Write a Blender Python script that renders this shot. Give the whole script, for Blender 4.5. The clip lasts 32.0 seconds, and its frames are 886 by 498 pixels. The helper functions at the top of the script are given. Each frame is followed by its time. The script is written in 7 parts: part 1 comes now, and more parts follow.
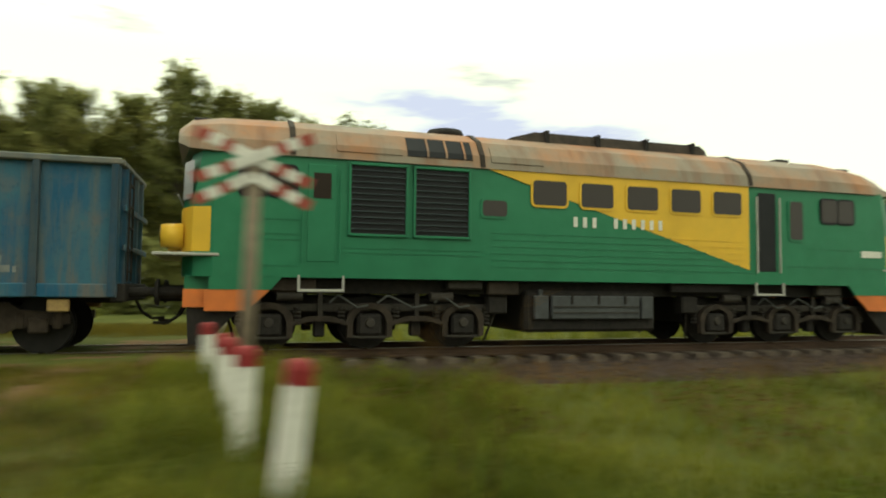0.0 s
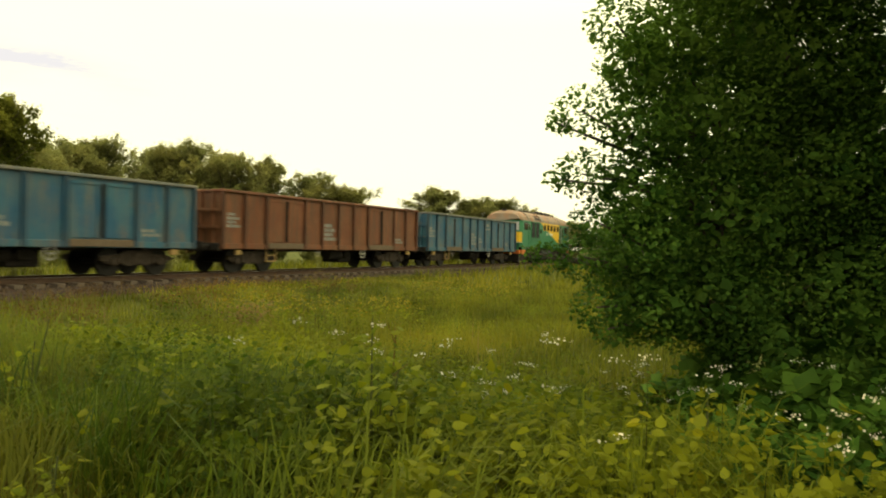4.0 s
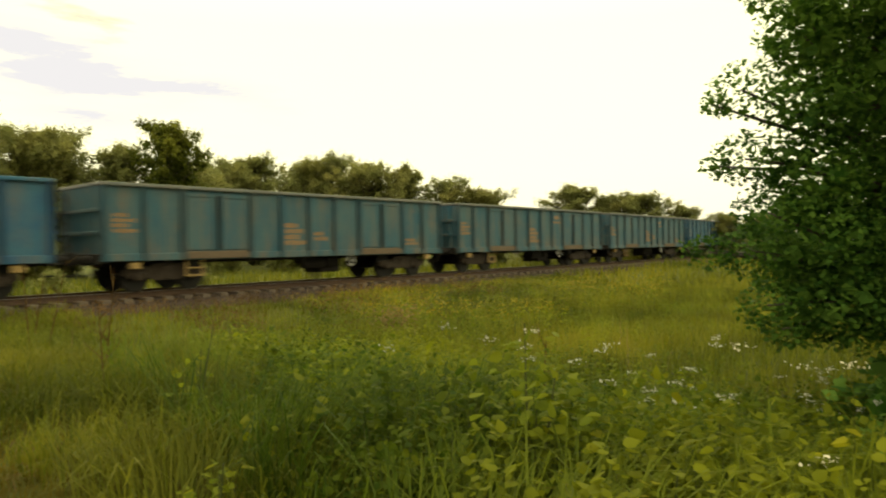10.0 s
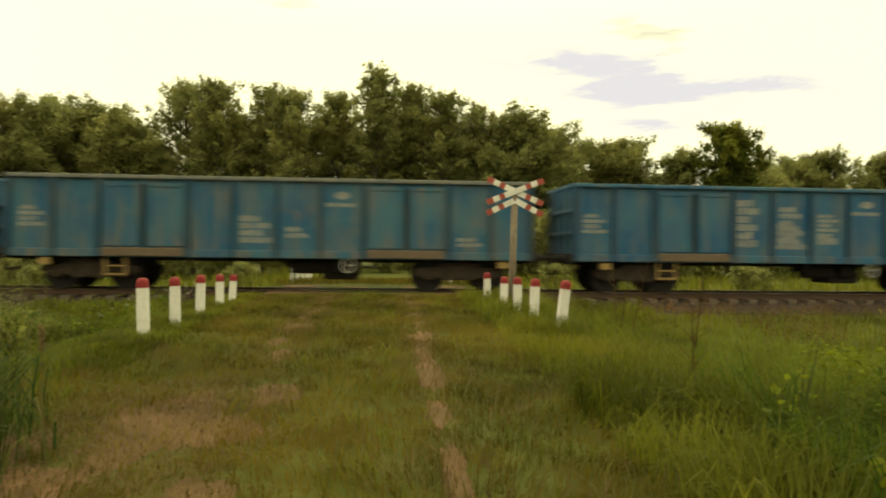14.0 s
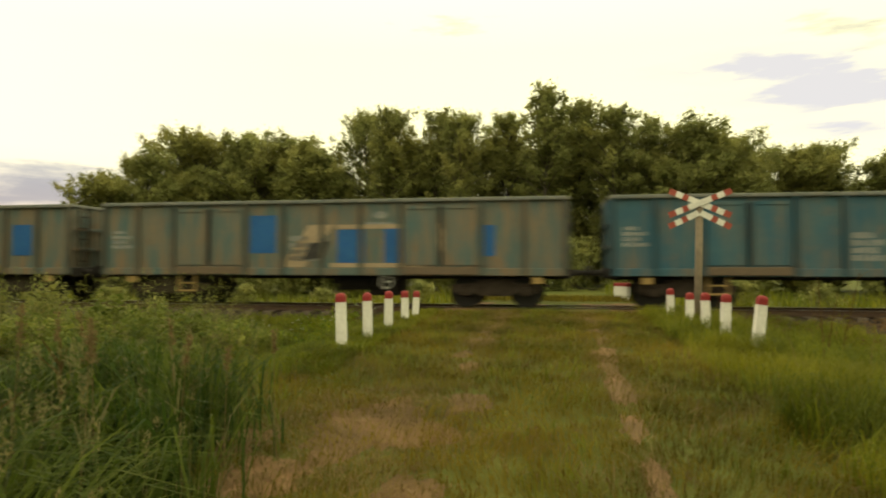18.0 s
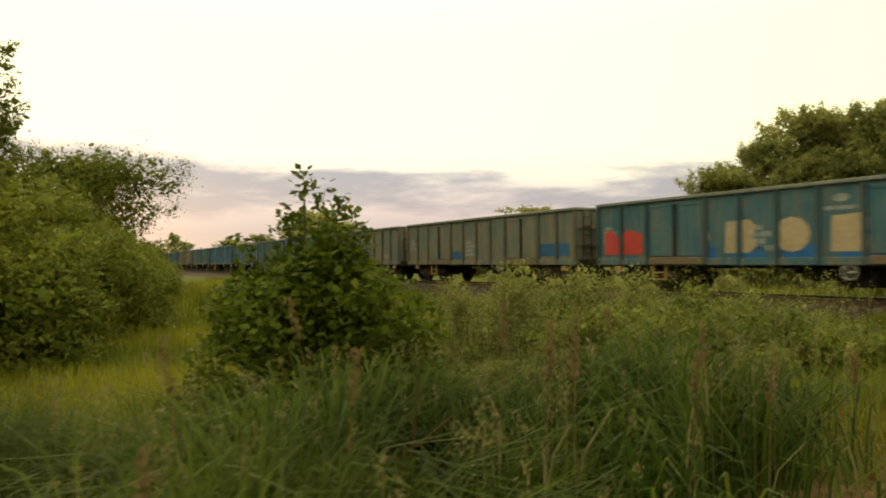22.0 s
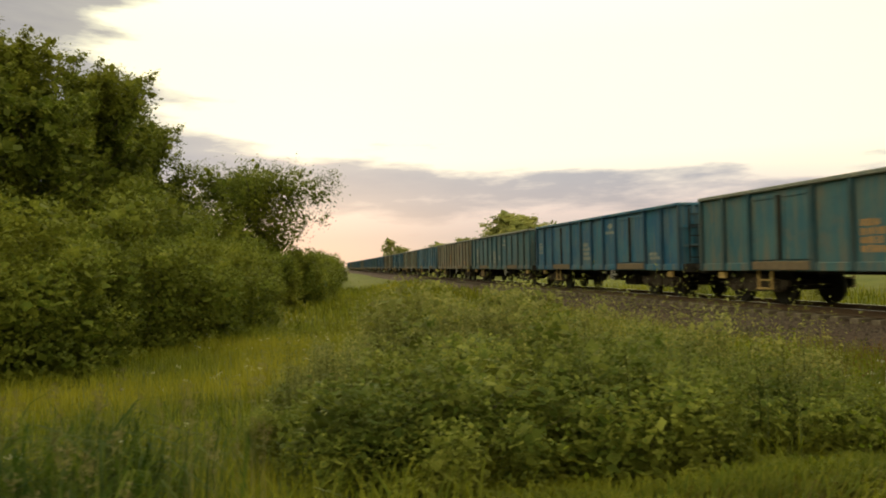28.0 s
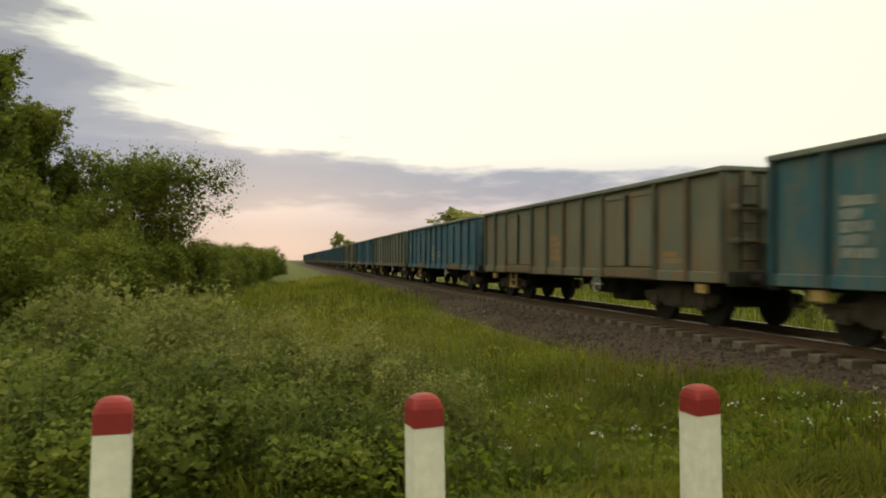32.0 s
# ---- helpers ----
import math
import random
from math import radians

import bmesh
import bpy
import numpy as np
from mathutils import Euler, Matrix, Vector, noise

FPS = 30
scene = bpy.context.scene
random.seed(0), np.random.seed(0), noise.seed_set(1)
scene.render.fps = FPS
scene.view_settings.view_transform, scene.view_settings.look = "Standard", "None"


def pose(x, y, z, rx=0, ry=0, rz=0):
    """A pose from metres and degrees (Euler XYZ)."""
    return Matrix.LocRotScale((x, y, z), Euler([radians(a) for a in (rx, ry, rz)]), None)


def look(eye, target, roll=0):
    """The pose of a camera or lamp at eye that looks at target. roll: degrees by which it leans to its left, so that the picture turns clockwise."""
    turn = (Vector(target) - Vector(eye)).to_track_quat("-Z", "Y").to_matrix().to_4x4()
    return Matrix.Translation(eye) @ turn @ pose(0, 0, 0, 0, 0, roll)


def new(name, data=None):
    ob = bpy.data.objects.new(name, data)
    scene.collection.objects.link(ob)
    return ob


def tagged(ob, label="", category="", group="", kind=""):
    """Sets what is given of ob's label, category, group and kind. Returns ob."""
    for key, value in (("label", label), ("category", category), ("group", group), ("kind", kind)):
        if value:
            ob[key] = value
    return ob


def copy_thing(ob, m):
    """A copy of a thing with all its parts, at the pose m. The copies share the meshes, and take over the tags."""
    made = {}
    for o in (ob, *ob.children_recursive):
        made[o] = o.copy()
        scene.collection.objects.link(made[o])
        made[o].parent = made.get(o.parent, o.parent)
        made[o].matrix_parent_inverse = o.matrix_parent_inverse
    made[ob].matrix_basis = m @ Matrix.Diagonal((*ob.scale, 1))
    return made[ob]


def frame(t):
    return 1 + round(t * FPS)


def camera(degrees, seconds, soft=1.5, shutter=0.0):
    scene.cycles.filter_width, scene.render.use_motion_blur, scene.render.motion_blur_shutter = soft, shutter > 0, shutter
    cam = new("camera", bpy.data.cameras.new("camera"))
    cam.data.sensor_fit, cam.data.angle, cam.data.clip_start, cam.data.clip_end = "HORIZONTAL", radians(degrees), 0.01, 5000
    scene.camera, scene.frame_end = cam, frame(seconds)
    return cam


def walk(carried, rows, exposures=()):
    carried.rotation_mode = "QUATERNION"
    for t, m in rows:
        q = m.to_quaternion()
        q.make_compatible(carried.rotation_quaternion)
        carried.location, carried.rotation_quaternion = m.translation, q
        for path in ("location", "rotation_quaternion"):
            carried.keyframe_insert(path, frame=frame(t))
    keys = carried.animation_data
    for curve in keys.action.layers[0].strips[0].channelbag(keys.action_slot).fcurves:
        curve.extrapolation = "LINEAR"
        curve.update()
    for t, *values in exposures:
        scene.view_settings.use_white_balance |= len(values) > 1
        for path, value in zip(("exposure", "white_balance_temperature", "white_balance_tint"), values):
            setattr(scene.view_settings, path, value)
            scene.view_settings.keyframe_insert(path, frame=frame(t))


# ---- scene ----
cam = camera(65.32, 32.0, soft=1.9, shutter=0.5)
PATH = [
    (0.0, pose(2.378, -13.700, 1.128, 93.31, -0.62, -16.94)),
    (0.5, pose(5.100, -13.200, 1.150, 93.74, -0.01, -30.93)),
    (1.0, pose(7.900, -12.700, 1.150, 92.98, -0.98, -38.45)),
    (1.5, pose(7.400, -15.200, 1.150, 91.51, -1.87, -34.24)),
    (2.0, pose(5.400, -17.500, 1.150, 91.29, -1.37, -47.38)),
    (2.5, pose(0.900, -20.850, 1.165, 90.20, -1.10, -53.00)),
    (3.0, pose(-0.329, -21.616, 1.206, 90.28, -2.10, -58.35)),
    (3.5, pose(-0.233, -21.660, 1.193, 89.67, -1.35, -58.80)),
    (5.5, pose(-0.008, -21.498, 1.155, 90.75, -1.54, -61.80)),
    (6.0, pose(0.002, -21.498, 1.162, 89.51, -2.34, -61.32)),
    (6.5, pose(-0.001, -21.509, 1.157, 88.66, -1.51, -60.77)),
    (7.0, pose(-0.015, -21.522, 1.155, 88.27, -0.97, -59.98)),
    (7.5, pose(0.018, -21.495, 1.157, 88.36, -1.73, -59.96)),
    (8.0, pose(0.032, -21.502, 1.160, 89.10, -1.45, -60.38)),
    (8.5, pose(0.032, -21.502, 1.164, 89.93, 0.05, -59.75)),
    (9.0, pose(0.038, -21.489, 1.170, 89.95, 0.15, -58.32)),
    (9.5, pose(0.054, -21.434, 1.170, 89.70, 0.22, -52.92)),
    (10.0, pose(-0.000, -21.461, 1.178, 89.87, 0.97, -48.11)),
    (10.5, pose(-0.012, -21.450, 1.182, 90.07, -0.21, -44.63)),
    (11.0, pose(-0.031, -21.441, 1.172, 89.72, -0.15, -39.20)),
    (11.5, pose(0.070, -21.340, 1.158, 89.38, -0.28, -33.43)),
    (12.0, pose(-0.080, -21.437, 1.170, 89.46, 0.08, -28.55)),
    (12.5, pose(-0.124, -21.455, 1.172, 89.97, 0.12, -23.71)),
    (13.0, pose(-0.163, -21.412, 1.168, 89.94, -0.17, -18.07)),
    (13.5, pose(-0.184, -21.355, 1.175, 89.86, -0.13, -9.90)),
    (14.0, pose(-0.216, -21.131, 1.214, 90.10, -0.67, -4.48)),
    (14.5, pose(-0.253, -21.282, 1.186, 90.00, -0.28, -1.89)),
    (16.5, pose(-0.305, -21.312, 1.174, 89.94, -1.68, -0.25)),
    (17.0, pose(-0.289, -21.305, 1.162, 90.37, -0.94, 1.54)),
    (17.5, pose(-0.347, -21.285, 1.151, 91.51, -1.77, 3.87)),
    (18.0, pose(-0.413, -21.257, 1.154, 91.58, -0.08, 9.40)),
    (18.5, pose(-0.449, -21.275, 1.153, 91.57, -0.26, 12.60)),
    (19.0, pose(-0.336, -21.301, 1.143, 91.25, -0.13, 21.31)),
    (19.5, pose(-0.294, -21.169, 1.142, 90.89, 0.94, 35.68)),
    (20.0, pose(-0.311, -20.994, 1.117, 90.98, 0.30, 43.72)),
    (20.5, pose(-0.562, -20.727, 1.121, 92.21, -0.80, 46.99)),
    (21.0, pose(-0.715, -20.542, 1.096, 91.50, 1.88, 52.20)),
    (21.5, pose(-0.703, -20.259, 1.114, 91.29, 1.07, 58.26)),
    (22.0, pose(-0.671, -19.863, 1.136, 90.98, 0.48, 58.20)),
    (22.5, pose(-0.762, -19.340, 1.145, 91.57, 0.70, 59.96)),
    (23.0, pose(-0.842, -18.769, 1.154, 90.93, -0.91, 63.88)),
    (23.5, pose(-0.779, -18.233, 1.190, 90.64, -0.80, 64.14)),
    (24.0, pose(-0.713, -17.885, 1.223, 91.33, 0.22, 64.01)),
    (24.5, pose(-0.562, -17.774, 1.227, 92.18, 0.48, 69.59)),
    (26.5, pose(-0.591, -15.667, 1.220, 91.86, 2.94, 74.53)),
    (27.0, pose(-0.568, -15.090, 1.224, 92.08, 0.81, 78.40)),
    (27.5, pose(-0.572, -14.600, 1.205, 91.51, 1.01, 76.91)),
    (28.0, pose(-0.639, -14.118, 1.253, 91.35, 1.10, 76.78)),
    (28.5, pose(-0.551, -13.580, 1.246, 91.16, 0.58, 80.82)),
    (29.0, pose(-0.620, -13.145, 1.266, 90.35, -0.24, 81.43)),
    (29.5, pose(-0.447, -12.640, 1.327, 91.46, -1.04, 81.59)),
    (30.0, pose(-0.612, -12.133, 1.333, 90.95, 1.37, 80.44)),
    (30.5, pose(-0.653, -11.675, 1.339, 91.56, 0.30, 78.04)),
    (31.0, pose(-0.583, -11.141, 1.321, 92.56, 0.38, 76.31)),
    (31.5, pose(-0.531, -10.633, 1.339, 90.61, 0.34, 73.27)),
    (32.0, pose(-0.599, -10.243, 1.339, 90.96, -0.34, 73.73)),
]
walk(cam, PATH, [(0.0, -0.20, 5500, 10), (1.0, -0.26, 5750, 10), (2.0, -0.30, 6100, 10), (3.0, 0.0, 6450, 10), (6.0, 0.06, 6700, 10), (9.0, 0.06, 6700, 10), (11.0, 0.0, 6500, 10), (13.0, -0.10, 6600, 10),
                 (16.5, -0.02, 6600, 10), (18.0, -0.08, 6600, 10), (20.0, -0.20, 6600, 10), (22.0, -0.12, 6750, 10), (24.0, -0.08, 6550, 10), (27.0, -0.18, 6650, 10), (30.0, -0.18, 6450, 9), (31.0, -0.34, 6050, 10), (32.0, -0.40, 5950, 10)])

# ---- world, sun ----
world = bpy.data.worlds.new("evening_sky")
scene.world = world
world.use_nodes = True
wn, wl = world.node_tree.nodes, world.node_tree.links
wn.clear()


SUN_EL, SUN_AZ = radians(7), radians(-88)
sky = wn.new("ShaderNodeTexSky")
sky.sky_type = "NISHITA"
sky.sun_disc = False
sky.sun_elevation = SUN_EL
sky.sun_rotation = SUN_AZ
coord = wn.new("ShaderNodeTexCoord")
split = wn.new("ShaderNodeSeparateXYZ")
wl.new(coord.outputs["Generated"], split.inputs[0])


def wmath(op, a, b=None, clamp=False):
    n = wn.new("ShaderNodeMath")
    n.operation, n.use_clamp = op, clamp
    for i, val in enumerate((a, b)):
        if val is None:
            continue
        if isinstance(val, (int, float)):
            n.inputs[i].default_value = val
        else:
            wl.new(val, n.inputs[i])
    return n.outputs[0]


def wramp(value, stops):
    n = wn.new("ShaderNodeValToRGB")
    e = n.color_ramp.elements
    while len(e) < len(stops):
        e.new(0.5)
    for el, (pos, col) in zip(e, stops):
        el.position, el.color = pos, (*col, 1)
    wl.new(value, n.inputs[0])
    return n.outputs["Color"]


def wmix(fac, a, b):
    n = wn.new("ShaderNodeMix")
    n.data_type = "RGBA"
    n.clamp_factor = True
    for socket, val in ((n.inputs["Factor"], fac), (n.inputs["A"], a), (n.inputs["B"], b)):
        if isinstance(val, tuple):
            socket.default_value = (*val, 1)
        elif isinstance(val, (int, float)):
            socket.default_value = val
        else:
            wl.new(val, socket)
    return n.outputs["Result"]


# thin bright overcast with long flat banks, thicker low in the west
stretch = wn.new("ShaderNodeVectorMath")
stretch.operation = "MULTIPLY_ADD"
stretch.inputs[1].default_value = (1.9, 1.9, 10.0)
stretch.inputs[2].default_value = (2.2, 5.1, 0.6)
wl.new(coord.outputs["Generated"], stretch.inputs[0])
cloud = wn.new("ShaderNodeTexNoise")
cloud.inputs["Scale"].default_value = 1.15
cloud.inputs["Detail"].default_value = 8
cloud.inputs["Roughness"].default_value = 0.58
wl.new(stretch.outputs[0], cloud.inputs["Vector"])
belt = wramp(split.outputs["Z"], [(0.0, (0.0,) * 3), (0.055, (0.25,) * 3), (0.085, (1,) * 3), (0.125, (1,) * 3), (0.16, (0.1,) * 3), (0.45, (0.0,) * 3)])
west = wmath("MAXIMUM", wmath("MULTIPLY", split.outputs["X"], -1.0), 0.0)
side = wmath("ADD", wmath("MULTIPLY", split.outputs["X"], -0.86), wmath("MULTIPLY", split.outputs["Y"], -0.5))
corner = wmath("MULTIPLY", wramp(side, [(0.0, (0,) * 3), (0.83, (0,) * 3), (0.95, (1,) * 3)]), 0.36)
cover = wmath("ADD", wmath("ADD", cloud.outputs["Fac"], wmath("MULTIPLY", wmath("MULTIPLY", belt, west), 0.35)), corner)
bank = wramp(cover, [(0.0, (0,) * 3), (0.655, (0,) * 3), (0.70, (0.5,) * 3), (0.75, (0.9,) * 3), (0.86, (1,) * 3)])
veil = wramp(split.outputs["Z"], [(0.0, (0.58, 0.54, 0.56)), (0.04, (0.66, 0.58, 0.58)), (0.075, (0.96, 0.79, 0.73)), (0.1, (1.10, 0.95, 0.84)), (0.15, (1.5, 1.38, 1.05)), (0.3, (1.62, 1.55, 1.08)), (0.6, (2.35, 2.25, 1.46)), (1.0, (2.75, 2.65, 1.72))])
grey = wramp(split.outputs["Z"], [(0.0, (0.62, 0.50, 0.48)), (0.14, (0.47, 0.49, 0.56)), (0.3, (0.47, 0.45, 0.45)), (1.0, (0.72, 0.72, 0.68))])
clear = wramp(split.outputs["Z"], [(0.0, (1.35, 1.24, 0.90)), (0.1, (1.6, 1.52, 0.96)), (0.3, (1.70, 1.63, 0.97)), (0.6, (2.35, 2.25, 1.46)), (1.0, (2.75, 2.65, 1.72))])
evening = wramp(west, [(0.0, (0,) * 3), (0.35, (0,) * 3), (0.8, (1,) * 3)])
overcast = wmix(bank, wmix(evening, clear, veil), grey)
streaks = wn.new("ShaderNodeTexNoise")
streaks.inputs["Scale"].default_value, streaks.inputs["Detail"].default_value, streaks.inputs["Roughness"].default_value = 2.6, 7, 0.58
wl.new(stretch.outputs[0], streaks.inputs["Vector"])
# a pale lavender bank in the north-east
along = wmath("ADD", wmath("MULTIPLY", split.outputs["X"], 0.927), wmath("MULTIPLY", split.outputs["Y"], -0.375))
ahead = wmath("ADD", wmath("MULTIPLY", split.outputs["X"], 0.375), wmath("MULTIPLY", split.outputs["Y"], 0.927))
across = wmath("MULTIPLY", along, 4.0)
upward = wmath("MULTIPLY", wmath("SUBTRACT", wmath("SUBTRACT", split.outputs["Z"], 0.222), wmath("MULTIPLY", along, -0.10)), 17.0)
oval = wmath("SUBTRACT", 1.0, wmath("ADD", wmath("MULTIPLY", across, across), wmath("MULTIPLY", upward, upward)))
shape = wmath("ADD", oval, wmath("MULTIPLY", wmath("SUBTRACT", streaks.outputs["Fac"], 0.5), 4.5))
shape = wmath("MULTIPLY", shape, wmath("GREATER_THAN", ahead, 0.3))
overcast = wmix(wramp(shape, [(0.0, (0,) * 3), (0.5, (0.35,) * 3), (1.0, (0.85,) * 3)]), overcast, (0.80, 0.79, 0.90))
skycol = wn.new("ShaderNodeVectorMath")
skycol.operation = "SCALE"
skycol.inputs["Scale"].default_value = 0.10
wl.new(sky.outputs[0], skycol.inputs[0])
total = wmix(0.92, skycol.outputs[0], overcast)
bg = wn.new("ShaderNodeBackground")
bg.inputs["Strength"].default_value = 1.0
wl.new(total, bg.inputs["Color"])
wout = wn.new("ShaderNodeOutputWorld")
wl.new(bg.outputs[0], wout.inputs[0])

sun = new("sun", bpy.data.lights.new("sun", "SUN"))
sun.data.energy, sun.data.angle, sun.data.color = 0.6, radians(14), (1.0, 0.80, 0.60)
sun.matrix_world = look((-60, 4, 12), (0, 0, 0))


# ---- materials ----
class Mat:
    """Small helper round one node material."""

    def __init__(self, name, rough=0.7, metal=0.0, spec=0.35):
        self.m = bpy.data.materials.new(name)
        self.m.use_nodes = True
        self.n, self.l = self.m.node_tree.nodes, self.m.node_tree.links
        self.b = self.n["Principled BSDF"]
        self.b.inputs["Roughness"].default_value = rough
        self.b.inputs["Metallic"].default_value = metal
        self.b.inputs["Specular IOR Level"].default_value = spec

    def coords(self, kind="Object", scale=(1, 1, 1)):
        c = self.n.new("ShaderNodeTexCoord")
        mp = self.n.new("ShaderNodeMapping")
        mp.inputs["Scale"].default_value = scale
        self.l.new(c.outputs[kind], mp.inputs["Vector"])
        return mp.outputs[0]

    def noise(self, scale, detail=4, vec=None, rough=0.55):
        t = self.n.new("ShaderNodeTexNoise")
        t.inputs["Scale"].default_value, t.inputs["Detail"].default_value = scale, detail
        t.inputs["Roughness"].default_value = rough
        self.l.new(vec if vec is not None else self.coords(), t.inputs["Vector"])
        return t.outputs["Fac"]

    def ramp(self, value, stops):
        r = self.n.new("ShaderNodeValToRGB")
        e = r.color_ramp.elements
        while len(e) < len(stops):
            e.new(0.5)
        for el, (pos, col) in zip(e, stops):
            el.position = pos
            el.color = (*col, 1) if isinstance(col, tuple) else (col, col, col, 1)
        self.l.new(value, r.inputs[0])
        return r.outputs["Color"]

    def mix(self, fac, a, b, blend="MIX"):
        x = self.n.new("ShaderNodeMix")
        x.data_type, x.blend_type = "RGBA", blend
        for socket, val in ((x.inputs["Factor"], fac), (x.inputs["A"], a), (x.inputs["B"], b)):
            if isinstance(val, tuple):
                socket.default_value = (*val, 1)
            elif isinstance(val, (int, float)):
                socket.default_value = val
            else:
                self.l.new(val, socket)
        return x.outputs["Result"]

    def rand(self):
        return self.n.new("ShaderNodeObjectInfo").outputs["Random"]

    def island(self):
        return self.n.new("ShaderNodeNewGeometry").outputs["Random Per Island"]

    def base(self, c):
        if isinstance(c, tuple):
            self.b.inputs["Base Color"].default_value = (*c, 1)
        else:
            self.l.new(c, self.b.inputs["Base Color"])
        return self

    def bump(self, value, strength=0.3, dist=0.02):
        k = self.n.new("ShaderNodeBump")
        k.inputs["Strength"].default_value, k.inputs["Distance"].default_value = strength, dist
        self.l.new(value, k.inputs["Height"])
        self.l.new(k.outputs[0], self.b.inputs["Normal"])
        return self

    def thin(self, colour, amount):
        """Light that comes through a leaf."""
        t = self.n.new("ShaderNodeBsdfTranslucent")
        if isinstance(colour, tuple):
            t.inputs[0].default_value = (*colour, 1)
        else:
            self.l.new(colour, t.inputs[0])
        x = self.n.new("ShaderNodeMixShader")
        x.inputs[0].default_value = amount
        self.l.new(self.b.outputs[0], x.inputs[1])
        self.l.new(t.outputs[0], x.inputs[2])
        self.l.new(x.outputs[0], self.n["Material Output"].inputs[0])
        return self


def plain(name, a, b, scale=6.0, rough=0.75, metal=0.0, bump=0.2, spec=0.3):
    """Two-tone grain with coarser stains over it."""
    k = Mat(name, rough, metal, spec)
    fine = k.noise(scale, 6)
    coarse = k.noise(scale * 0.17, 3)
    c = k.mix(k.ramp(fine, [(0.3, 0.0), (0.7, 1.0)]), a, b)
    dark = tuple(v * 0.6 for v in a)
    c = k.mix(k.ramp(coarse, [(0.45, 0.0), (0.75, 0.6)]), c, dark)
    k.base(c).bump(fine, bump, 0.01)
    return k.m


def leafy(name, dark, light, amount=0.3, rough=0.6, patch=0.8, deep=0.45):
    k = Mat(name, rough, 0, 0.08)
    c = k.mix(k.island(), dark, light)
    v = k.coords("Object")
    big, far = k.noise(patch, 3, v), k.noise(patch * 0.22, 2, v)
    c = k.mix(k.ramp(big, [(0.36, 0.0), (0.62, 0.75)]), c, tuple(q * deep for q in dark))
    c = k.mix(k.ramp(far, [(0.45, 0.0), (0.68, 0.6)]), c, (light[0] * 1.25, light[1] * 1.12, light[2] * 0.9))
    k.base(c)
    k.thin(c, amount)
    return k.m


def paint(name, colour, worn, fade, rust_amount=0.5, seed=0.0):
    """Weathered wagon paint: faded fields, streaks that run down, rust at the foot and round the ribs."""
    k = Mat(name, 0.62, 0, 0.3)
    v = k.coords("Object", (1, 1, 1))
    r = k.rand()
    off = k.n.new("ShaderNodeVectorMath")
    off.operation = "ADD"
    cx = k.n.new("ShaderNodeCombineXYZ")
    mul = k.n.new("ShaderNodeMath")
    mul.operation = "MULTIPLY"
    mul.inputs[1].default_value = 37.0 + seed
    k.l.new(r, mul.inputs[0])
    k.l.new(mul.outputs[0], cx.inputs[0])
    k.l.new(v, off.inputs[0])
    k.l.new(cx.outputs[0], off.inputs[1])
    v = off.outputs[0]
    mp = k.n.new("ShaderNodeMapping")
    mp.inputs["Scale"].default_value = (5.0, 5.0, 0.55)
    k.l.new(v, mp.inputs["Vector"])
    streak = k.noise(1.0, 6, mp.outputs[0], 0.65)
    field = k.noise(0.7, 4, v)
    fine = k.noise(14, 5, v)
    c = k.mix(k.ramp(field, [(0.42, 0.0), (0.60, 1.0)]), colour, fade)
    c = k.mix(k.ramp(streak, [(0.45, 0.0), (0.62, 0.85)]), c, worn)
    smear = k.noise(1.9, 5, v, 0.6)
    c = k.mix(k.ramp(smear, [(0.56, 0.0), (0.68, rust_amount * 0.5)]), c, (0.17, 0.092, 0.045))
    c = k.mix(k.ramp(fine, [(0.55, 0.0), (0.75, 0.35)]), c, tuple(q * 0.5 for q in colour))
    sep = k.n.new("ShaderNodeSeparateXYZ")
    k.l.new(k.coords("Object"), sep.inputs[0])
    foot = k.n.new("ShaderNodeMapRange")
    foot.inputs["From Min"].default_value, foot.inputs["From Max"].default_value = 1.7, 0.95
    k.l.new(sep.outputs["Z"], foot.inputs["Value"])
    rust = k.n.new("ShaderNodeMath")
    rust.operation = "MULTIPLY"
    k.l.new(foot.outputs[0], rust.inputs[0])
    k.l.new(k.ramp(streak, [(0.42, 0.0), (0.66, rust_amount * 0.7)]), rust.inputs[1])
    c = k.mix(rust.outputs[0], c, (0.16, 0.085, 0.045))
    k.base(c).bump(fine, 0.12, 0.01)
    return k.m


M = {}
PAINT = {
    "blue": ("blue", (0.012, 0.076, 0.145), (0.090, 0.108, 0.110), (0.036, 0.110, 0.155), 0.5),
    "teal": ("teal", (0.022, 0.080, 0.115), (0.090, 0.100, 0.090), (0.042, 0.100, 0.122), 0.55),
    "grey": ("grey_green", (0.088, 0.105, 0.090), (0.19, 0.13, 0.075), (0.060, 0.105, 0.105), 0.8),
    "red": ("red_brown", (0.130, 0.042, 0.017), (0.080, 0.042, 0.024), (0.170, 0.064, 0.027), 0.6),
    "dusty": ("dusty_brown", (0.100, 0.105, 0.086), (0.17, 0.105, 0.056), (0.125, 0.125, 0.098), 0.8),
    "deep": ("deep_blue", (0.008, 0.068, 0.150), (0.070, 0.100, 0.120), (0.028, 0.105, 0.165), 0.3),
}
for key, (word, tone, worn, fade, rust) in PAINT.items():
    M[key] = paint(word + "_wagon_paint", tone, worn, fade, rust)
    # ribs: cleaner side paint, halved in tone so the colour holds their shade
    M["rib_" + key] = paint(word + "_shaded_rib_paint", tuple(v * 0.5 for v in tone), tuple(v * 0.55 for v in worn), tuple(v * 0.7 for v in tone), rust * 0.4, 5.0)
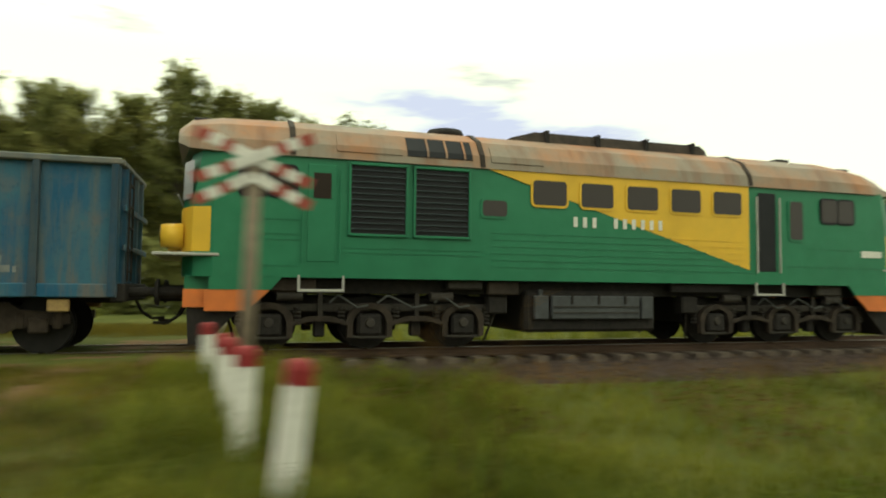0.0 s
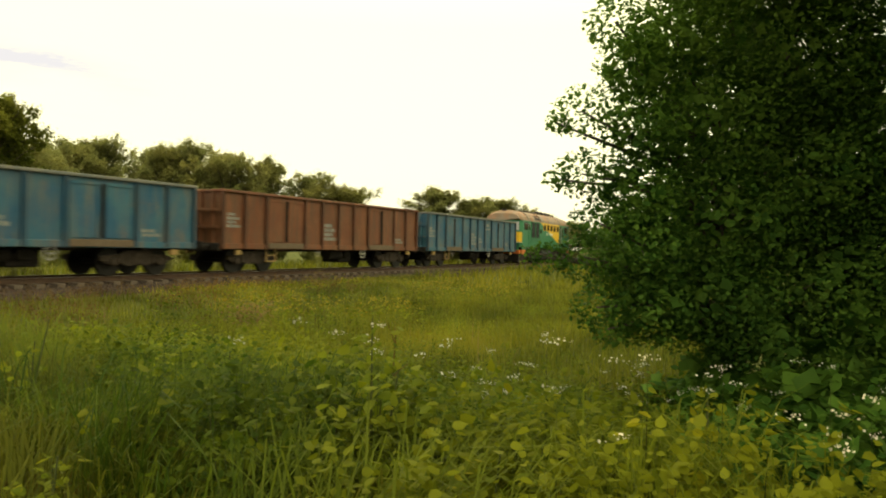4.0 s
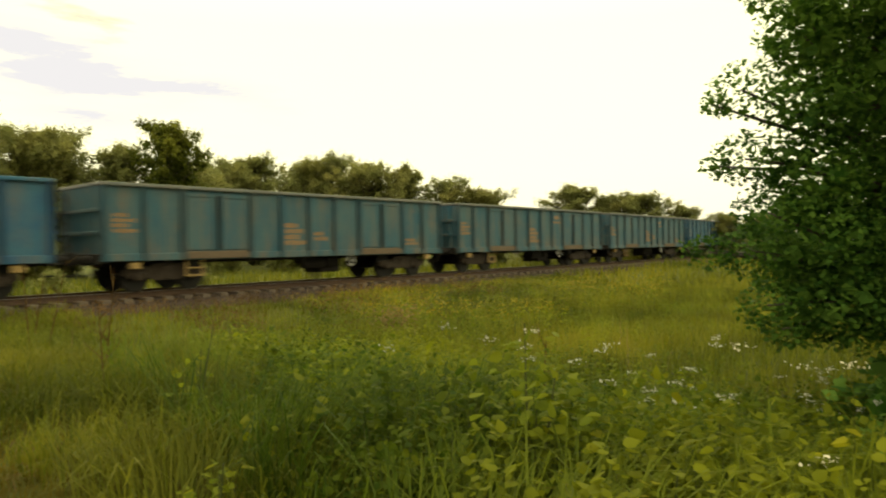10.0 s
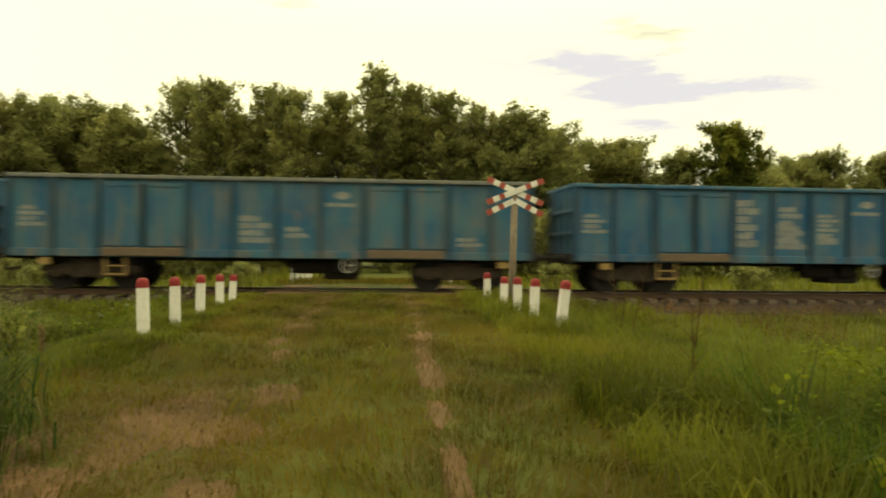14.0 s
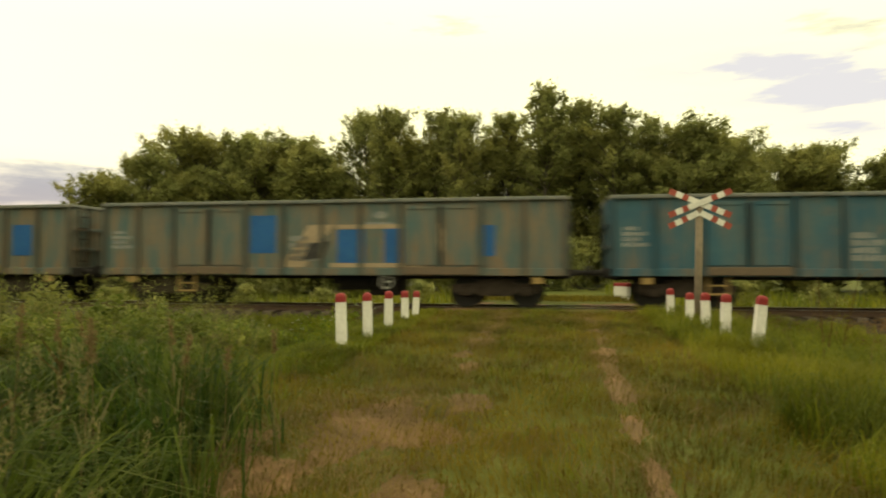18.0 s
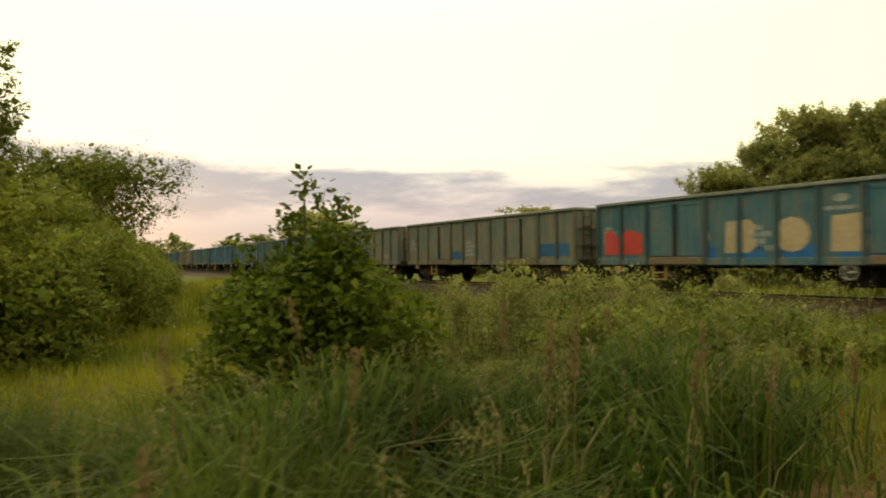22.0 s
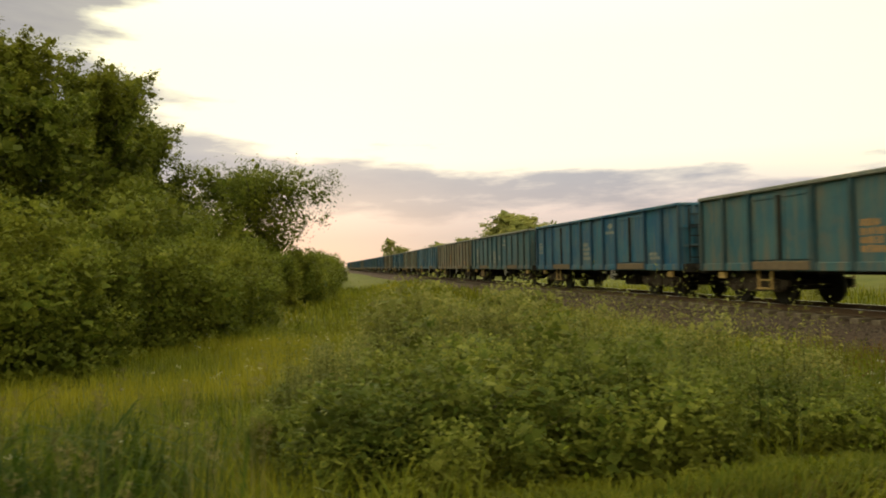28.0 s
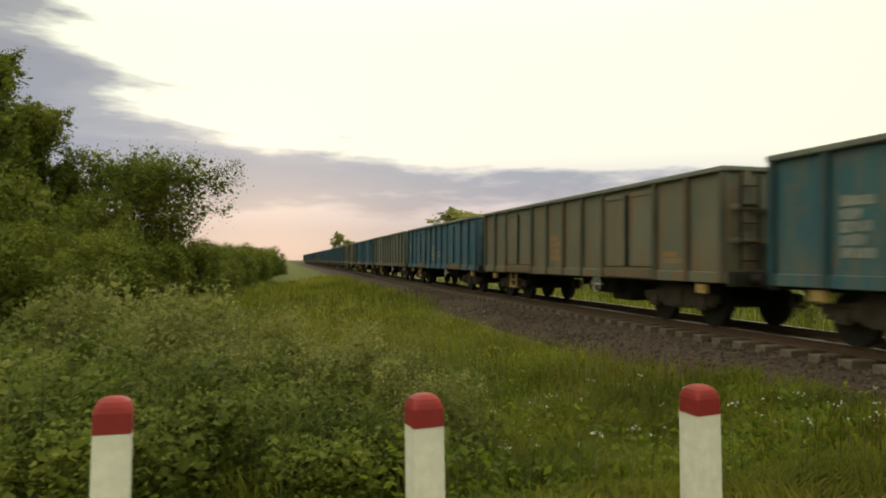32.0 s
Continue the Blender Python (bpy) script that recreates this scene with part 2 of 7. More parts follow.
M["bramble"] = leafy("dark_bramble_leaf", (0.072, 0.106, 0.016), (0.240, 0.250, 0.048), 0.45)
M["soil_straw"] = leafy("flattened_brown_straw", (0.15, 0.1, 0.045), (0.27, 0.19, 0.09), 0.4, 0.85)
M["brown_weed"] = leafy("withered_red_brown_weed", (0.085, 0.05, 0.018), (0.19, 0.115, 0.04), 0.5)
M["under"] = plain("grimy_underframe_iron", (0.013, 0.011, 0.010), (0.026, 0.021, 0.017), 9, 0.85, 0.0, 0.3)
M["bogie"] = plain("dusty_bogie_iron", (0.022, 0.016, 0.012), (0.056, 0.040, 0.028), 7, 0.85, 0.0, 0.3)
# pale tan holds the sky light on the rims' top faces as colour
M["rim"] = plain("sky_lit_wagon_rim", (0.175, 0.160, 0.128), (0.095, 0.115, 0.115), 5, 0.8, 0.0, 0.2)
M["grimy"] = plain("oily_black_iron", (0.030, 0.025, 0.021), (0.052, 0.043, 0.034), 8, 0.8, 0.0, 0.3)
M["boxgrey"] = plain("dusty_grey_box_paint", (0.070, 0.072, 0.074), (0.046, 0.046, 0.047), 6, 0.75, 0, 0.15)
M["hosegrey"] = plain("grey_rubber_hose", (0.085, 0.085, 0.080), (0.055, 0.052, 0.048), 10, 0.8)
M["steel"] = plain("worn_wheel_steel", (0.018, 0.015, 0.013), (0.011, 0.010, 0.009), 10, 0.6, 0.3, 0.1)
M["sill"] = plain("rusty_sill_paint", (0.15, 0.105, 0.065), (0.095, 0.07, 0.05), 8, 0.8)
M["ochre"] = plain("ochre_step_paint", (0.36, 0.24, 0.08), (0.22, 0.14, 0.06), 12, 0.7)
M["chalk"] = plain("faded_white_lettering", (0.27, 0.26, 0.23), (0.12, 0.14, 0.15), 7, 0.8, 0, 0.05)
M["orange_mark"] = plain("faded_orange_lettering", (0.32, 0.17, 0.07), (0.16, 0.12, 0.08), 20, 0.8, 0, 0.05)
M["bright_blue"] = plain("fresh_blue_paint_patch", (0.010, 0.078, 0.26), (0.018, 0.10, 0.24), 5, 0.6, 0, 0.05)
M["dull_blue"] = plain("dull_blue_paint_patch", (0.014, 0.075, 0.19), (0.03, 0.085, 0.16), 5, 0.65, 0, 0.05)
M["cream"] = plain("cream_graffiti_paint", (0.36, 0.27, 0.17), (0.27, 0.20, 0.13), 7, 0.7, 0, 0.03)
M["black_mark"] = plain("black_graffiti_paint", (0.02, 0.018, 0.016), (0.05, 0.045, 0.04), 7, 0.7, 0, 0.03)
M["red_mark"] = plain("red_graffiti_paint", (0.42, 0.035, 0.03), (0.30, 0.05, 0.04), 7, 0.7, 0, 0.03)
M["green"] = plain("green_engine_paint", (0.022, 0.150, 0.068), (0.030, 0.170, 0.080), 3, 0.48, 0, 0.05)
M["yellow"] = plain("yellow_engine_paint", (0.70, 0.42, 0.018), (0.62, 0.38, 0.02), 3, 0.5, 0, 0.05)
M["orange"] = plain("orange_engine_paint", (0.62, 0.17, 0.028), (0.50, 0.14, 0.03), 4, 0.55, 0, 0.05)
M["white"] = plain("white_post_paint", (0.72, 0.69, 0.62), (0.58, 0.55, 0.48), 14, 0.75, 0, 0.15)
M["cap"] = plain("dull_red_post_paint", (0.26, 0.022, 0.020), (0.19, 0.02, 0.02), 10, 0.65, 0, 0.1)
M["signred"] = plain("faded_red_sign_paint", (0.34, 0.07, 0.045), (0.26, 0.06, 0.04), 10, 0.65, 0, 0.1)
M["pole"] = plain("weathered_concrete_pole", (0.21, 0.165, 0.11), (0.15, 0.12, 0.085), 8, 0.9, 0, 0.4)
M["rail"] = plain("rusty_rail_steel", (0.085, 0.048, 0.030), (0.06, 0.038, 0.026), 14, 0.8, 0.1, 0.2)
M["railtop"] = plain("polished_rail_head", (0.34, 0.33, 0.32), (0.26, 0.25, 0.25), 20, 0.28, 0.9, 0.05)
M["sleeper"] = plain("dusty_grey_brown_sleeper", (0.135, 0.105, 0.080), (0.085, 0.064, 0.048), 9, 0.9, 0, 0.5)
M["glass"] = Mat("dusty_window_glass", 0.12, 0.0, 0.28).base((0.035, 0.026, 0.022)).m
# the pale base colour stands for sky reflected in the windscreens
M["screen"] = Mat("sky_paled_windscreen", 0.2, 0.0, 1.0).base((0.34, 0.34, 0.34)).m
# plain black for trim; on doorway, grille and louvre it paints inner shade
M["dark"] = plain("black_trim_and_opening_shade", (0.008, 0.008, 0.010), (0.012, 0.012, 0.014), 4, 0.7)
M["gridiron"] = plain("blue_grey_grille_iron", (0.045, 0.062, 0.066), (0.065, 0.082, 0.084), 12, 0.6)
M["chrome"] = plain("grey_hand_rail", (0.45, 0.43, 0.38), (0.32, 0.31, 0.28), 20, 0.5, 0.2, 0.05)

k = Mat("rust_stained_tan_roof", 0.6, 0, 0.3)
f1, f2 = k.noise(0.8, 5), k.noise(9, 6)
st = k.noise(1.0, 5, k.coords("Object", (2.2, 0.5, 0.5)))
c = k.mix(k.ramp(f1, [(0.42, 0.0), (0.68, 1.0)]), (0.225, 0.185, 0.135), (0.33, 0.135, 0.045))
c = k.mix(k.ramp(st, [(0.50, 0.0), (0.70, 0.8)]), c, (0.17, 0.085, 0.045))
c = k.mix(k.ramp(f2, [(0.5, 0.0), (0.8, 0.4)]), c, (0.15, 0.12, 0.09))
M["roof"] = k.base(c).bump(f2, 0.1, 0.01).m

k = Mat("stained_ballast_stone", 0.95, 0, 0.2)
vo = k.n.new("ShaderNodeTexVoronoi")
vo.inputs["Scale"].default_value = 17
k.l.new(k.coords(), vo.inputs["Vector"])
c = k.mix(vo.outputs["Color"], (0.036, 0.024, 0.020), (0.080, 0.056, 0.045))
c = k.mix(k.ramp(k.noise(0.8, 4), [(0.4, 0.0), (0.7, 0.8)]), c, (0.060, 0.034, 0.024))
M["ballast"] = k.base(c).bump(vo.outputs["Distance"], 0.9, 0.04).m
k = Mat("loose_ballast_stone", 0.95, 0, 0.2)
c = k.mix(k.island(), (0.034, 0.025, 0.021), (0.098, 0.073, 0.060))
M["stone"] = k.base(c).m

k = Mat("meadow_ground", 0.95, 0, 0.1)
n1, n2, n3 = k.noise(0.35, 5), k.noise(2.5, 6), k.noise(30, 4)
c = k.mix(k.ramp(n1, [(0.35, 0.0), (0.65, 1.0)]), (0.050, 0.062, 0.009), (0.098, 0.094, 0.017))
c = k.mix(k.ramp(n2, [(0.4, 0.0), (0.7, 0.7)]), c, (0.075, 0.095, 0.02))
c = k.mix(k.ramp(n3, [(0.45, 0.0), (0.8, 0.5)]), c, (0.12, 0.11, 0.04))
M["meadow"] = k.base(c).bump(n3, 0.6, 0.05).m
k = Mat("bare_sandy_earth", 0.95, 0, 0.15)
n1, n2 = k.noise(1.6, 5), k.noise(28, 5)
c = k.mix(k.ramp(n1, [(0.35, 0.0), (0.65, 1.0)]), (0.185, 0.104, 0.052), (0.12, 0.075, 0.036))
c = k.mix(k.ramp(n2, [(0.45, 0.0), (0.75, 0.6)]), c, (0.10, 0.08, 0.04))
M["earth"] = k.base(c).bump(n2, 0.6, 0.03).m

M["leaf_dark"] = leafy("dark_alder_leaf", (0.040, 0.112, 0.015), (0.155, 0.275, 0.034), 0.4)
# paler, bluer and flatter leaf: distance haze is put into the colour
M["leaf_far"] = leafy("hazed_far_wood_leaf", (0.200, 0.216, 0.066), (0.305, 0.300, 0.100), 0.5, deep=0.75)
M["leaf_mid"] = leafy("hedge_leaf", (0.084, 0.114, 0.014), (0.222, 0.234, 0.036), 0.45)
M["leaf_bush"] = leafy("young_bush_leaf", (0.042, 0.072, 0.006), (0.125, 0.15, 0.014), 0.5)
M["weed"] = leafy("lush_weed_leaf", (0.052, 0.098, 0.008), (0.225, 0.255, 0.016), 0.5)
M["weed_blade"] = leafy("lush_green_grass_blade", (0.050, 0.098, 0.009), (0.175, 0.215, 0.020), 0.5)
M["vine"] = leafy("light_green_vine_leaf", (0.13, 0.17, 0.012), (0.27, 0.29, 0.02), 0.5, deep=1.0)
M["weed_yellow"] = leafy("yellowing_weed_leaf", (0.172, 0.207, 0.009), (0.310, 0.310, 0.014), 0.5)
M["nettle"] = leafy("grey_green_nettle_leaf", (0.133, 0.154, 0.033), (0.297, 0.281, 0.086), 0.5)
M["grass"] = leafy("meadow_grass_blade", (0.082, 0.110, 0.009), (0.225, 0.220, 0.022), 0.5)
M["grass_tall"] = leafy("tall_grass_blade", (0.028, 0.060, 0.008), (0.115, 0.140, 0.020), 0.5)
M["straw"] = leafy("dry_grass_stalk", (0.17, 0.12, 0.05), (0.27, 0.195, 0.09), 0.5, 0.8)
M["lane_grass"] = leafy("trodden_lane_grass", (0.082, 0.072, 0.008), (0.185, 0.145, 0.018), 0.5, 0.7, 1.7)
M["seed"] = leafy("pale_seed_head", (0.15, 0.135, 0.05), (0.25, 0.215, 0.09), 0.5)
M["bloom_y"] = leafy("yellow_blossom", (0.25, 0.20, 0.015), (0.38, 0.30, 0.03), 0.3)
M["bloom_w"] = leafy("white_blossom", (0.55, 0.55, 0.48), (0.72, 0.70, 0.62), 0.3)
M["bark"] = plain("grey_brown_bark", (0.075, 0.060, 0.045), (0.12, 0.10, 0.078), 8, 0.95, 0, 0.7)
M["stem"] = plain("green_brown_stem", (0.045, 0.060, 0.012), (0.075, 0.085, 0.020), 12, 0.85, 0, 0.2)


# ---- mesh tools ----
def part(name, bm, material, parent=None, label="", smooth=False):
    """Links a bmesh as one mesh object, under a thing or a part where one is given."""
    me = bpy.data.meshes.new(name)
    bm.to_mesh(me)
    bm.free()
    if smooth:
        me.shade_smooth()
    return part_of(name, me, material, parent, label)


def part_of(name, me, material=None, parent=None, label="", m=None):
    """The same from a mesh that may be shared."""
    if material is not None and not me.materials:
        me.materials.append(M[material] if isinstance(material, str) else material)
    ob = new(name, me)
    if parent is not None:
        ob.parent = parent
    if m is not None:
        ob.matrix_basis = m
    if label:
        ob["label"] = label
    return ob


def mesh_np(name, verts, faces, material, smooth=False):
    me = bpy.data.meshes.new(name)
    if isinstance(verts, np.ndarray) and verts.shape[1] == 6:
        # plant triangles that carry their own soft normals
        n, k = len(verts), len(faces)
        me.vertices.add(n)
        me.vertices.foreach_set("co", np.ascontiguousarray(verts[:, :3], dtype=np.float32).ravel())
        me.loops.add(k * 3)
        me.loops.foreach_set("vertex_index", np.ascontiguousarray(faces, dtype=np.int32).ravel())
        me.polygons.add(k)
        me.polygons.foreach_set("loop_start", np.arange(0, k * 3, 3, dtype=np.int32))
        me.update(calc_edges=True)
        me.materials.append(M[material])
        me.shade_smooth()
        me.normals_split_custom_set_from_vertices(verts[:, 3:].tolist())
        return me
    me.from_pydata(verts.tolist() if hasattr(verts, "tolist") else verts, [], faces.tolist() if hasattr(faces, "tolist") else faces)
    me.materials.append(M[material])
    if smooth:
        me.shade_smooth()
    return me


def box(bm, x0, x1, y0, y1, z0, z1, bevel=0.0, turn=None):
    vs = [bm.verts.new((x, y, z)) for x in (x0, x1) for y in (y0, y1) for z in (z0, z1)]
    idx = ((0, 1, 3, 2), (4, 6, 7, 5), (0, 4, 5, 1), (2, 3, 7, 6), (0, 2, 6, 4), (1, 5, 7, 3))
    fs = [bm.faces.new([vs[i] for i in f]) for f in idx]
    if bevel:
        es = list({e for f in fs for e in f.edges})
        r = bmesh.ops.bevel(bm, geom=es, offset=bevel, segments=1, affect="EDGES", clamp_overlap=True)
        vs = list({v for f in r["faces"] for v in f.verts} | {v for v in vs if v.is_valid})
    if turn is not None:
        bmesh.ops.transform(bm, matrix=turn, verts=[v for v in vs if v.is_valid])
    return bm


def bx(x0, x1, y0, y1, z0, z1, bevel=0.0, turn=None):
    return box(bmesh.new(), x0, x1, y0, y1, z0, z1, bevel, turn)


def rod(bm, a, b, r0, r1=None, seg=8):
    a, b = Vector(a), Vector(b)
    d = b - a
    q = d.to_track_quat("Z", "Y").to_matrix().to_4x4()
    bmesh.ops.create_cone(bm, cap_ends=True, segments=seg, radius1=r0, radius2=r0 if r1 is None else r1, depth=d.length,
                          matrix=Matrix.Translation((a + b) / 2) @ q)
    return bm


def prism(bm, outline, y0, y1):
    """An outline in x and z, drawn out from y0 to y1."""
    a = [bm.verts.new((x, y0, z)) for x, z in outline]
    b = [bm.verts.new((x, y1, z)) for x, z in outline]
    n = len(outline)
    bm.faces.new(a)
    bm.faces.new(b[::-1])
    for i in range(n):
        j = (i + 1) % n
        bm.faces.new((a[j], a[i], b[i], b[j]))
    bmesh.ops.recalc_face_normals(bm, faces=bm.faces)
    return bm


def loft(bm, rings, closed=True, caps=True):
    rows = [[bm.verts.new(p) for p in ring] for ring in rings]
    n = len(rows[0])
    for r0, r1 in zip(rows, rows[1:]):
        for i in range(n if closed else n - 1):
            j = (i + 1) % n
            bm.faces.new((r0[i], r0[j], r1[j], r1[i]))
    if caps and closed:
        bm.faces.new(rows[0][::-1])
        bm.faces.new(rows[-1])
    bmesh.ops.recalc_face_normals(bm, faces=bm.faces)
    return bm


def thing(name, label, category, group="", kind="", m=None):
    ob = new(name)
    tagged(ob, label, category, group, kind)
    if m is not None:
        ob.matrix_basis = m
    return ob


# ---- the plan: track, road, ground ----
def track_y(x):
    """Sideways place of the track's middle: two gentle bends, straight further out."""
    xc = min(max(x, -120.0), 90.0)
    y = 1.476e-3 * xc * xc / 2 + 1.679e-5 * xc ** 3 / 6
    return y + (x - xc) * (1.476e-3 * xc + 1.679e-5 * xc * xc / 2)


ARC_X = np.linspace(-720, 560, 2561)
ARC_Y = np.array([track_y(x) for x in ARC_X])
ARC_S = np.concatenate([[0], np.cumsum(np.hypot(np.diff(ARC_X), np.diff(ARC_Y)))])
ARC_S -= np.interp(0, ARC_X, ARC_S)


def on_track(s):
    """Pose on the rails at s metres from the crossing."""
    x = float(np.interp(s, ARC_S, ARC_X))
    d = (track_y(x + 0.5) - track_y(x - 0.5))
    return pose(x, track_y(x), 0, 0, 0, math.degrees(math.atan(d)))


def ramp01(a, b, v):
    t = min(max((v - a) / (b - a), 0.0), 1.0)
    return t * t * (3 - 2 * t)


ROAD_X = -0.65


def ground_z(x, y):
    d = y - track_y(x)
    near = noise.noise(Vector((x * 0.13, y * 0.13, 3.0))) * 0.22 + noise.noise(Vector((x * 0.6, y * 0.6, 9.0))) * 0.06
    field = -0.95 - 0.35 * ramp01(-6, -16, x) + near
    field += 0.55 * ramp01(9.0, 3.2, abs(d))
    if y < 0:
        field += 0.35 * ramp01(-17, -30, y)
    lane = -0.38 + 0.36 * ramp01(-22, -4, y) if d < 0 else -0.02 - 0.4 * ramp01(3, 14, d)
    lane += noise.noise(Vector((x * 0.9, y * 0.5, 1.0))) * 0.03
    wide = ramp01(2.6 + 0.05 * abs(d), 6.0 + 0.05 * abs(d), abs(x - ROAD_X))
    z = lane + (field - lane) * wide
    bed = ramp01(3.4, 2.0, abs(d)) * ramp01(2.0, 3.2, abs(x - ROAD_X))
    return z * (1 - bed) + min(z, -0.75) * bed


def steps(near, fine, mid, coarse):
    a = list(np.arange(0, near, fine)) + list(np.arange(near, near * 4, mid))
    v = a[-1]
    while v < 2600:
        v += coarse
        coarse *= 1.35
        a.append(v)
    return a


def build_ground():
    px = steps(26, 0.5, 2.0, 6.0)
    xs = np.array(sorted([-v for v in px[1:]] + px))
    up = steps(8, 0.5, 2.5, 8.0)
    down = steps(26, 0.5, 3.0, 8.0)
    ys = np.array(sorted([-v for v in down[1:]] + up))
    verts = [(x, y, ground_z(x, y)) for x in xs for y in ys]
    n = len(ys)
    faces = [(i * n + j, (i + 1) * n + j, (i + 1) * n + j + 1, i * n + j + 1) for i in range(len(xs) - 1) for j in range(n - 1)]
    me = mesh_np("ground", verts, faces, "meadow", True)
    ob = new("ground", me)
    tagged(ob, "rough green meadow with a raised field lane", "ground", kind="structure")


build_ground()


# worn spots of the lane: middle and half lengths
WORN = ((-1.7, -9.6, 0.28, 0.9), (-1.65, -7.4, 0.2, 0.6), (-1.7, -5.0, 0.3, 0.7), (-1.7, -3.5, 0.5, 0.5), (-1.6, -12.0, 0.16, 0.5), (0.3, -10.6, 0.25, 1.0), (0.25, -13.2, 0.2, 1.1),
        (-1.75, -8.4, 0.16, 0.5), (-1.6, -6.2, 0.14, 0.5), (0.32, -9.2, 0.14, 0.5), (0.26, -11.9, 0.16, 0.6), (0.3, -6.5, 0.15, 0.4), (-1.8, -11.0, 0.2, 0.4), (0.25, -14.9, 0.15, 0.5), (-2.9, -15.9, 0.35, 0.5), (-1.3, -14.2, 0.3, 0.6),
        (0.3, -7.8, 0.18, 0.6), (0.3, -5.3, 0.25, 0.7), (0.3, -3.5, 0.5, 0.5), (0.25, -16.4, 0.14, 0.7), (-2.0, -15.2, 0.75, 1.3), (-2.5, -16.7, 0.42, 0.6), (-1.4, -16.9, 0.3, 0.5))


def bare(x, y):
    """How far a place lies from the nearest worn spot: below 1 is inside."""
    best = 9.0
    for cx, cy, rx, ry in WORN:
        if abs(x - cx) < 2 * rx and abs(y - cy) < 2 * ry:
            best = min(best, math.hypot((x - cx) / rx, (y - cy) / ry) * (1 + 0.8 * noise.noise(Vector((x * 3.2, y * 3.2, 3)))))
    return best


def build_lane():
    """Bare spots where wheels have worn the grassy lane."""
    for cx, cy, rx, ry in WORN:
        bm = bmesh.new()
        rings = []
        for q in (0.0, 0.35, 0.7, 1.0):
            row = []
            for i in range(40):
                w = i * math.pi / 20
                k = q * (1 + 0.55 * noise.noise(Vector((math.cos(w) * 1.3 + cx * 3, math.sin(w) * 1.3 + cy, 7))) + 0.4 * noise.noise(Vector((math.cos(w) * 4 + cx, math.sin(w) * 4 + cy * 3, 2))))
                x, y = cx + rx * k * math.cos(w), cy + ry * k * math.sin(w)
                row.append(bm.verts.new((x, y, ground_z(x, y) + (0.014 if q < 1 else -0.03))))
            rings.append(row)
        for r0, r1 in zip(rings, rings[1:]):
            for i in range(40):
                bm.faces.new((r0[i], r1[i], r1[(i + 1) % 40], r0[(i + 1) % 40]))
        bmesh.ops.remove_doubles(bm, verts=bm.verts, dist=0.0005)
        ob = part("worn_patch", bm, "earth", None, "", True)
        tagged(ob, "bare sandy patch worn into the grassy lane", "path", kind="structure")


build_lane()

SLEEPER_STEP = 0.62


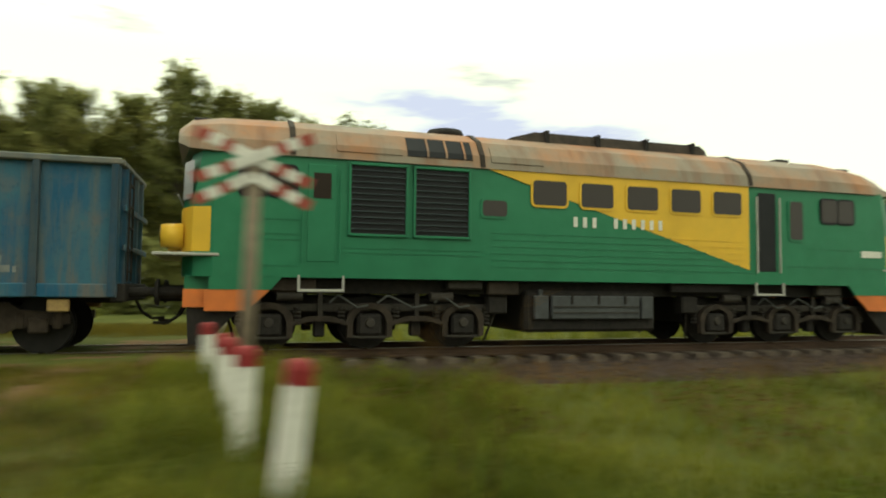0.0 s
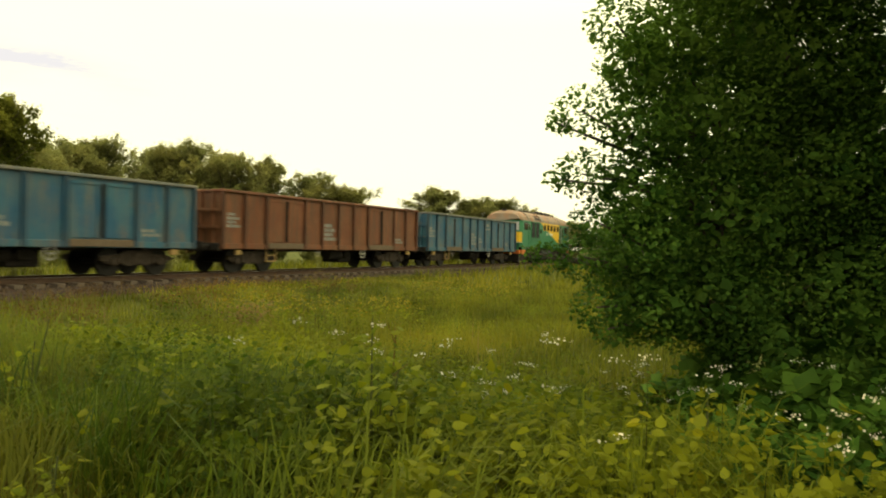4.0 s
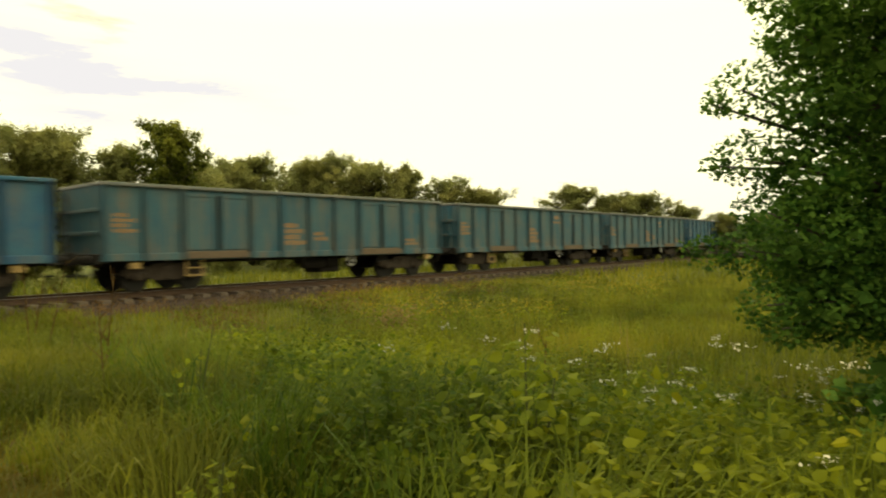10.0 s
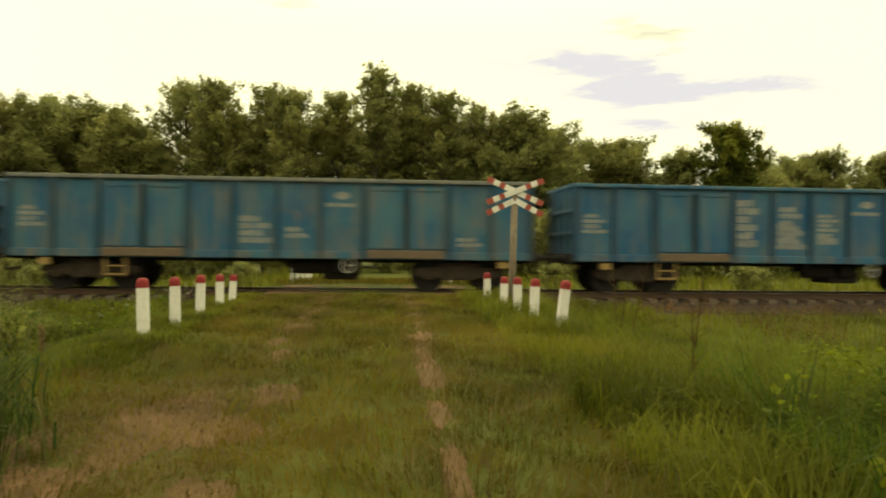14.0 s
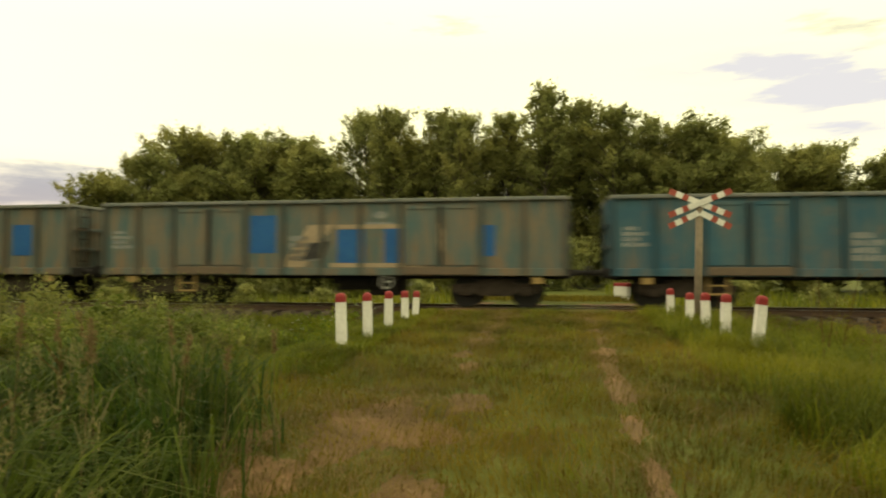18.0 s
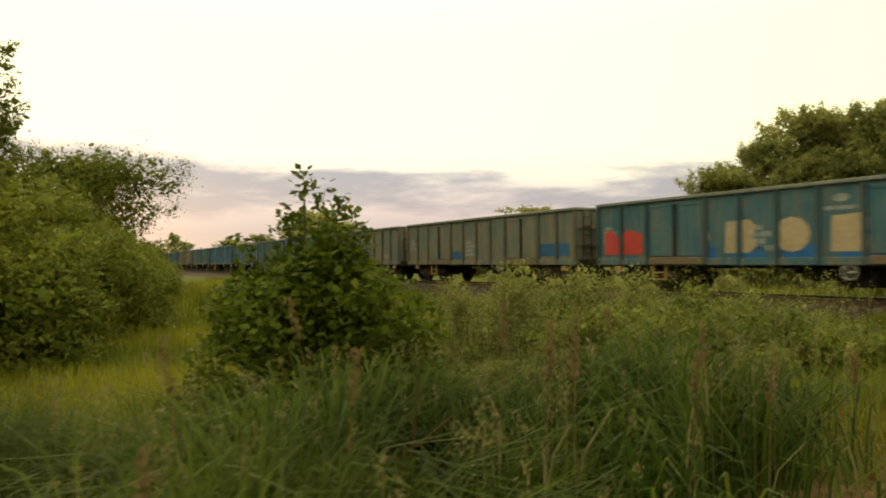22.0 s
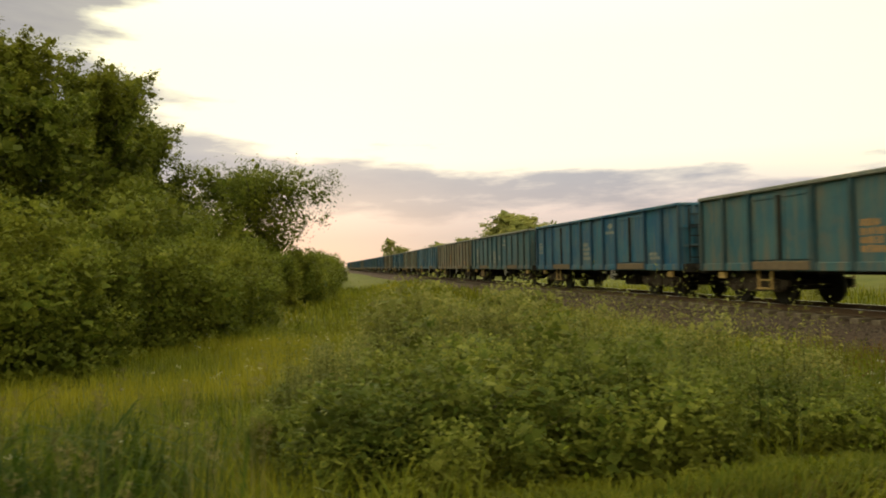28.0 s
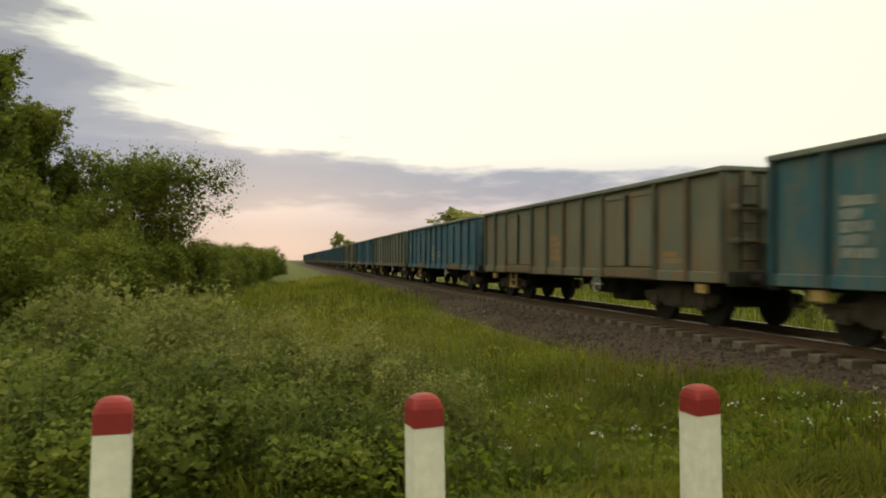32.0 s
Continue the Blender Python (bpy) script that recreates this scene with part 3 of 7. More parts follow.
def build_track():
    xs = np.concatenate([np.arange(-700, -130, 8.0), np.arange(-130, 110, 1.5), np.arange(110, 540, 8.0)])
    # ballast bed
    prof = [(-3.5, -1.02), (-2.65, -0.62), (-1.9, -0.36), (-1.42, -0.31), (-1.05, -0.25), (-0.6, -0.21), (0.6, -0.21), (1.05, -0.25), (1.42, -0.31), (1.9, -0.36), (2.65, -0.62), (3.5, -1.02)]
    verts, n = [], len(prof)
    for x in xs:
        for d, z in prof:
            j = 0.05 * noise.noise(Vector((x * 1.3, d * 2.0, 2)))
            verts.append((x, track_y(x) + d, z + j))
    faces = [(i * n + j, (i + 1) * n + j, (i + 1) * n + j + 1, i * n + j + 1) for i in range(len(xs) - 1) for j in range(n - 1)]
    ob = new("ballast_bed", mesh_np("ballast_bed", verts, faces, "ballast"))
    tagged(ob, "brown stained crushed-stone ballast bed", "ballast", kind="structure")
    # rails
    rp = [(-0.07, -0.172), (-0.07, -0.155), (-0.012, -0.13), (-0.012, -0.05), (-0.035, -0.035), (-0.035, -0.004), (0.035, -0.004), (0.035, -0.035),
          (0.012, -0.05), (0.012, -0.13), (0.07, -0.155), (0.07, -0.172)]
    for side in (-0.755, 0.755):
        bm = bmesh.new()
        loft(bm, [[(x, track_y(x) + side + a, z) for a, z in rp] for x in xs])
        ob = part("rail", bm, "rail")
        tagged(ob, "rusty steel rail on wooden sleepers", "rail", "rails", "structure")
        bm = bmesh.new()
        loft(bm, [[(x, track_y(x) + side - 0.03, -0.003), (x, track_y(x) + side + 0.03, -0.003), (x, track_y(x) + side + 0.03, 0.001), (x, track_y(x) + side - 0.03, 0.001)] for x in xs])
        part("rail_head", bm, "railtop", ob, "bright worn running surface")
    # crossing deck of old planks and asphalt between the rails
    deck = thing("crossing_deck", "worn flat crossing deck of grey planks between the rails", "crossing", kind="structure")
    for y0, y1 in ((-2.7, -0.84), (-0.66, 0.66), (0.84, 2.7)):
        for i in range(4):
            w = (y1 - y0) / 4
            part("plank", bx(ROAD_X - 3.0, ROAD_X + 3.0, y0 + i * w + 0.006, y0 + (i + 1) * w - 0.006, -0.16, -0.022 - 0.004 * (i % 2), 0.01), "earth", deck)
    # sleepers
    group = thing("sleepers", "row of dusty grey-brown sleepers in ballast", "sleeper", kind="structure")
    me = bpy.data.meshes.new("sleeper")
    b = bx(-0.13, 0.13, -1.3, 1.3, -0.31, -0.165, 0.015)
    b.to_mesh(me)
    b.free()
    x = -60.0
    count = 0
    spare = []
    while x < 100:
        d = track_y(x + 0.5) - track_y(x - 0.5)
        if abs(x - ROAD_X) > 3.1:
            if -45 < x < 58 and count < 290:
                part_of("sleeper", me, "sleeper", group, m=pose(x, track_y(x), 0, 0, 0, math.degrees(math.atan(d))))
                count += 1
            else:
                spare.append((x, math.atan(d)))
        x += SLEEPER_STEP
    bm = bmesh.new()
    for x, a in spare:
        box(bm, -0.13, 0.13, -1.3, 1.3, -0.31, -0.165, 0, Matrix.Translation((x, track_y(x), 0)) @ Matrix.Rotation(a, 4, "Z"))
    part("sleepers_far", bm, "sleeper", group)["kind"] = "stuff"
    # loose stones on the near shoulder
    rng = np.random.default_rng(5)
    n = 15000
    xx = rng.uniform(-40, 48, n)
    dd = np.where(rng.random(n) < 0.8, rng.uniform(-3.0, -0.9, n), rng.uniform(-0.6, 2.5, n))
    keep = np.abs(xx - ROAD_X) > 3.1
    xx, dd = xx[keep], dd[keep]
    n = len(xx)
    zz = np.interp(np.abs(dd), [0.6, 1.05, 1.42, 1.9, 2.65, 3.5], [-0.21, -0.25, -0.31, -0.36, -0.62, -1.02])
    yy = np.array([track_y(x) for x in xx]) + dd
    r = rng.uniform(0.025, 0.06, n)
    octa = np.array([(1, 0, 0), (-1, 0, 0), (0, 1, 0), (0, -1, 0), (0, 0, 1), (0, 0, -1)], float)
    jit = rng.uniform(0.6, 1.2, (n, 6, 1))
    v = octa[None] * jit * r[:, None, None]
    ang = rng.uniform(0, 6.28, n)
    cs, sn = np.cos(ang)[:, None], np.sin(ang)[:, None]
    vx, vy = v[..., 0] * cs - v[..., 1] * sn, v[..., 0] * sn + v[..., 1] * cs
    verts = np.stack([vx + xx[:, None], vy + yy[:, None], v[..., 2] + zz[:, None] + 0.01], -1).reshape(-1, 3)
    tri = np.array([(0, 2, 4), (2, 1, 4), (1, 3, 4), (3, 0, 4), (2, 0, 5), (1, 2, 5), (3, 1, 5), (0, 3, 5)])
    faces = (tri[None] + (np.arange(n) * 6)[:, None, None]).reshape(-1, 3)
    ob = new("ballast_stones", mesh_np("ballast_stones", verts, faces, "stone"))
    tagged(ob, "loose brown ballast stones along the rails", "stones", kind="stuff")


build_track()


# ---- plants ----
def leaves(rng, pos, size, aspect=0.6, droop=0.3, up=0.3):
    """Folded kite leaves at the given places. Returns vertices and triangles."""
    n = len(pos)
    if pos.shape[1] == 6:
        out, pos = pos[:, 3:], pos[:, :3]
    else:
        out = rng.normal(0, 0.45, (n, 3)) + np.array([0, 0, 1.0])
    yaw = rng.uniform(0, 2 * np.pi, n)
    pitch = rng.normal(up - droop, 0.55, n)
    roll = rng.normal(0, 0.6, n)
    d = np.stack([np.cos(yaw) * np.cos(pitch), np.sin(yaw) * np.cos(pitch), np.sin(pitch)], -1)
    side = np.stack([-np.sin(yaw), np.cos(yaw), np.zeros(n)], -1)
    nor = np.cross(d, side)
    s2 = side * np.cos(roll)[:, None] + nor * np.sin(roll)[:, None]
    n2 = np.cross(d, s2)
    # the upper side of the leaf looks out of the crown
    face = np.where((n2 * out).sum(1) >= 0, 1.0, -1.0)[:, None]
    s2, n2 = s2 * face, n2 * face
    soft = out / np.linalg.norm(out, axis=1)[:, None] * 0.7 + n2 * 0.5
    soft /= np.linalg.norm(soft, axis=1)[:, None]
    L = (size * rng.uniform(0.6, 1.3, n))[:, None]
    base = pos
    tip = pos + d * L
    mid = pos + d * L * 0.45 - n2 * L * 0.08
    lf, rt = mid - s2 * L * aspect * 0.5, mid + s2 * L * aspect * 0.5
    verts = np.concatenate([np.stack([base, lf, tip, rt], 1).reshape(-1, 3), np.repeat(soft, 4, 0)], 1)
    f = np.array([(0, 1, 2), (0, 2, 3)])
    faces = (f[None] + (np.arange(n) * 4)[:, None, None]).reshape(-1, 3)
    return verts, faces


def broad_leaves(rng, pos, size, aspect=0.75, droop=0.35, up=0.1):
    """Rounded pointed leaves with a sunken midrib and a drooping tip, for plants close by."""
    n = len(pos)
    out = pos[:, 3:] if pos.shape[1] == 6 else rng.normal(0, 0.5, (n, 3)) + np.array([0, 0, 0.8])
    pos = pos[:, :3]
    yaw, pitch, roll = rng.uniform(0, 2 * np.pi, n), rng.normal(up - droop * 0.5, 0.5, n), rng.normal(0, 0.5, n)
    d = np.stack([np.cos(yaw) * np.cos(pitch), np.sin(yaw) * np.cos(pitch), np.sin(pitch)], -1)
    side = np.stack([-np.sin(yaw), np.cos(yaw), np.zeros(n)], -1)
    nor = np.cross(d, side)
    s2 = side * np.cos(roll)[:, None] + nor * np.sin(roll)[:, None]
    n2 = np.cross(d, s2)
    face = np.where((n2 * out).sum(1) >= 0, 1.0, -1.0)[:, None]
    s2, n2 = s2 * face, n2 * face
    L = (size * rng.uniform(0.5, 1.3, n))[:, None]
    def spot(u, v, w):
        return pos + d * L * u + s2 * L * aspect * v + n2 * L * w
    ring = [spot(0, 0, 0), spot(0.16, -0.40, 0.03), spot(0.52, -0.44, 0.0), spot(1.0, 0, -0.28 * droop), spot(0.52, 0.44, 0.0), spot(0.16, 0.40, 0.03), spot(0.42, 0, -0.07)]
    soft = out / (np.linalg.norm(out, axis=1)[:, None] + 1e-9) * 0.35
    nors = [n2 + soft, n2 - s2 * 0.45 + soft, n2 - s2 * 0.45 + soft, n2 + d * 0.4 + soft, n2 + s2 * 0.45 + soft, n2 + s2 * 0.45 + soft, n2 + soft]
    nors = np.stack(nors, 1).reshape(-1, 3)
    nors /= np.linalg.norm(nors, axis=1)[:, None] + 1e-9
    f = np.array([(0, 1, 6), (1, 2, 6), (2, 3, 6), (3, 4, 6), (4, 5, 6), (5, 0, 6)])
    return np.concatenate([np.stack(ring, 1).reshape(-1, 3), nors], 1), (f[None] + (np.arange(n) * 7)[:, None, None]).reshape(-1, 3)


def blades(rng, pos, height, width, lean=0.35):
    """Bent grass blades."""
    n = len(pos)
    yaw = rng.uniform(0, 2 * np.pi, n)
    h = height * rng.uniform(0.55, 1.25, n) if np.isscalar(height) else height
    ln = np.abs(rng.normal(0, lean, n)) * h
    out = np.stack([np.cos(yaw), np.sin(yaw), np.zeros(n)], -1)
    side = np.stack([-np.sin(yaw), np.cos(yaw), np.zeros(n)], -1) * (width * rng.uniform(0.6, 1.3, n))[:, None]
    up = np.array([0, 0, 1.0])
    mid = pos + out * (ln * 0.35)[:, None] + up * (h * 0.6)[:, None]
    tip = pos + out * ln[:, None] + up * h[:, None]
    verts = np.stack([pos - side, pos + side, mid + side * 0.7, mid - side * 0.7, tip], 1).reshape(-1, 3)
    soft = np.cross(mid - pos, side)
    soft /= np.linalg.norm(soft, axis=1)[:, None] + 1e-9
    soft = soft * 0.8 + up * 0.5
    soft /= np.linalg.norm(soft, axis=1)[:, None]
    verts = np.concatenate([verts, np.repeat(soft, 5, 0)], 1)
    f = np.array([(0, 2, 1), (0, 3, 2), (3, 4, 2)])
    faces = (f[None] + (np.arange(n) * 5)[:, None, None]).reshape(-1, 3)
    return verts, faces


def arched(rng, pos, height, width, lean=0.8):
    """Long grass that bends over, combed in tufts."""
    n = len(pos)
    comb = 2.2 * np.sin(pos[:, 0] * 2.3 + 1.7 * np.sin(pos[:, 1] * 1.9)) + 1.6 * np.sin(pos[:, 1] * 3.1)
    yaw = comb + rng.normal(0, 0.9, n)
    h = height * rng.uniform(0.45, 1.25, n) * (1 + 0.2 * np.sin(pos[:, 0] * 1.7 + pos[:, 1] * 2.6))
    ln = np.abs(rng.normal(lean, lean * 0.5, n)) * h
    out = np.stack([np.cos(yaw), np.sin(yaw), np.zeros(n)], -1)
    side = np.stack([-np.sin(yaw), np.cos(yaw), np.zeros(n)], -1) * (width * rng.uniform(0.6, 1.4, n))[:, None]
    up = np.array([0, 0, 1.0])
    p1 = pos + out * (ln * 0.14)[:, None] + up * (h * 0.5)[:, None]
    p2 = pos + out * (ln * 0.50)[:, None] + up * (h * 0.86)[:, None]
    tip = pos + out * ln[:, None] + up * (h * rng.uniform(0.6, 1.0, n))[:, None]
    ring = [pos - side, pos + side, p1 - side, p1 + side, p2 - side * 0.8, p2 + side * 0.8, tip]
    soft = np.cross(p2 - pos, side)
    soft /= np.linalg.norm(soft, axis=1)[:, None] + 1e-9
    soft = soft * 0.8 + up * 0.5
    soft /= np.linalg.norm(soft, axis=1)[:, None]
    verts = np.concatenate([np.stack(ring, 1).reshape(-1, 3), np.repeat(soft, 7, 0)], 1)
    f = np.array([(0, 2, 1), (1, 2, 3), (2, 4, 3), (3, 4, 5), (4, 6, 5)])
    return verts, (f[None] + (np.arange(n) * 7)[:, None, None]).reshape(-1, 3)


def merge(lists):
    vs, fs, o = [], [], 0
    for v, f in lists:
        vs.append(v)
        fs.append(f + o)
        o += len(v)
    return np.concatenate(vs), np.concatenate(fs)


def blob_points(rng, blobs, n):
    """Points in the outer shells of several ellipsoids: (centre, radii)."""
    w = np.array([b[1][0] * b[1][1] + b[1][0] * b[1][2] for b in blobs])
    pick = rng.choice(len(blobs), n, p=w / w.sum())
    c = np.array([b[0] for b in blobs])[pick]
    r = np.array([b[1] for b in blobs])[pick]
    d = rng.normal(size=(n, 3))
    d /= np.linalg.norm(d, axis=1)[:, None]
    rad = 1 - np.abs(rng.normal(0, 0.22, n))
    out = d + (c - c.mean(0)) / (np.abs(c - c.mean(0)).max() + 1e-6) * 0.5 + np.array([0, 0, 0.35])
    return np.concatenate([c + d * r * rad[:, None], out], 1)


def crown_mesh(rng, blobs, n, leaf, mat, aspect=0.7, core=2.4, make=leaves):
    """Fine leaves outside, larger ones that close the inside of each mass."""
    inner = blob_points(rng, [(p, tuple(q * 0.68 for q in r)) for p, r in blobs], max(n // 7, 20))
    v, f = merge([make(rng, blob_points(rng, blobs, n), leaf, aspect), leaves(rng, inner, leaf * core, 0.9)])
    return mesh_np("crown", v, f, mat)


def branchy(bm, base, tips, r0, seg=6):
    """A tapered trunk with limbs to the given tips."""
    base = Vector(base)
    top = max(tips, key=lambda t: t[2])
    last, steps_n = base, 5
    spine = [base]
    for i in range(1, steps_n + 1):
        t = i / steps_n
        p = base.lerp(Vector(top), t * 0.92) + Vector((noise.noise(Vector((base.x + i, base.y, 1))) * 0.3, noise.noise(Vector((base.x, base.y + i, 4))) * 0.3, 0)) * t
        rod(bm, last, p, r0 * (1 - t * 0.75 + 0.15 / steps_n), r0 * (1 - t * 0.75) * 0.95, seg)
        spine.append(p)
        last = p
    for k, t in enumerate(tips):
        t = Vector(t)
        start = min(spine[1:], key=lambda s: abs(s.z - (base.z + (t.z - base.z) * 0.55)))
        mid = start.lerp(t, 0.5) + Vector((0, 0, 0.12 * (t - start).length))
        rod(bm, start, mid, r0 * 0.34, r0 * 0.22, 5)
        rod(bm, mid, t, r0 * 0.22, r0 * 0.06, 5)


def make_tree(name, label, h, w, n_leaf, leaf, mat, seed, slim=1.0, category="tree", low=0.2, group="", limbs=30, top=0.55, clump=0.075, fill=0.16):
    """Trunk, rising limbs and soft clumps of leaves along them, with loose sprays at the tips; foot at the origin.
    top: how high up, as a share of the crown, it is widest."""
    rng = np.random.default_rng(seed)
    ob = thing(name, label, category, group)
    bm = bmesh.new()
    r0 = 0.011 * h + 0.03
    bend = rng.normal(0, 0.03, 2)
    def spine(z):
        q = z / h
        return Vector((w * (bend[0] * math.sin(q * 4.0) + 0.02 * math.sin(q * 9 + seed)), w * (bend[1] * math.sin(q * 3.1 + 1) + 0.02 * math.cos(q * 8 + seed)), z))
    zs = [-0.4, h * 0.12, h * 0.28, h * 0.45, h * 0.62, h * 0.8, h * 0.95]
    for a, b in zip(zs, zs[1:]):
        rod(bm, spine(a), spine(b), r0 * (1.05 - max(a, 0) / h), r0 * (1.05 - b / h), 7)
    centres, radii, heads = [], [], []
    for i in range(limbs):
        t = (i + 0.5) / limbs
        z = h * (low + (0.95 - low) * t)
        wide = (t / top) ** 0.45 if t < top else max(1 - ((t - top) / (1.08 - top)) ** 1.8, 0.05)
        reach = w * 0.5 * slim * max(wide, 0.16) * rng.uniform(0.62, 1.12)
        ang = i * 2.4 + rng.uniform(-0.6, 0.6)
        rise = rng.uniform(-0.3, 0.35) + 1.25 * t
        a = spine(z)
        tip = a + Vector((math.cos(ang) * reach, math.sin(ang) * reach, min(reach * rise, max(h * rng.uniform(0.97, 1.06) - z, 0.2))))
        mid = a.lerp(tip, 0.5) + Vector((0, 0, 0.08 * reach))
        rod(bm, a, mid, r0 * 0.30, r0 * 0.18, 5)
        rod(bm, mid, tip, r0 * 0.18, r0 * 0.05, 4)
        for f in (0.28, 0.45, 0.60, 0.74, 0.88, 1.0):
            q = a.lerp(mid, f * 2) if f < 0.5 else mid.lerp(tip, f * 2 - 1)
            k = w * clump * rng.uniform(0.7, 1.35) * (1.15 - 0.35 * f)
            centres.append((q.x + rng.normal(0, k * 0.6), q.y + rng.normal(0, k * 0.6), q.z + rng.normal(0, k * 0.5)))
            radii.append((k, k, k * rng.uniform(0.9, 1.4)))
        heads.append(tip)
    part("trunk", bm, "bark", ob)
    centres, radii = np.array(centres), np.array(radii)
    def scatter(n, tight):
        pick = rng.choice(len(centres), n, p=radii[:, 0] ** 2 / (radii[:, 0] ** 2).sum())
        d = np.clip(rng.normal(0, 0.62 * tight, (n, 3)), -1.5, 1.5)
        p = centres[pick] + d * radii[pick]
        out = d * 0.9 + (centres[pick] - np.array([0, 0, h * 0.5])) / np.array([w, w, h]) * 2.4 + np.array([0, 0, 0.12])
        return np.concatenate([p, out + rng.normal(0, 0.5, (n, 3))], 1)
    sprays = []
    for tip in heads:
        d = np.array([tip.x * 0.5, tip.y * 0.5, w * 0.25 + abs(tip.x) * 0.2])
        d /= np.linalg.norm(d)
        u = rng.uniform(-0.2, 1.0, (n_leaf // 260, 1))
        p = np.array(tip) + d * u * w * 0.085 + rng.normal(0, w * 0.012, (len(u), 3))
        sprays.append(np.concatenate([p, np.repeat(d[None], len(u), 0)], 1))
    v, f = merge([leaves(rng, scatter(n_leaf, 1.0), leaf, 0.7), leaves(rng, scatter(int(n_leaf * fill), 0.62), leaf * 2.3, 0.9), leaves(rng, np.concatenate(sprays), leaf * 0.9, 0.6)])
    part_of("crown", mesh_np("crown", v, f, mat), None, ob)
    return ob


def make_bush(name, label, h, w, n_leaf, leaf, mat, seed, group="hedge bushes", make=leaves):
    """Several stems from the ground, each with its own lobe of leaves."""
    rng = np.random.default_rng(seed)
    blobs, tips = [], []
    for i in range(15):
        a, rr = rng.uniform(0, 6.28), w * 0.5 * math.sqrt(rng.uniform(0, 1)) * 0.85
        top = h * (1.0 - 0.55 * (rr / (w * 0.5)) ** 2) * rng.uniform(0.72, 1.0)
        s = w * rng.uniform(0.09, 0.17)
        for z in np.arange(s * 0.4, top, s * 1.5):
            c = (math.cos(a) * rr, math.sin(a) * rr, z)
            blobs.append((c, (s * rng.uniform(0.8, 1.2), s * rng.uniform(0.8, 1.2), s * 1.1)))
        tips.append((math.cos(a) * rr, math.sin(a) * rr, top))
    ob = thing(name, label, "bush", group)
    bm = bmesh.new()
    branchy(bm, (0, 0, -0.3), [tuple(q * 0.8 for q in t) for t in tips], 0.0125 * h)
    part("stem", bm, "bark", ob)
    part_of("crown", crown_mesh(rng, blobs, n_leaf, leaf, mat, make=make), None, ob)
    return ob


def put(ob, x, y, turn=0.0, scale=1.0, first=None, squash=1.0):
    """Sets a copy of a plant on the ground."""
    o = copy_thing(ob, pose(x, y, ground_z(x, y) - 0.05, 0, 0, turn))
    scale *= 0.95
    o.scale = (scale * squash, scale * squash, scale)
    return o


def clear_away(ob):
    for o in [*ob.children_recursive, ob]:
        bpy.data.objects.remove(o)


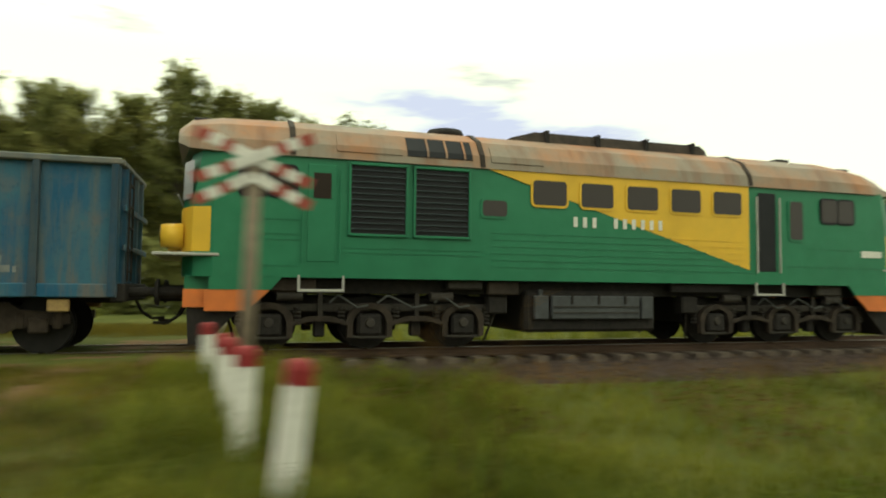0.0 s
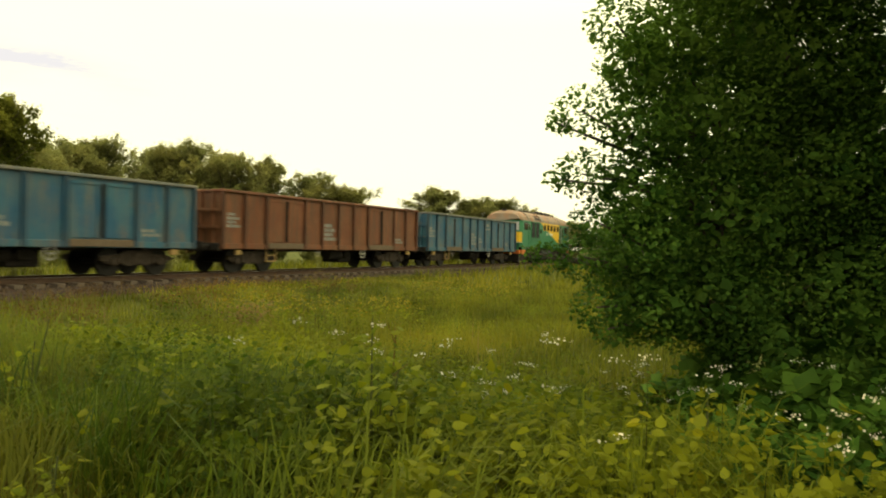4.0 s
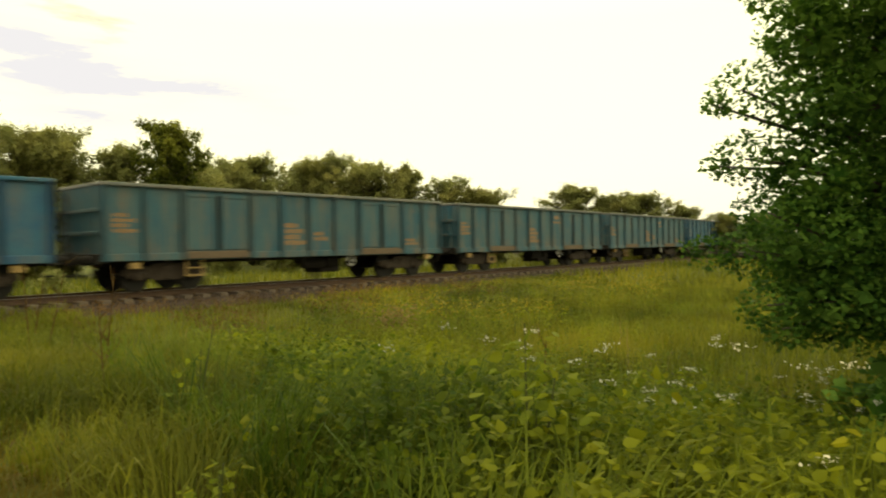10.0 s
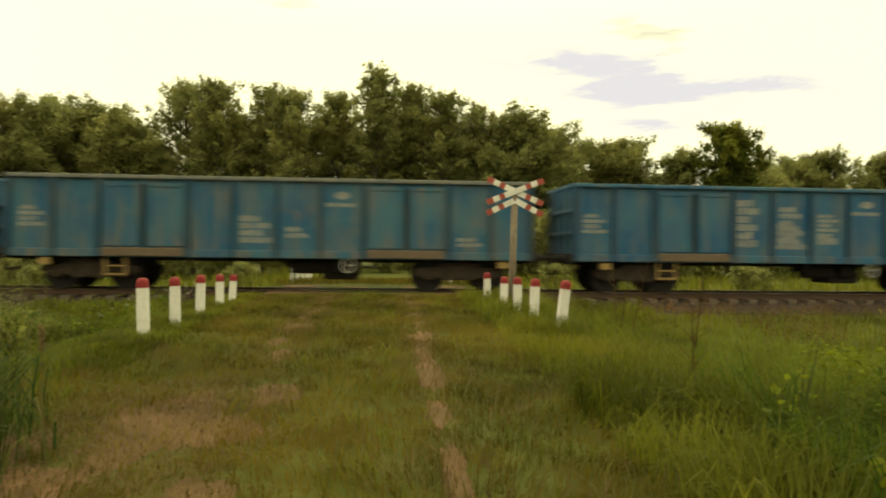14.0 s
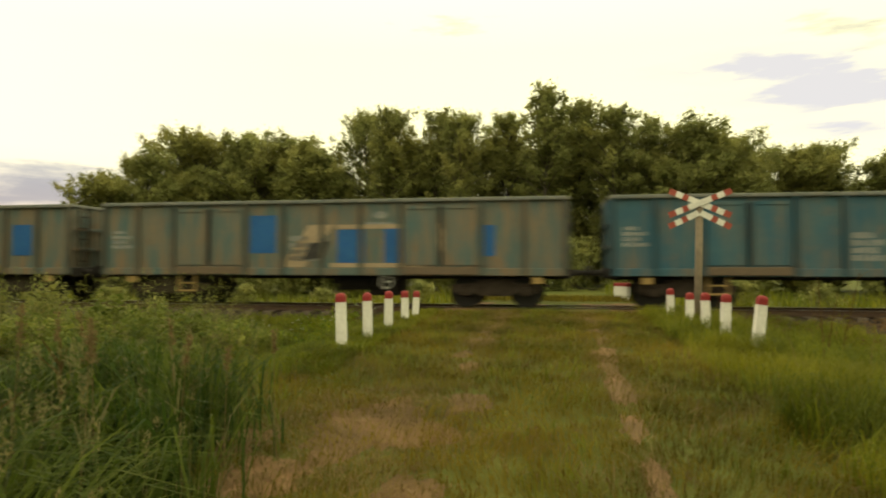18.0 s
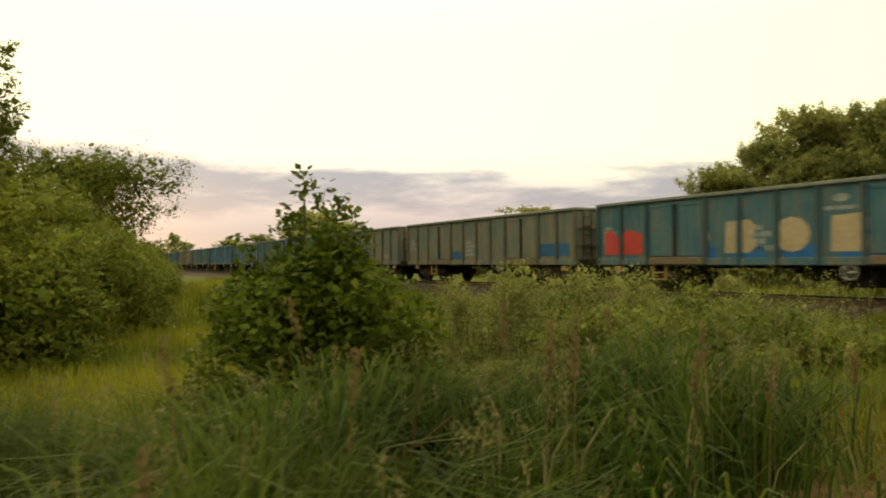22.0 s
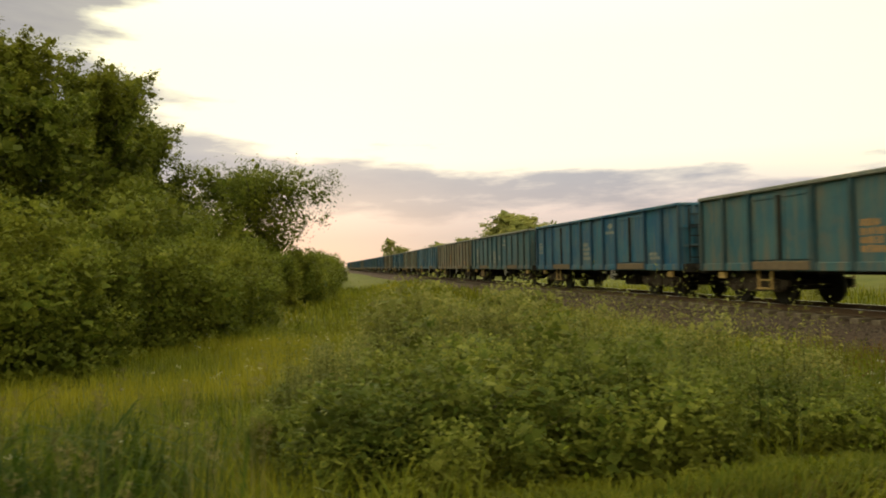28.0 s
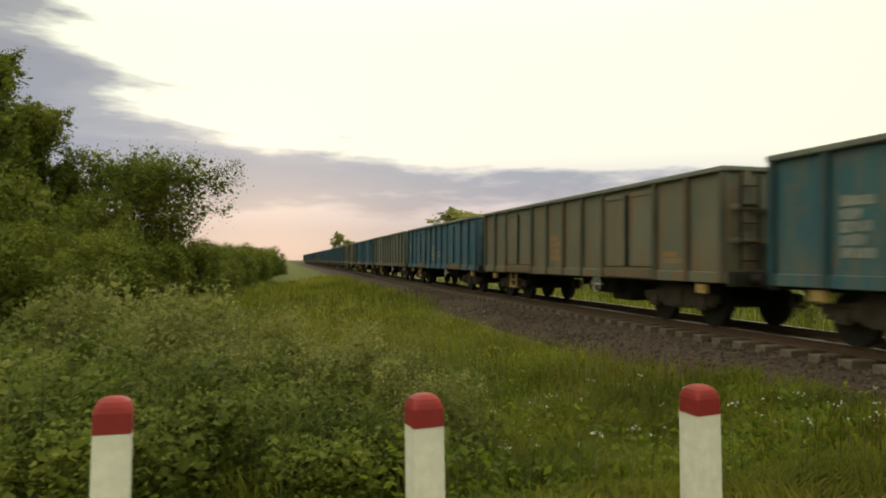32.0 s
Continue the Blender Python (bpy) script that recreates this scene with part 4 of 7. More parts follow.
def woods():
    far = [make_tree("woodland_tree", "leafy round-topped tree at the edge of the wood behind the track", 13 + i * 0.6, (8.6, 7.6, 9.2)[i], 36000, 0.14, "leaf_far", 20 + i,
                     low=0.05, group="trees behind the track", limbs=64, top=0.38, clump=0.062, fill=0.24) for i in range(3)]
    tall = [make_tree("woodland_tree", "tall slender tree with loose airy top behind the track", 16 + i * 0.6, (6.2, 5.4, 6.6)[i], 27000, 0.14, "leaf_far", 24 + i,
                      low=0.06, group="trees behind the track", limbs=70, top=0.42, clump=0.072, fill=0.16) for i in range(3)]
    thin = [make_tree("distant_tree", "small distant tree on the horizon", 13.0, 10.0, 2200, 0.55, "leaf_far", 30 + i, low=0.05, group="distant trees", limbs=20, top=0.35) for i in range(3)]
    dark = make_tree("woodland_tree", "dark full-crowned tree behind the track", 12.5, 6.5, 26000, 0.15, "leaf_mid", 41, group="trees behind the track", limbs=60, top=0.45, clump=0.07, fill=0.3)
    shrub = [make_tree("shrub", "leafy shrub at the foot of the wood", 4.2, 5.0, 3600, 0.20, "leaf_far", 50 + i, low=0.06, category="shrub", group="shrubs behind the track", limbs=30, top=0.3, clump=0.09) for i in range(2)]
    # x, y, height: the wood across the crossing, then the groups further right
    spots = [(-38.5, 31.6, 9.8), (-41, 36, 9.0), (-36, 34, 12), (-35.5, 41, 15.4), (-33.2, 48.9, 17.4), (-29, 40, 14.5), (-26, 44, 14.8), (-23, 40, 13.5), (-18.1, 42, 17.6),
             (-15, 39, 17), (-11.5, 42, 17.2), (-8.5, 38, 16), (-5, 42, 16), (-1.4, 38, 17.4), (1.5, 41, 16.5), (4.5, 39, 15.6), (7.5, 41, 15.6), (10.5, 38, 14.0), (12.8, 40, 13.2),
             (17.5, 47, 13.2), (20.5, 45, 12.4), (23.0, 46, 13.0), (26.2, 40, 11.2), (33.5, 41, 10.2), (37, 46, 10.6), (40.5, 50, 11.2),
             (49, 60, 13.4), (53.4, 60.6, 14.6), (49.5, 45, 12.2), (52.6, 43.4, 13.0), (52.5, 37, 11.4), (54.0, 32, 10.6), (56.5, 28.5, 9.2), (58.5, 26, 8.0),
             (59.4, 14, 7.6), (60.5, 11, 6.6), (61.5, 8.2, 6.0), (63.0, 4.5, 5.0), (66, 2.0, 4.2), (68, -1.0, 4.0), (72, -4, 4.4), (77, -6, 4.8), (83, -8, 5.2), (90, -11, 5.6), (98, -14, 6)]
    rng = random.Random(8)
    for i, (x, y, h) in enumerate(spots):
        if h > 15.5:
            put(tall[i % 3], x, y, rng.uniform(0, 360), (h + 0.5) / (16 + (i % 3) * 0.6), squash=1.15)
            put(far[i % 3], x + 1.4, y + 5.0, rng.uniform(0, 360), (h - 2.2) / (13 + (i % 3) * 0.6), squash=0.9)
        else:
            put(far[i % 3], x, y, rng.uniform(0, 360), (h + 0.5) / (13 + (i % 3) * 0.6), squash=1.25 if h > 9 else 1.9)
            if h > 9.5:
                put(tall[i % 3], x + 1.6, y + 4.0, rng.uniform(0, 360), (h - 0.4) / (16 + (i % 3) * 0.6), squash=1.5)
    put(dark, 29.3, 37.2, 40, 13.6 / 12.5)
    put(dark, -38, 44, 200, 1.05)
    for i in range(46):
        x = -42 + i * 2.6 + rng.uniform(-1, 1)
        y = 30 + rng.uniform(-3, 5) + (max(x - 20, 0) * 0.2 if x < 48 else -12)
        put(shrub[i % 2], x, y, rng.uniform(0, 360), rng.uniform(0.6, 1.15))
    # low growth just beyond the rails, seen under the wagons
    for i in range(30):
        x = -48 + i * 4.0 + rng.uniform(-1.2, 1.2)
        if abs(x - ROAD_X) < 5:
            continue
        put(shrub[i % 2], x, track_y(x) + rng.uniform(9, 15), rng.uniform(0, 360), rng.uniform(0.28, 0.42))
    # far line to the left, past the end of the wood
    for i in range(64):
        t = i / 63
        x = -70 - 190 * t + rng.uniform(-4, 4)
        y = 46 - 16 * t + rng.uniform(-8, 8)
        put(thin[i % 3], x, y, rng.uniform(0, 360), rng.uniform(0.26, 0.46), squash=1.5)
    for x, y, h in ((-78, 43.4, 10), (-80.5, 44, 9.2), (-146.8, 35.8, 14.0), (-152, 38, 13.2), (-141, 37, 12.6), (-136, 40, 10.6), (-188, 15, 9.6), (-200, 20, 8.0), (-176, 26, 8.2), (-165, 30, 9.0), (-84, 45, 8.4), (-75, 42.4, 8.2), (-88, 46, 7.6), (-71.5, 42, 7.0), (-158, 39, 12.4), (-163, 44, 11.4), (-133, 33.4, 10.6), (-128, 33, 9.4)):
        put(thin[int(-x) % 3], x, y, rng.uniform(0, 360), (h + 0.6) / 14, squash=0.85 if x == -188 else 1.7)
    for o in [*far, *tall, *thin, dark, *shrub]:
        clear_away(o)


woods()


def hedge():
    """The big hedge and trees along the left of the meadow."""
    tree = [make_tree("hedge_tree", "grey-green willow rising over the hedge", 10.5 + i, (6.8, 7.6)[i], 26000, 0.16, "leaf_mid", 70 + i, group="hedge trees", low=0.1, limbs=64, top=0.42, clump=0.07, fill=0.22) for i in range(2)]
    bush = [make_bush("hedge_bush", "dense green hedge bush with uneven lobes", 4.0, 5.6, 19000, 0.10, "leaf_mid", 80 + i) for i in range(4)]
    rng = random.Random(11)
    crown = make_tree("hedge_tree", "round-crowned tree with open branches over the hedge", 8.6, 10.5, 26000, 0.14, "leaf_mid", 90, group="hedge trees", low=0.42, limbs=60, top=0.42, clump=0.07, fill=0.16)
    for x, y, h in ((-37.2, -22.9, 11.6), (-33.5, -26, 11.8), (-30.5, -23.6, 9.6), (-47.6, -23.1, 11.2), (-42, -24, 10.6), (-27, -27, 11.0), (-22.5, -26, 9.0), (-52, -21.5, 8.8)):
        put(tree[int(-x) % 2], x, y, rng.uniform(0, 360), h / 11)
    put(crown, -47.5, -16.0, 30, 8.9 / 9.0)
    row = [(-15.0, -22.6, 3.6), (-17.8, -22.0, 4.4), (-19.5, -20.6, 4.3), (-21.8, -19.8, 4.6), (-24.0, -20.6, 5.6), (-24.6, -18.4, 4.2), (-27.2, -17.9, 4.8), (-28.5, -20.4, 6.2), (-30.4, -17.2, 4.8),
           (-33.6, -16.6, 4.8), (-32, -20, 6.4), (-37, -16.2, 4.6), (-37.5, -19.5, 6.6), (-41, -15.2, 4.4), (-43, -18, 6.0), (-45.5, -13.9, 4.4), (-50, -13.2, 5.0), (-53, -16, 6.2), (-56, -12.6, 4.6),
           (-62, -12.0, 4.8), (-69, -11.2, 4.6), (-76, -10.6, 4.8), (-84, -9.8, 4.8), (-93, -8.8, 5.0), (-103, -7.6, 5.0), (-114, -6.4, 5.2), (-126, -5.4, 5.6), (-140, -6.5, 5.6), (-14.2, -25.5, 4.4), (-11, -27.5, 4.0),
           (-165, -10, 6.0), (-190, -13, 6.5), (-18.4, -25.5, 5.6)]
    for i, (x, y, h) in enumerate(row):
        put(bush[i % 4], x, y, rng.uniform(0, 360), h / 4.0 * rng.uniform(0.85, 1.08))
    for o in [*tree, *bush, crown]:
        clear_away(o)


hedge()


def big_alder():
    """The dark tree-high bush close to the right of the camera."""
    rng = np.random.default_rng(101)
    ob = thing("alder_tree", "dense dark green alder hanging over the weeds", "tree", m=pose(8.6, -20.4, -0.9))
    blobs, tips = [], []
    def add(x, y, z, r, rz):
        c = (x - 8.6, y + 20.4, z + 0.9)
        blobs.append((c, (r, r, rz)))
        tips.append(c)
    for x, y, z, r in ((5.93, -19.79, 3.21, 0.29), (5.78, -19.54, 2.41, 0.27), (5.68, -19.35, 2.30, 0.11), (5.79, -19.56, 1.85, 0.27), (5.68, -19.37, 1.80, 0.12), (5.87, -19.71, 1.41, 0.29), (5.80, -19.59, 1.11, 0.27), (5.65, -19.31, 1.10, 0.17), (5.57, -19.17, 1.14, 0.08), (5.85, -19.70, 0.67, 0.25), (5.90, -19.79, 0.48, 0.18), (6.31, -19.88, 2.88, 0.41), (6.35, -19.95, 2.32, 0.44), (6.33, -19.93, 1.75, 0.44), (6.34, -19.95, 1.18, 0.52), (6.37, -20.01, 0.67, 0.46), (6.79, -20.12, 3.25, 0.54), (7.20, -20.45, 2.55, 0.83), (7.21, -20.49, 1.55, 0.83), (6.95, -20.46, 0.72, 0.70), (7.81, -21.15, 3.20, 0.97), (7.83, -21.20, 2.05, 0.97), (7.89, -21.35, 0.91, 0.92), (8.46, -21.94, 2.70, 1.18), (8.48, -22.00, 1.23, 1.18), (6.92, -20.83, 0.28, 0.47), (7.61, -21.67, 0.13, 0.65), (7.18, -20.39, 4.10, 0.83), (7.93, -21.36, 4.35, 1.03), (9.04, -23.00, 2.16, 1.47), (9.02, -22.93, 3.93, 1.47), (9.06, -23.06, 0.63, 1.18)):
        add(x, y, z, r, r * 0.9)
    for x, y, z, r in ((8.9, -19.5, 1.2, 1.0), (9.4, -20.3, 3.0, 1.3), (9.6, -20.6, 1.0, 1.3), (10.2, -21.6, 2.4, 1.6), (9.6, -20.8, 4.4, 1.2), (10.4, -22.6, 1.0, 1.5)):
        add(x, y, z, r, r * 0.95)
    # unseen crown added above the verge, out of view, to shade the weeds
    over = [((x - 8.6, y + 20.4, z + 0.9), (r, r, r * 0.9)) for x, y, z, r in ((3.6, -22.6, 5.3, 1.2), (4.3, -21.3, 5.9, 1.0), (5.2, -21.8, 6.0, 1.2), (6.4, -21.6, 5.6, 1.5), (5.0, -22.8, 5.4, 1.3), (7.4, -22.4, 6.4, 1.6), (5.8, -23.6, 4.4, 1.4), (7.6, -24.0, 3.6, 1.6), (8.8, -21.6, 6.4, 1.5), (5.6, -20.9, 5.4, 1.1), (4.6, -24.0, 4.0, 1.3))]
    bm = bmesh.new()
    branchy(bm, (0, 0, -0.2), tips, 0.15)
    part("trunk", bm, "bark", ob)
    pts = blob_points(rng, blobs, 180000)
    inner = blob_points(rng, [(p, tuple(q * 0.72 for q in r)) for p, r in blobs if r[0] > 0.4], 24000)
    v, f = merge([leaves(rng, pts, 0.047, 0.8, 0.4, 0.2), leaves(rng, inner, 0.13, 0.85, 0.4, 0.2), leaves(rng, blob_points(rng, over, 30000), 0.19, 0.85)])
    part_of("crown", mesh_np("crown", v, f, "leaf_dark"), None, ob, "small rounded dark green leaves")


big_alder()


def undergrowth():
    """Maple saplings in the shade of the alder."""
    kinds = [make_bush("maple_sapling", "low dark green maple sapling under the alder", 1.35, 1.9, 3000, 0.105, "leaf_dark", 160 + i, "maple saplings", broad_leaves) for i in range(3)]
    # the last four, added in dark leaf, stand for shade on the verge
    for i, (x, y, sc) in enumerate(((5.3, -21.7, 0.85), (6.2, -21.2, 1.05), (6.4, -22.3, 1.1), (5.6, -22.9, 0.95), (7.2, -20.5, 0.95), (4.6, -23.4, 0.9), (7.6, -22.0, 1.3), (4.2, -21.5, 0.62), (4.4, -22.3, 0.7), (3.8, -22.6, 0.6), (4.9, -21.1, 0.7))):
        put(kinds[i % 3], x, y, 57 * i, sc)
    for o in kinds:
        clear_away(o)


undergrowth()


def young_bush():
    """The small bush left of the lane with bare sprigs at its top."""
    rng = np.random.default_rng(111)
    ob = thing("young_bush", "young broad-leaved bush with long top sprigs", "bush", m=pose(-6.6, -17.6, -1.0))
    blobs = [((0, 0, 1.4), (0.6, 0.6, 0.5)), ((0.45, 0.2, 1.0), (0.6, 0.6, 0.55)), ((-0.5, -0.2, 0.9), (0.65, 0.6, 0.6)), ((0.7, 0.35, 0.55), (0.6, 0.6, 0.45)), ((-0.9, -0.4, 0.45), (0.55, 0.6, 0.45)),
             ((0, 0, 0.5), (0.9, 0.9, 0.5)), ((0.1, 0.1, 1.75), (0.5, 0.5, 0.35)), ((-0.35, -0.2, 1.55), (0.5, 0.5, 0.35)), ((0.55, 0.3, 1.5), (0.45, 0.45, 0.35)), ((0.15, 0.15, 1.95), (0.22, 0.22, 0.25)), ((-0.2, -0.1, 1.9), (0.2, 0.2, 0.22))]
    sprigs = [(-0.15, 0.0, 2.95), (0.25, 0.25, 2.75), (-0.7, -0.4, 2.35), (0.5, 0.3, 2.45), (0.0, 0.15, 2.8), (0.4, 0.1, 2.55), (-0.3, -0.1, 2.65)]
    bm = bmesh.new()
    branchy(bm, (0, 0, -0.1), [b[0] for b in blobs] + sprigs, 0.035)
    part("stem", bm, "bark", ob)
    blobs = [((c[0] * 1.25, c[1] * 1.25, c[2] * 1.08), tuple(q * 1.2 for q in r)) for c, r in blobs]
    pts = blob_points(rng, blobs, 19000)
    extra = []
    for s in sprigs:
        s = np.array(s)
        b0 = s * np.array([0.4, 0.4, 0.55])
        t = rng.uniform(0, 1, (190, 1)) ** 0.8
        extra.append(b0 + (s - b0) * t + rng.normal(0, 1, (190, 3)) * (0.17 - 0.12 * t))
    v, f = leaves(rng, np.concatenate([pts, *(np.concatenate([e, e * 0 + np.array([0.2, 0, 1.0])], 1) for e in extra)]), 0.08, 0.78, 0.3, 0.2)
    part_of("crown", mesh_np("crown", v, f, "leaf_bush"), None, ob, "broad mid-green leaves")


young_bush()


def stand_z(x, y):
    """Where a plant stands: on the ground, or on the slope of the ballast."""
    z, d = ground_z(x, y), abs(y - track_y(x))
    if d < 3.5 and abs(x - ROAD_X) > 3.2:
        z = max(z, float(np.interp(d, [1.9, 2.65, 3.5], [-0.36, -0.62, -1.02])))
    return z


def on_ground(rng, n, x0, x1, y0, y1, keep=lambda x, y: True):
    x, y = rng.uniform(x0, x1, n), rng.uniform(y0, y1, n)
    ok = np.array([keep(a, b) for a, b in zip(x, y)])
    x, y = x[ok], y[ok]
    return np.stack([x, y, np.array([stand_z(a, b) for a, b in zip(x, y)])], -1)


def clumpy(a, b, s=0.5, cut=0.0, seed=0.0):
    return noise.noise(Vector((a * s, b * s, seed))) > cut


def weed_stand(name, label, seed, spots, heights, n_leaf, leaf, mat, up=0.15, stem="stem", spread=0.16, make=leaves):
    """Many leafy stalks at the given spots, one object of stuff."""
    rng = np.random.default_rng(seed)
    k = len(spots)
    h = rng.uniform(heights[0], heights[1], k)
    lean = rng.normal(0, 0.10, (k, 2))
    t = rng.uniform(0.08, 1.0, (k, n_leaf))
    base = spots[:, None, :] + np.stack([lean[:, :1] * t * h[:, None], lean[:, 1:] * t * h[:, None], t * h[:, None]], -1)
    base += rng.normal(0, 1, base.shape) * spread * np.array([1, 1, 0.4]) * (1.15 - t[..., None])
    v, f = make(rng, base.reshape(-1, 3), leaf, 0.55 if make is leaves else 0.8, 0.25, up)
    sv, sf = blades(rng, spots, h * 0.85, 0.004, 0.12)
    ob = new(name, mesh_np(name, v, f, mat))
    tagged(ob, label, "weeds", kind="stuff")
    o2 = new(name + "_stalks", mesh_np(name, sv, sf, stem))
    o2.parent = ob
    return ob


def blossom(name, label, seed, spots, z_off, n, r, size, mat, group=""):
    rng = np.random.default_rng(seed)
    lift = z_off * rng.uniform(0.75, 1.2, len(spots))
    pts = (spots[:, None, :] + np.stack([lift * 0, lift * 0, lift], -1)[:, None, :] + rng.normal(0, 1, (len(spots), n, 3)) * np.array([r, r, r * 0.35])).reshape(-1, 3)
    v, f = leaves(rng, pts, size, 0.9, 0.0, 0.6)
    ob = new(name, mesh_np(name, v, f, mat))
    tagged(ob, label, "flowers", kind="stuff")
    v, f = blades(rng, spots, lift, 0.004, 0.0)
    new("flower_stalks", mesh_np("flower_stalks", v, f, "stem")).parent = ob


def short(p):
    """Half-height grass beside the lane and its posts."""
    return np.where((np.abs(p[:, 0] - ROAD_X) < 4.9) & (p[:, 1] > -13.5), 0.42, 1.0)


def off_lane(a, b):
    return abs(a - ROAD_X) > 2.9 or b < -22.5


def meadow():
    rng = np.random.default_rng(7)
    # weeds close to the right of the lane
    near = on_ground(rng, 5000, 1.7, 8.0, -22.2, -13.5, lambda a, b: a > 1.8 + max(0, (b + 20) * 0.42) and not (a > 3.7 and b < -20.7) and clumpy(a, b, 0.9, -0.28))
    weed_stand("tall_weeds", "lush green roadside weeds with broad leaves", 1, near[::2], (0.40, 0.95), 30, 0.052, "weed", make=broad_leaves)
    weed_stand("broad_weeds", "broad-leaved young weeds with light green leaves", 21, near[1::2], (0.35, 0.85), 20, 0.070, "weed", make=broad_leaves)
    near2 = on_ground(rng, 45, 1.9, 5.5, -21.6, -17.5)
    weed_stand("yellowing_weeds", "yellow-green vine leaves among the weeds", 2, near2, (0.6, 1.0), 14, 0.07, "weed_yellow", make=broad_leaves)
    mid = on_ground(rng, 2600, 2.4, 20, -18, -8.6, lambda a, b: (a > 5.5 or b < -15.5) and clumpy(a, b, 0.45, -0.05, 2.0))
    weed_stand("meadow_weeds", "knee-high green weeds in the meadow", 3, mid, (0.25, 0.6), 22, 0.05, "weed")
    p = on_ground(rng, 22000, 1.8, 7.5, -22.0, -14.0, lambda a, b: a > 1.8 + max(0, (b + 20) * 0.2) and not (a > 3.7 and b < -20.7) and clumpy(a, b, 1.1, -0.2, 41.0))
    v, f = arched(rng, p, 0.66, 0.0045, 0.75)
    ob = new("weed_grass", mesh_np("weed_grass", v, f, "weed_blade"))
    tagged(ob, "long bent grass among the roadside weeds", "grass", kind="stuff")
    # white umbels and yellow goldenrod
    fl = on_ground(rng, 115, 2.6, 6.4, -22.0, -18.6, lambda a, b: rng.random() < 0.4 + 0.15 * (a - 2.6))
    blossom("white_umbels", "small white umbel flowers above the weeds", 4, fl, 0.95, 16, 0.026, 0.015, "bloom_w")
    gr = on_ground(rng, 520, 10.5, 24, -12.5, -6.5, lambda a, b: clumpy(a, b, 0.28, -0.08, 5.0))
    weed_stand("goldenrod", "patch of yellow flowering goldenrod", 5, gr, (0.6, 1.0), 14, 0.09, "weed")
    blossom("goldenrod_blossom", "yellow blossom heads of the goldenrod", 6, gr, 0.8, 9, 0.10, 0.040, "bloom_y")
    fw = on_ground(rng, 60, -9, -4.2, -8.5, -5.0)
    blossom("daisies", "white daisies in the long grass", 8, fw, 0.5, 5, 0.02, 0.02, "bloom_w")
    # meadow grass, right and left
    g = []
    p = on_ground(rng, 62000, 2.0, 30, -20, -2.6, lambda a, b: off_lane(a, b) and b < track_y(a) - 2.6 - 0.9 * ramp01(18, 9, a) - 1.2 * rng.random())
    g.append(blades(rng, p, rng.uniform(0.22, 0.52, len(p)) * np.where(p[:, 1] > -8.0, 0.55, 1.0) * short(p), 0.010, 0.6))
    p = on_ground(rng, 46000, -30, -3.4, -21, -3.4, lambda a, b: off_lane(a, b) and not (a > -9 and b > -13) and b < track_y(a) - 2.1 - 0.7 * rng.random())
    g.append(blades(rng, p, 0.40, 0.010, 0.6))
    p = on_ground(rng, 42000, -9, -3.3, -13, -3.4, lambda a, b: b < track_y(a) - 2.3 - 0.8 * rng.random() and clumpy(a, b, 1.3, -0.45, 4.0))
    g.append(arched(rng, p, 0.36 * short(p), 0.0055, 0.8))
    p = on_ground(rng, 14000, 28, 75, -16, 8, lambda a, b: b < track_y(a) - 3.2)
    g.append(blades(rng, p, 0.55, 0.03, 0.4))
    p = on_ground(rng, 12000, -75, -28, -14, 2, lambda a, b: b < track_y(a) - 2.3 - 0.6 * rng.random())
    g.append(blades(rng, p, 0.55, 0.03, 0.4))
    p = on_ground(rng, 12000, -60, 70, 4, 26, lambda a, b: b > track_y(a) + 3.6 and abs(a - ROAD_X) > 3)
    g.append(blades(rng, p, 0.8, 0.03, 0.4))
    v, f = merge(g)
    ob = new("meadow_grass", mesh_np("meadow_grass", v, f, "grass"))
    tagged(ob, "long green meadow grass beside the track", "grass", kind="stuff")
    # the short grass of the lane
    p = on_ground(rng, 105000, -4.4, 3.2, -21.4, -2.9, lambda a, b: rng.random() < 0.34 + (bare(a, b) - 0.35) * 0.9 and (clumpy(a, b, 2.0, -0.35, 7) or rng.random() < 0.45))
    v, f = arched(rng, p, 0.10, 0.0034, 1.0)
    ob = new("lane_grass", mesh_np("lane_grass", v, f, "lane_grass"))
    tagged(ob, "short trodden grass on the field lane", "grass", kind="stuff")
    p = on_ground(rng, 13000, -4.0, 2.6, -21.0, -3.0, lambda a, b: clumpy(a, b, 0.8, 0.0, 31.0) or bare(a, b) < 1.4)
    v, f = arched(rng, p, 0.12, 0.0028, 1.4)
    ob = new("lane_straw", mesh_np("lane_straw", v, f, "soil_straw"))
    tagged(ob, "dry straw among the grass of the lane", "straw", kind="stuff")
    track = lambda a: min(abs(a + 1.72), abs(a - 0.3))
    p = on_ground(rng, 9000, -2.6, 1.0, -20.5, -3.0, lambda a, b: track(a) < 0.34 * (1 + 0.7 * noise.noise(Vector((a * 2, b * 0.9, 5)))))
    v, f = blades(rng, p + np.array([0, 0, 0.012]), np.full(len(p), 0.05), 0.003, 2.6)
    ob = new("rut_straw", mesh_np("rut_straw", v, f, "soil_straw"))
    tagged(ob, "trodden brown straw along the two wheel ruts", "straw", kind="stuff")
    p = on_ground(rng, 16000, -4.2, 2.6, -20.8, -3.2, lambda a, b: track(a) > 0.38 and bare(a, b) > 1.25 and clumpy(a, b, 1.6, 0.02, 23.0))
    v, f = arched(rng, p, 0.17, 0.0045, 0.8)
    ob = new("lane_tufts", mesh_np("lane_tufts", v, f, "grass"))
    tagged(ob, "green grass tufts between the wheel ruts", "grass", kind="stuff")
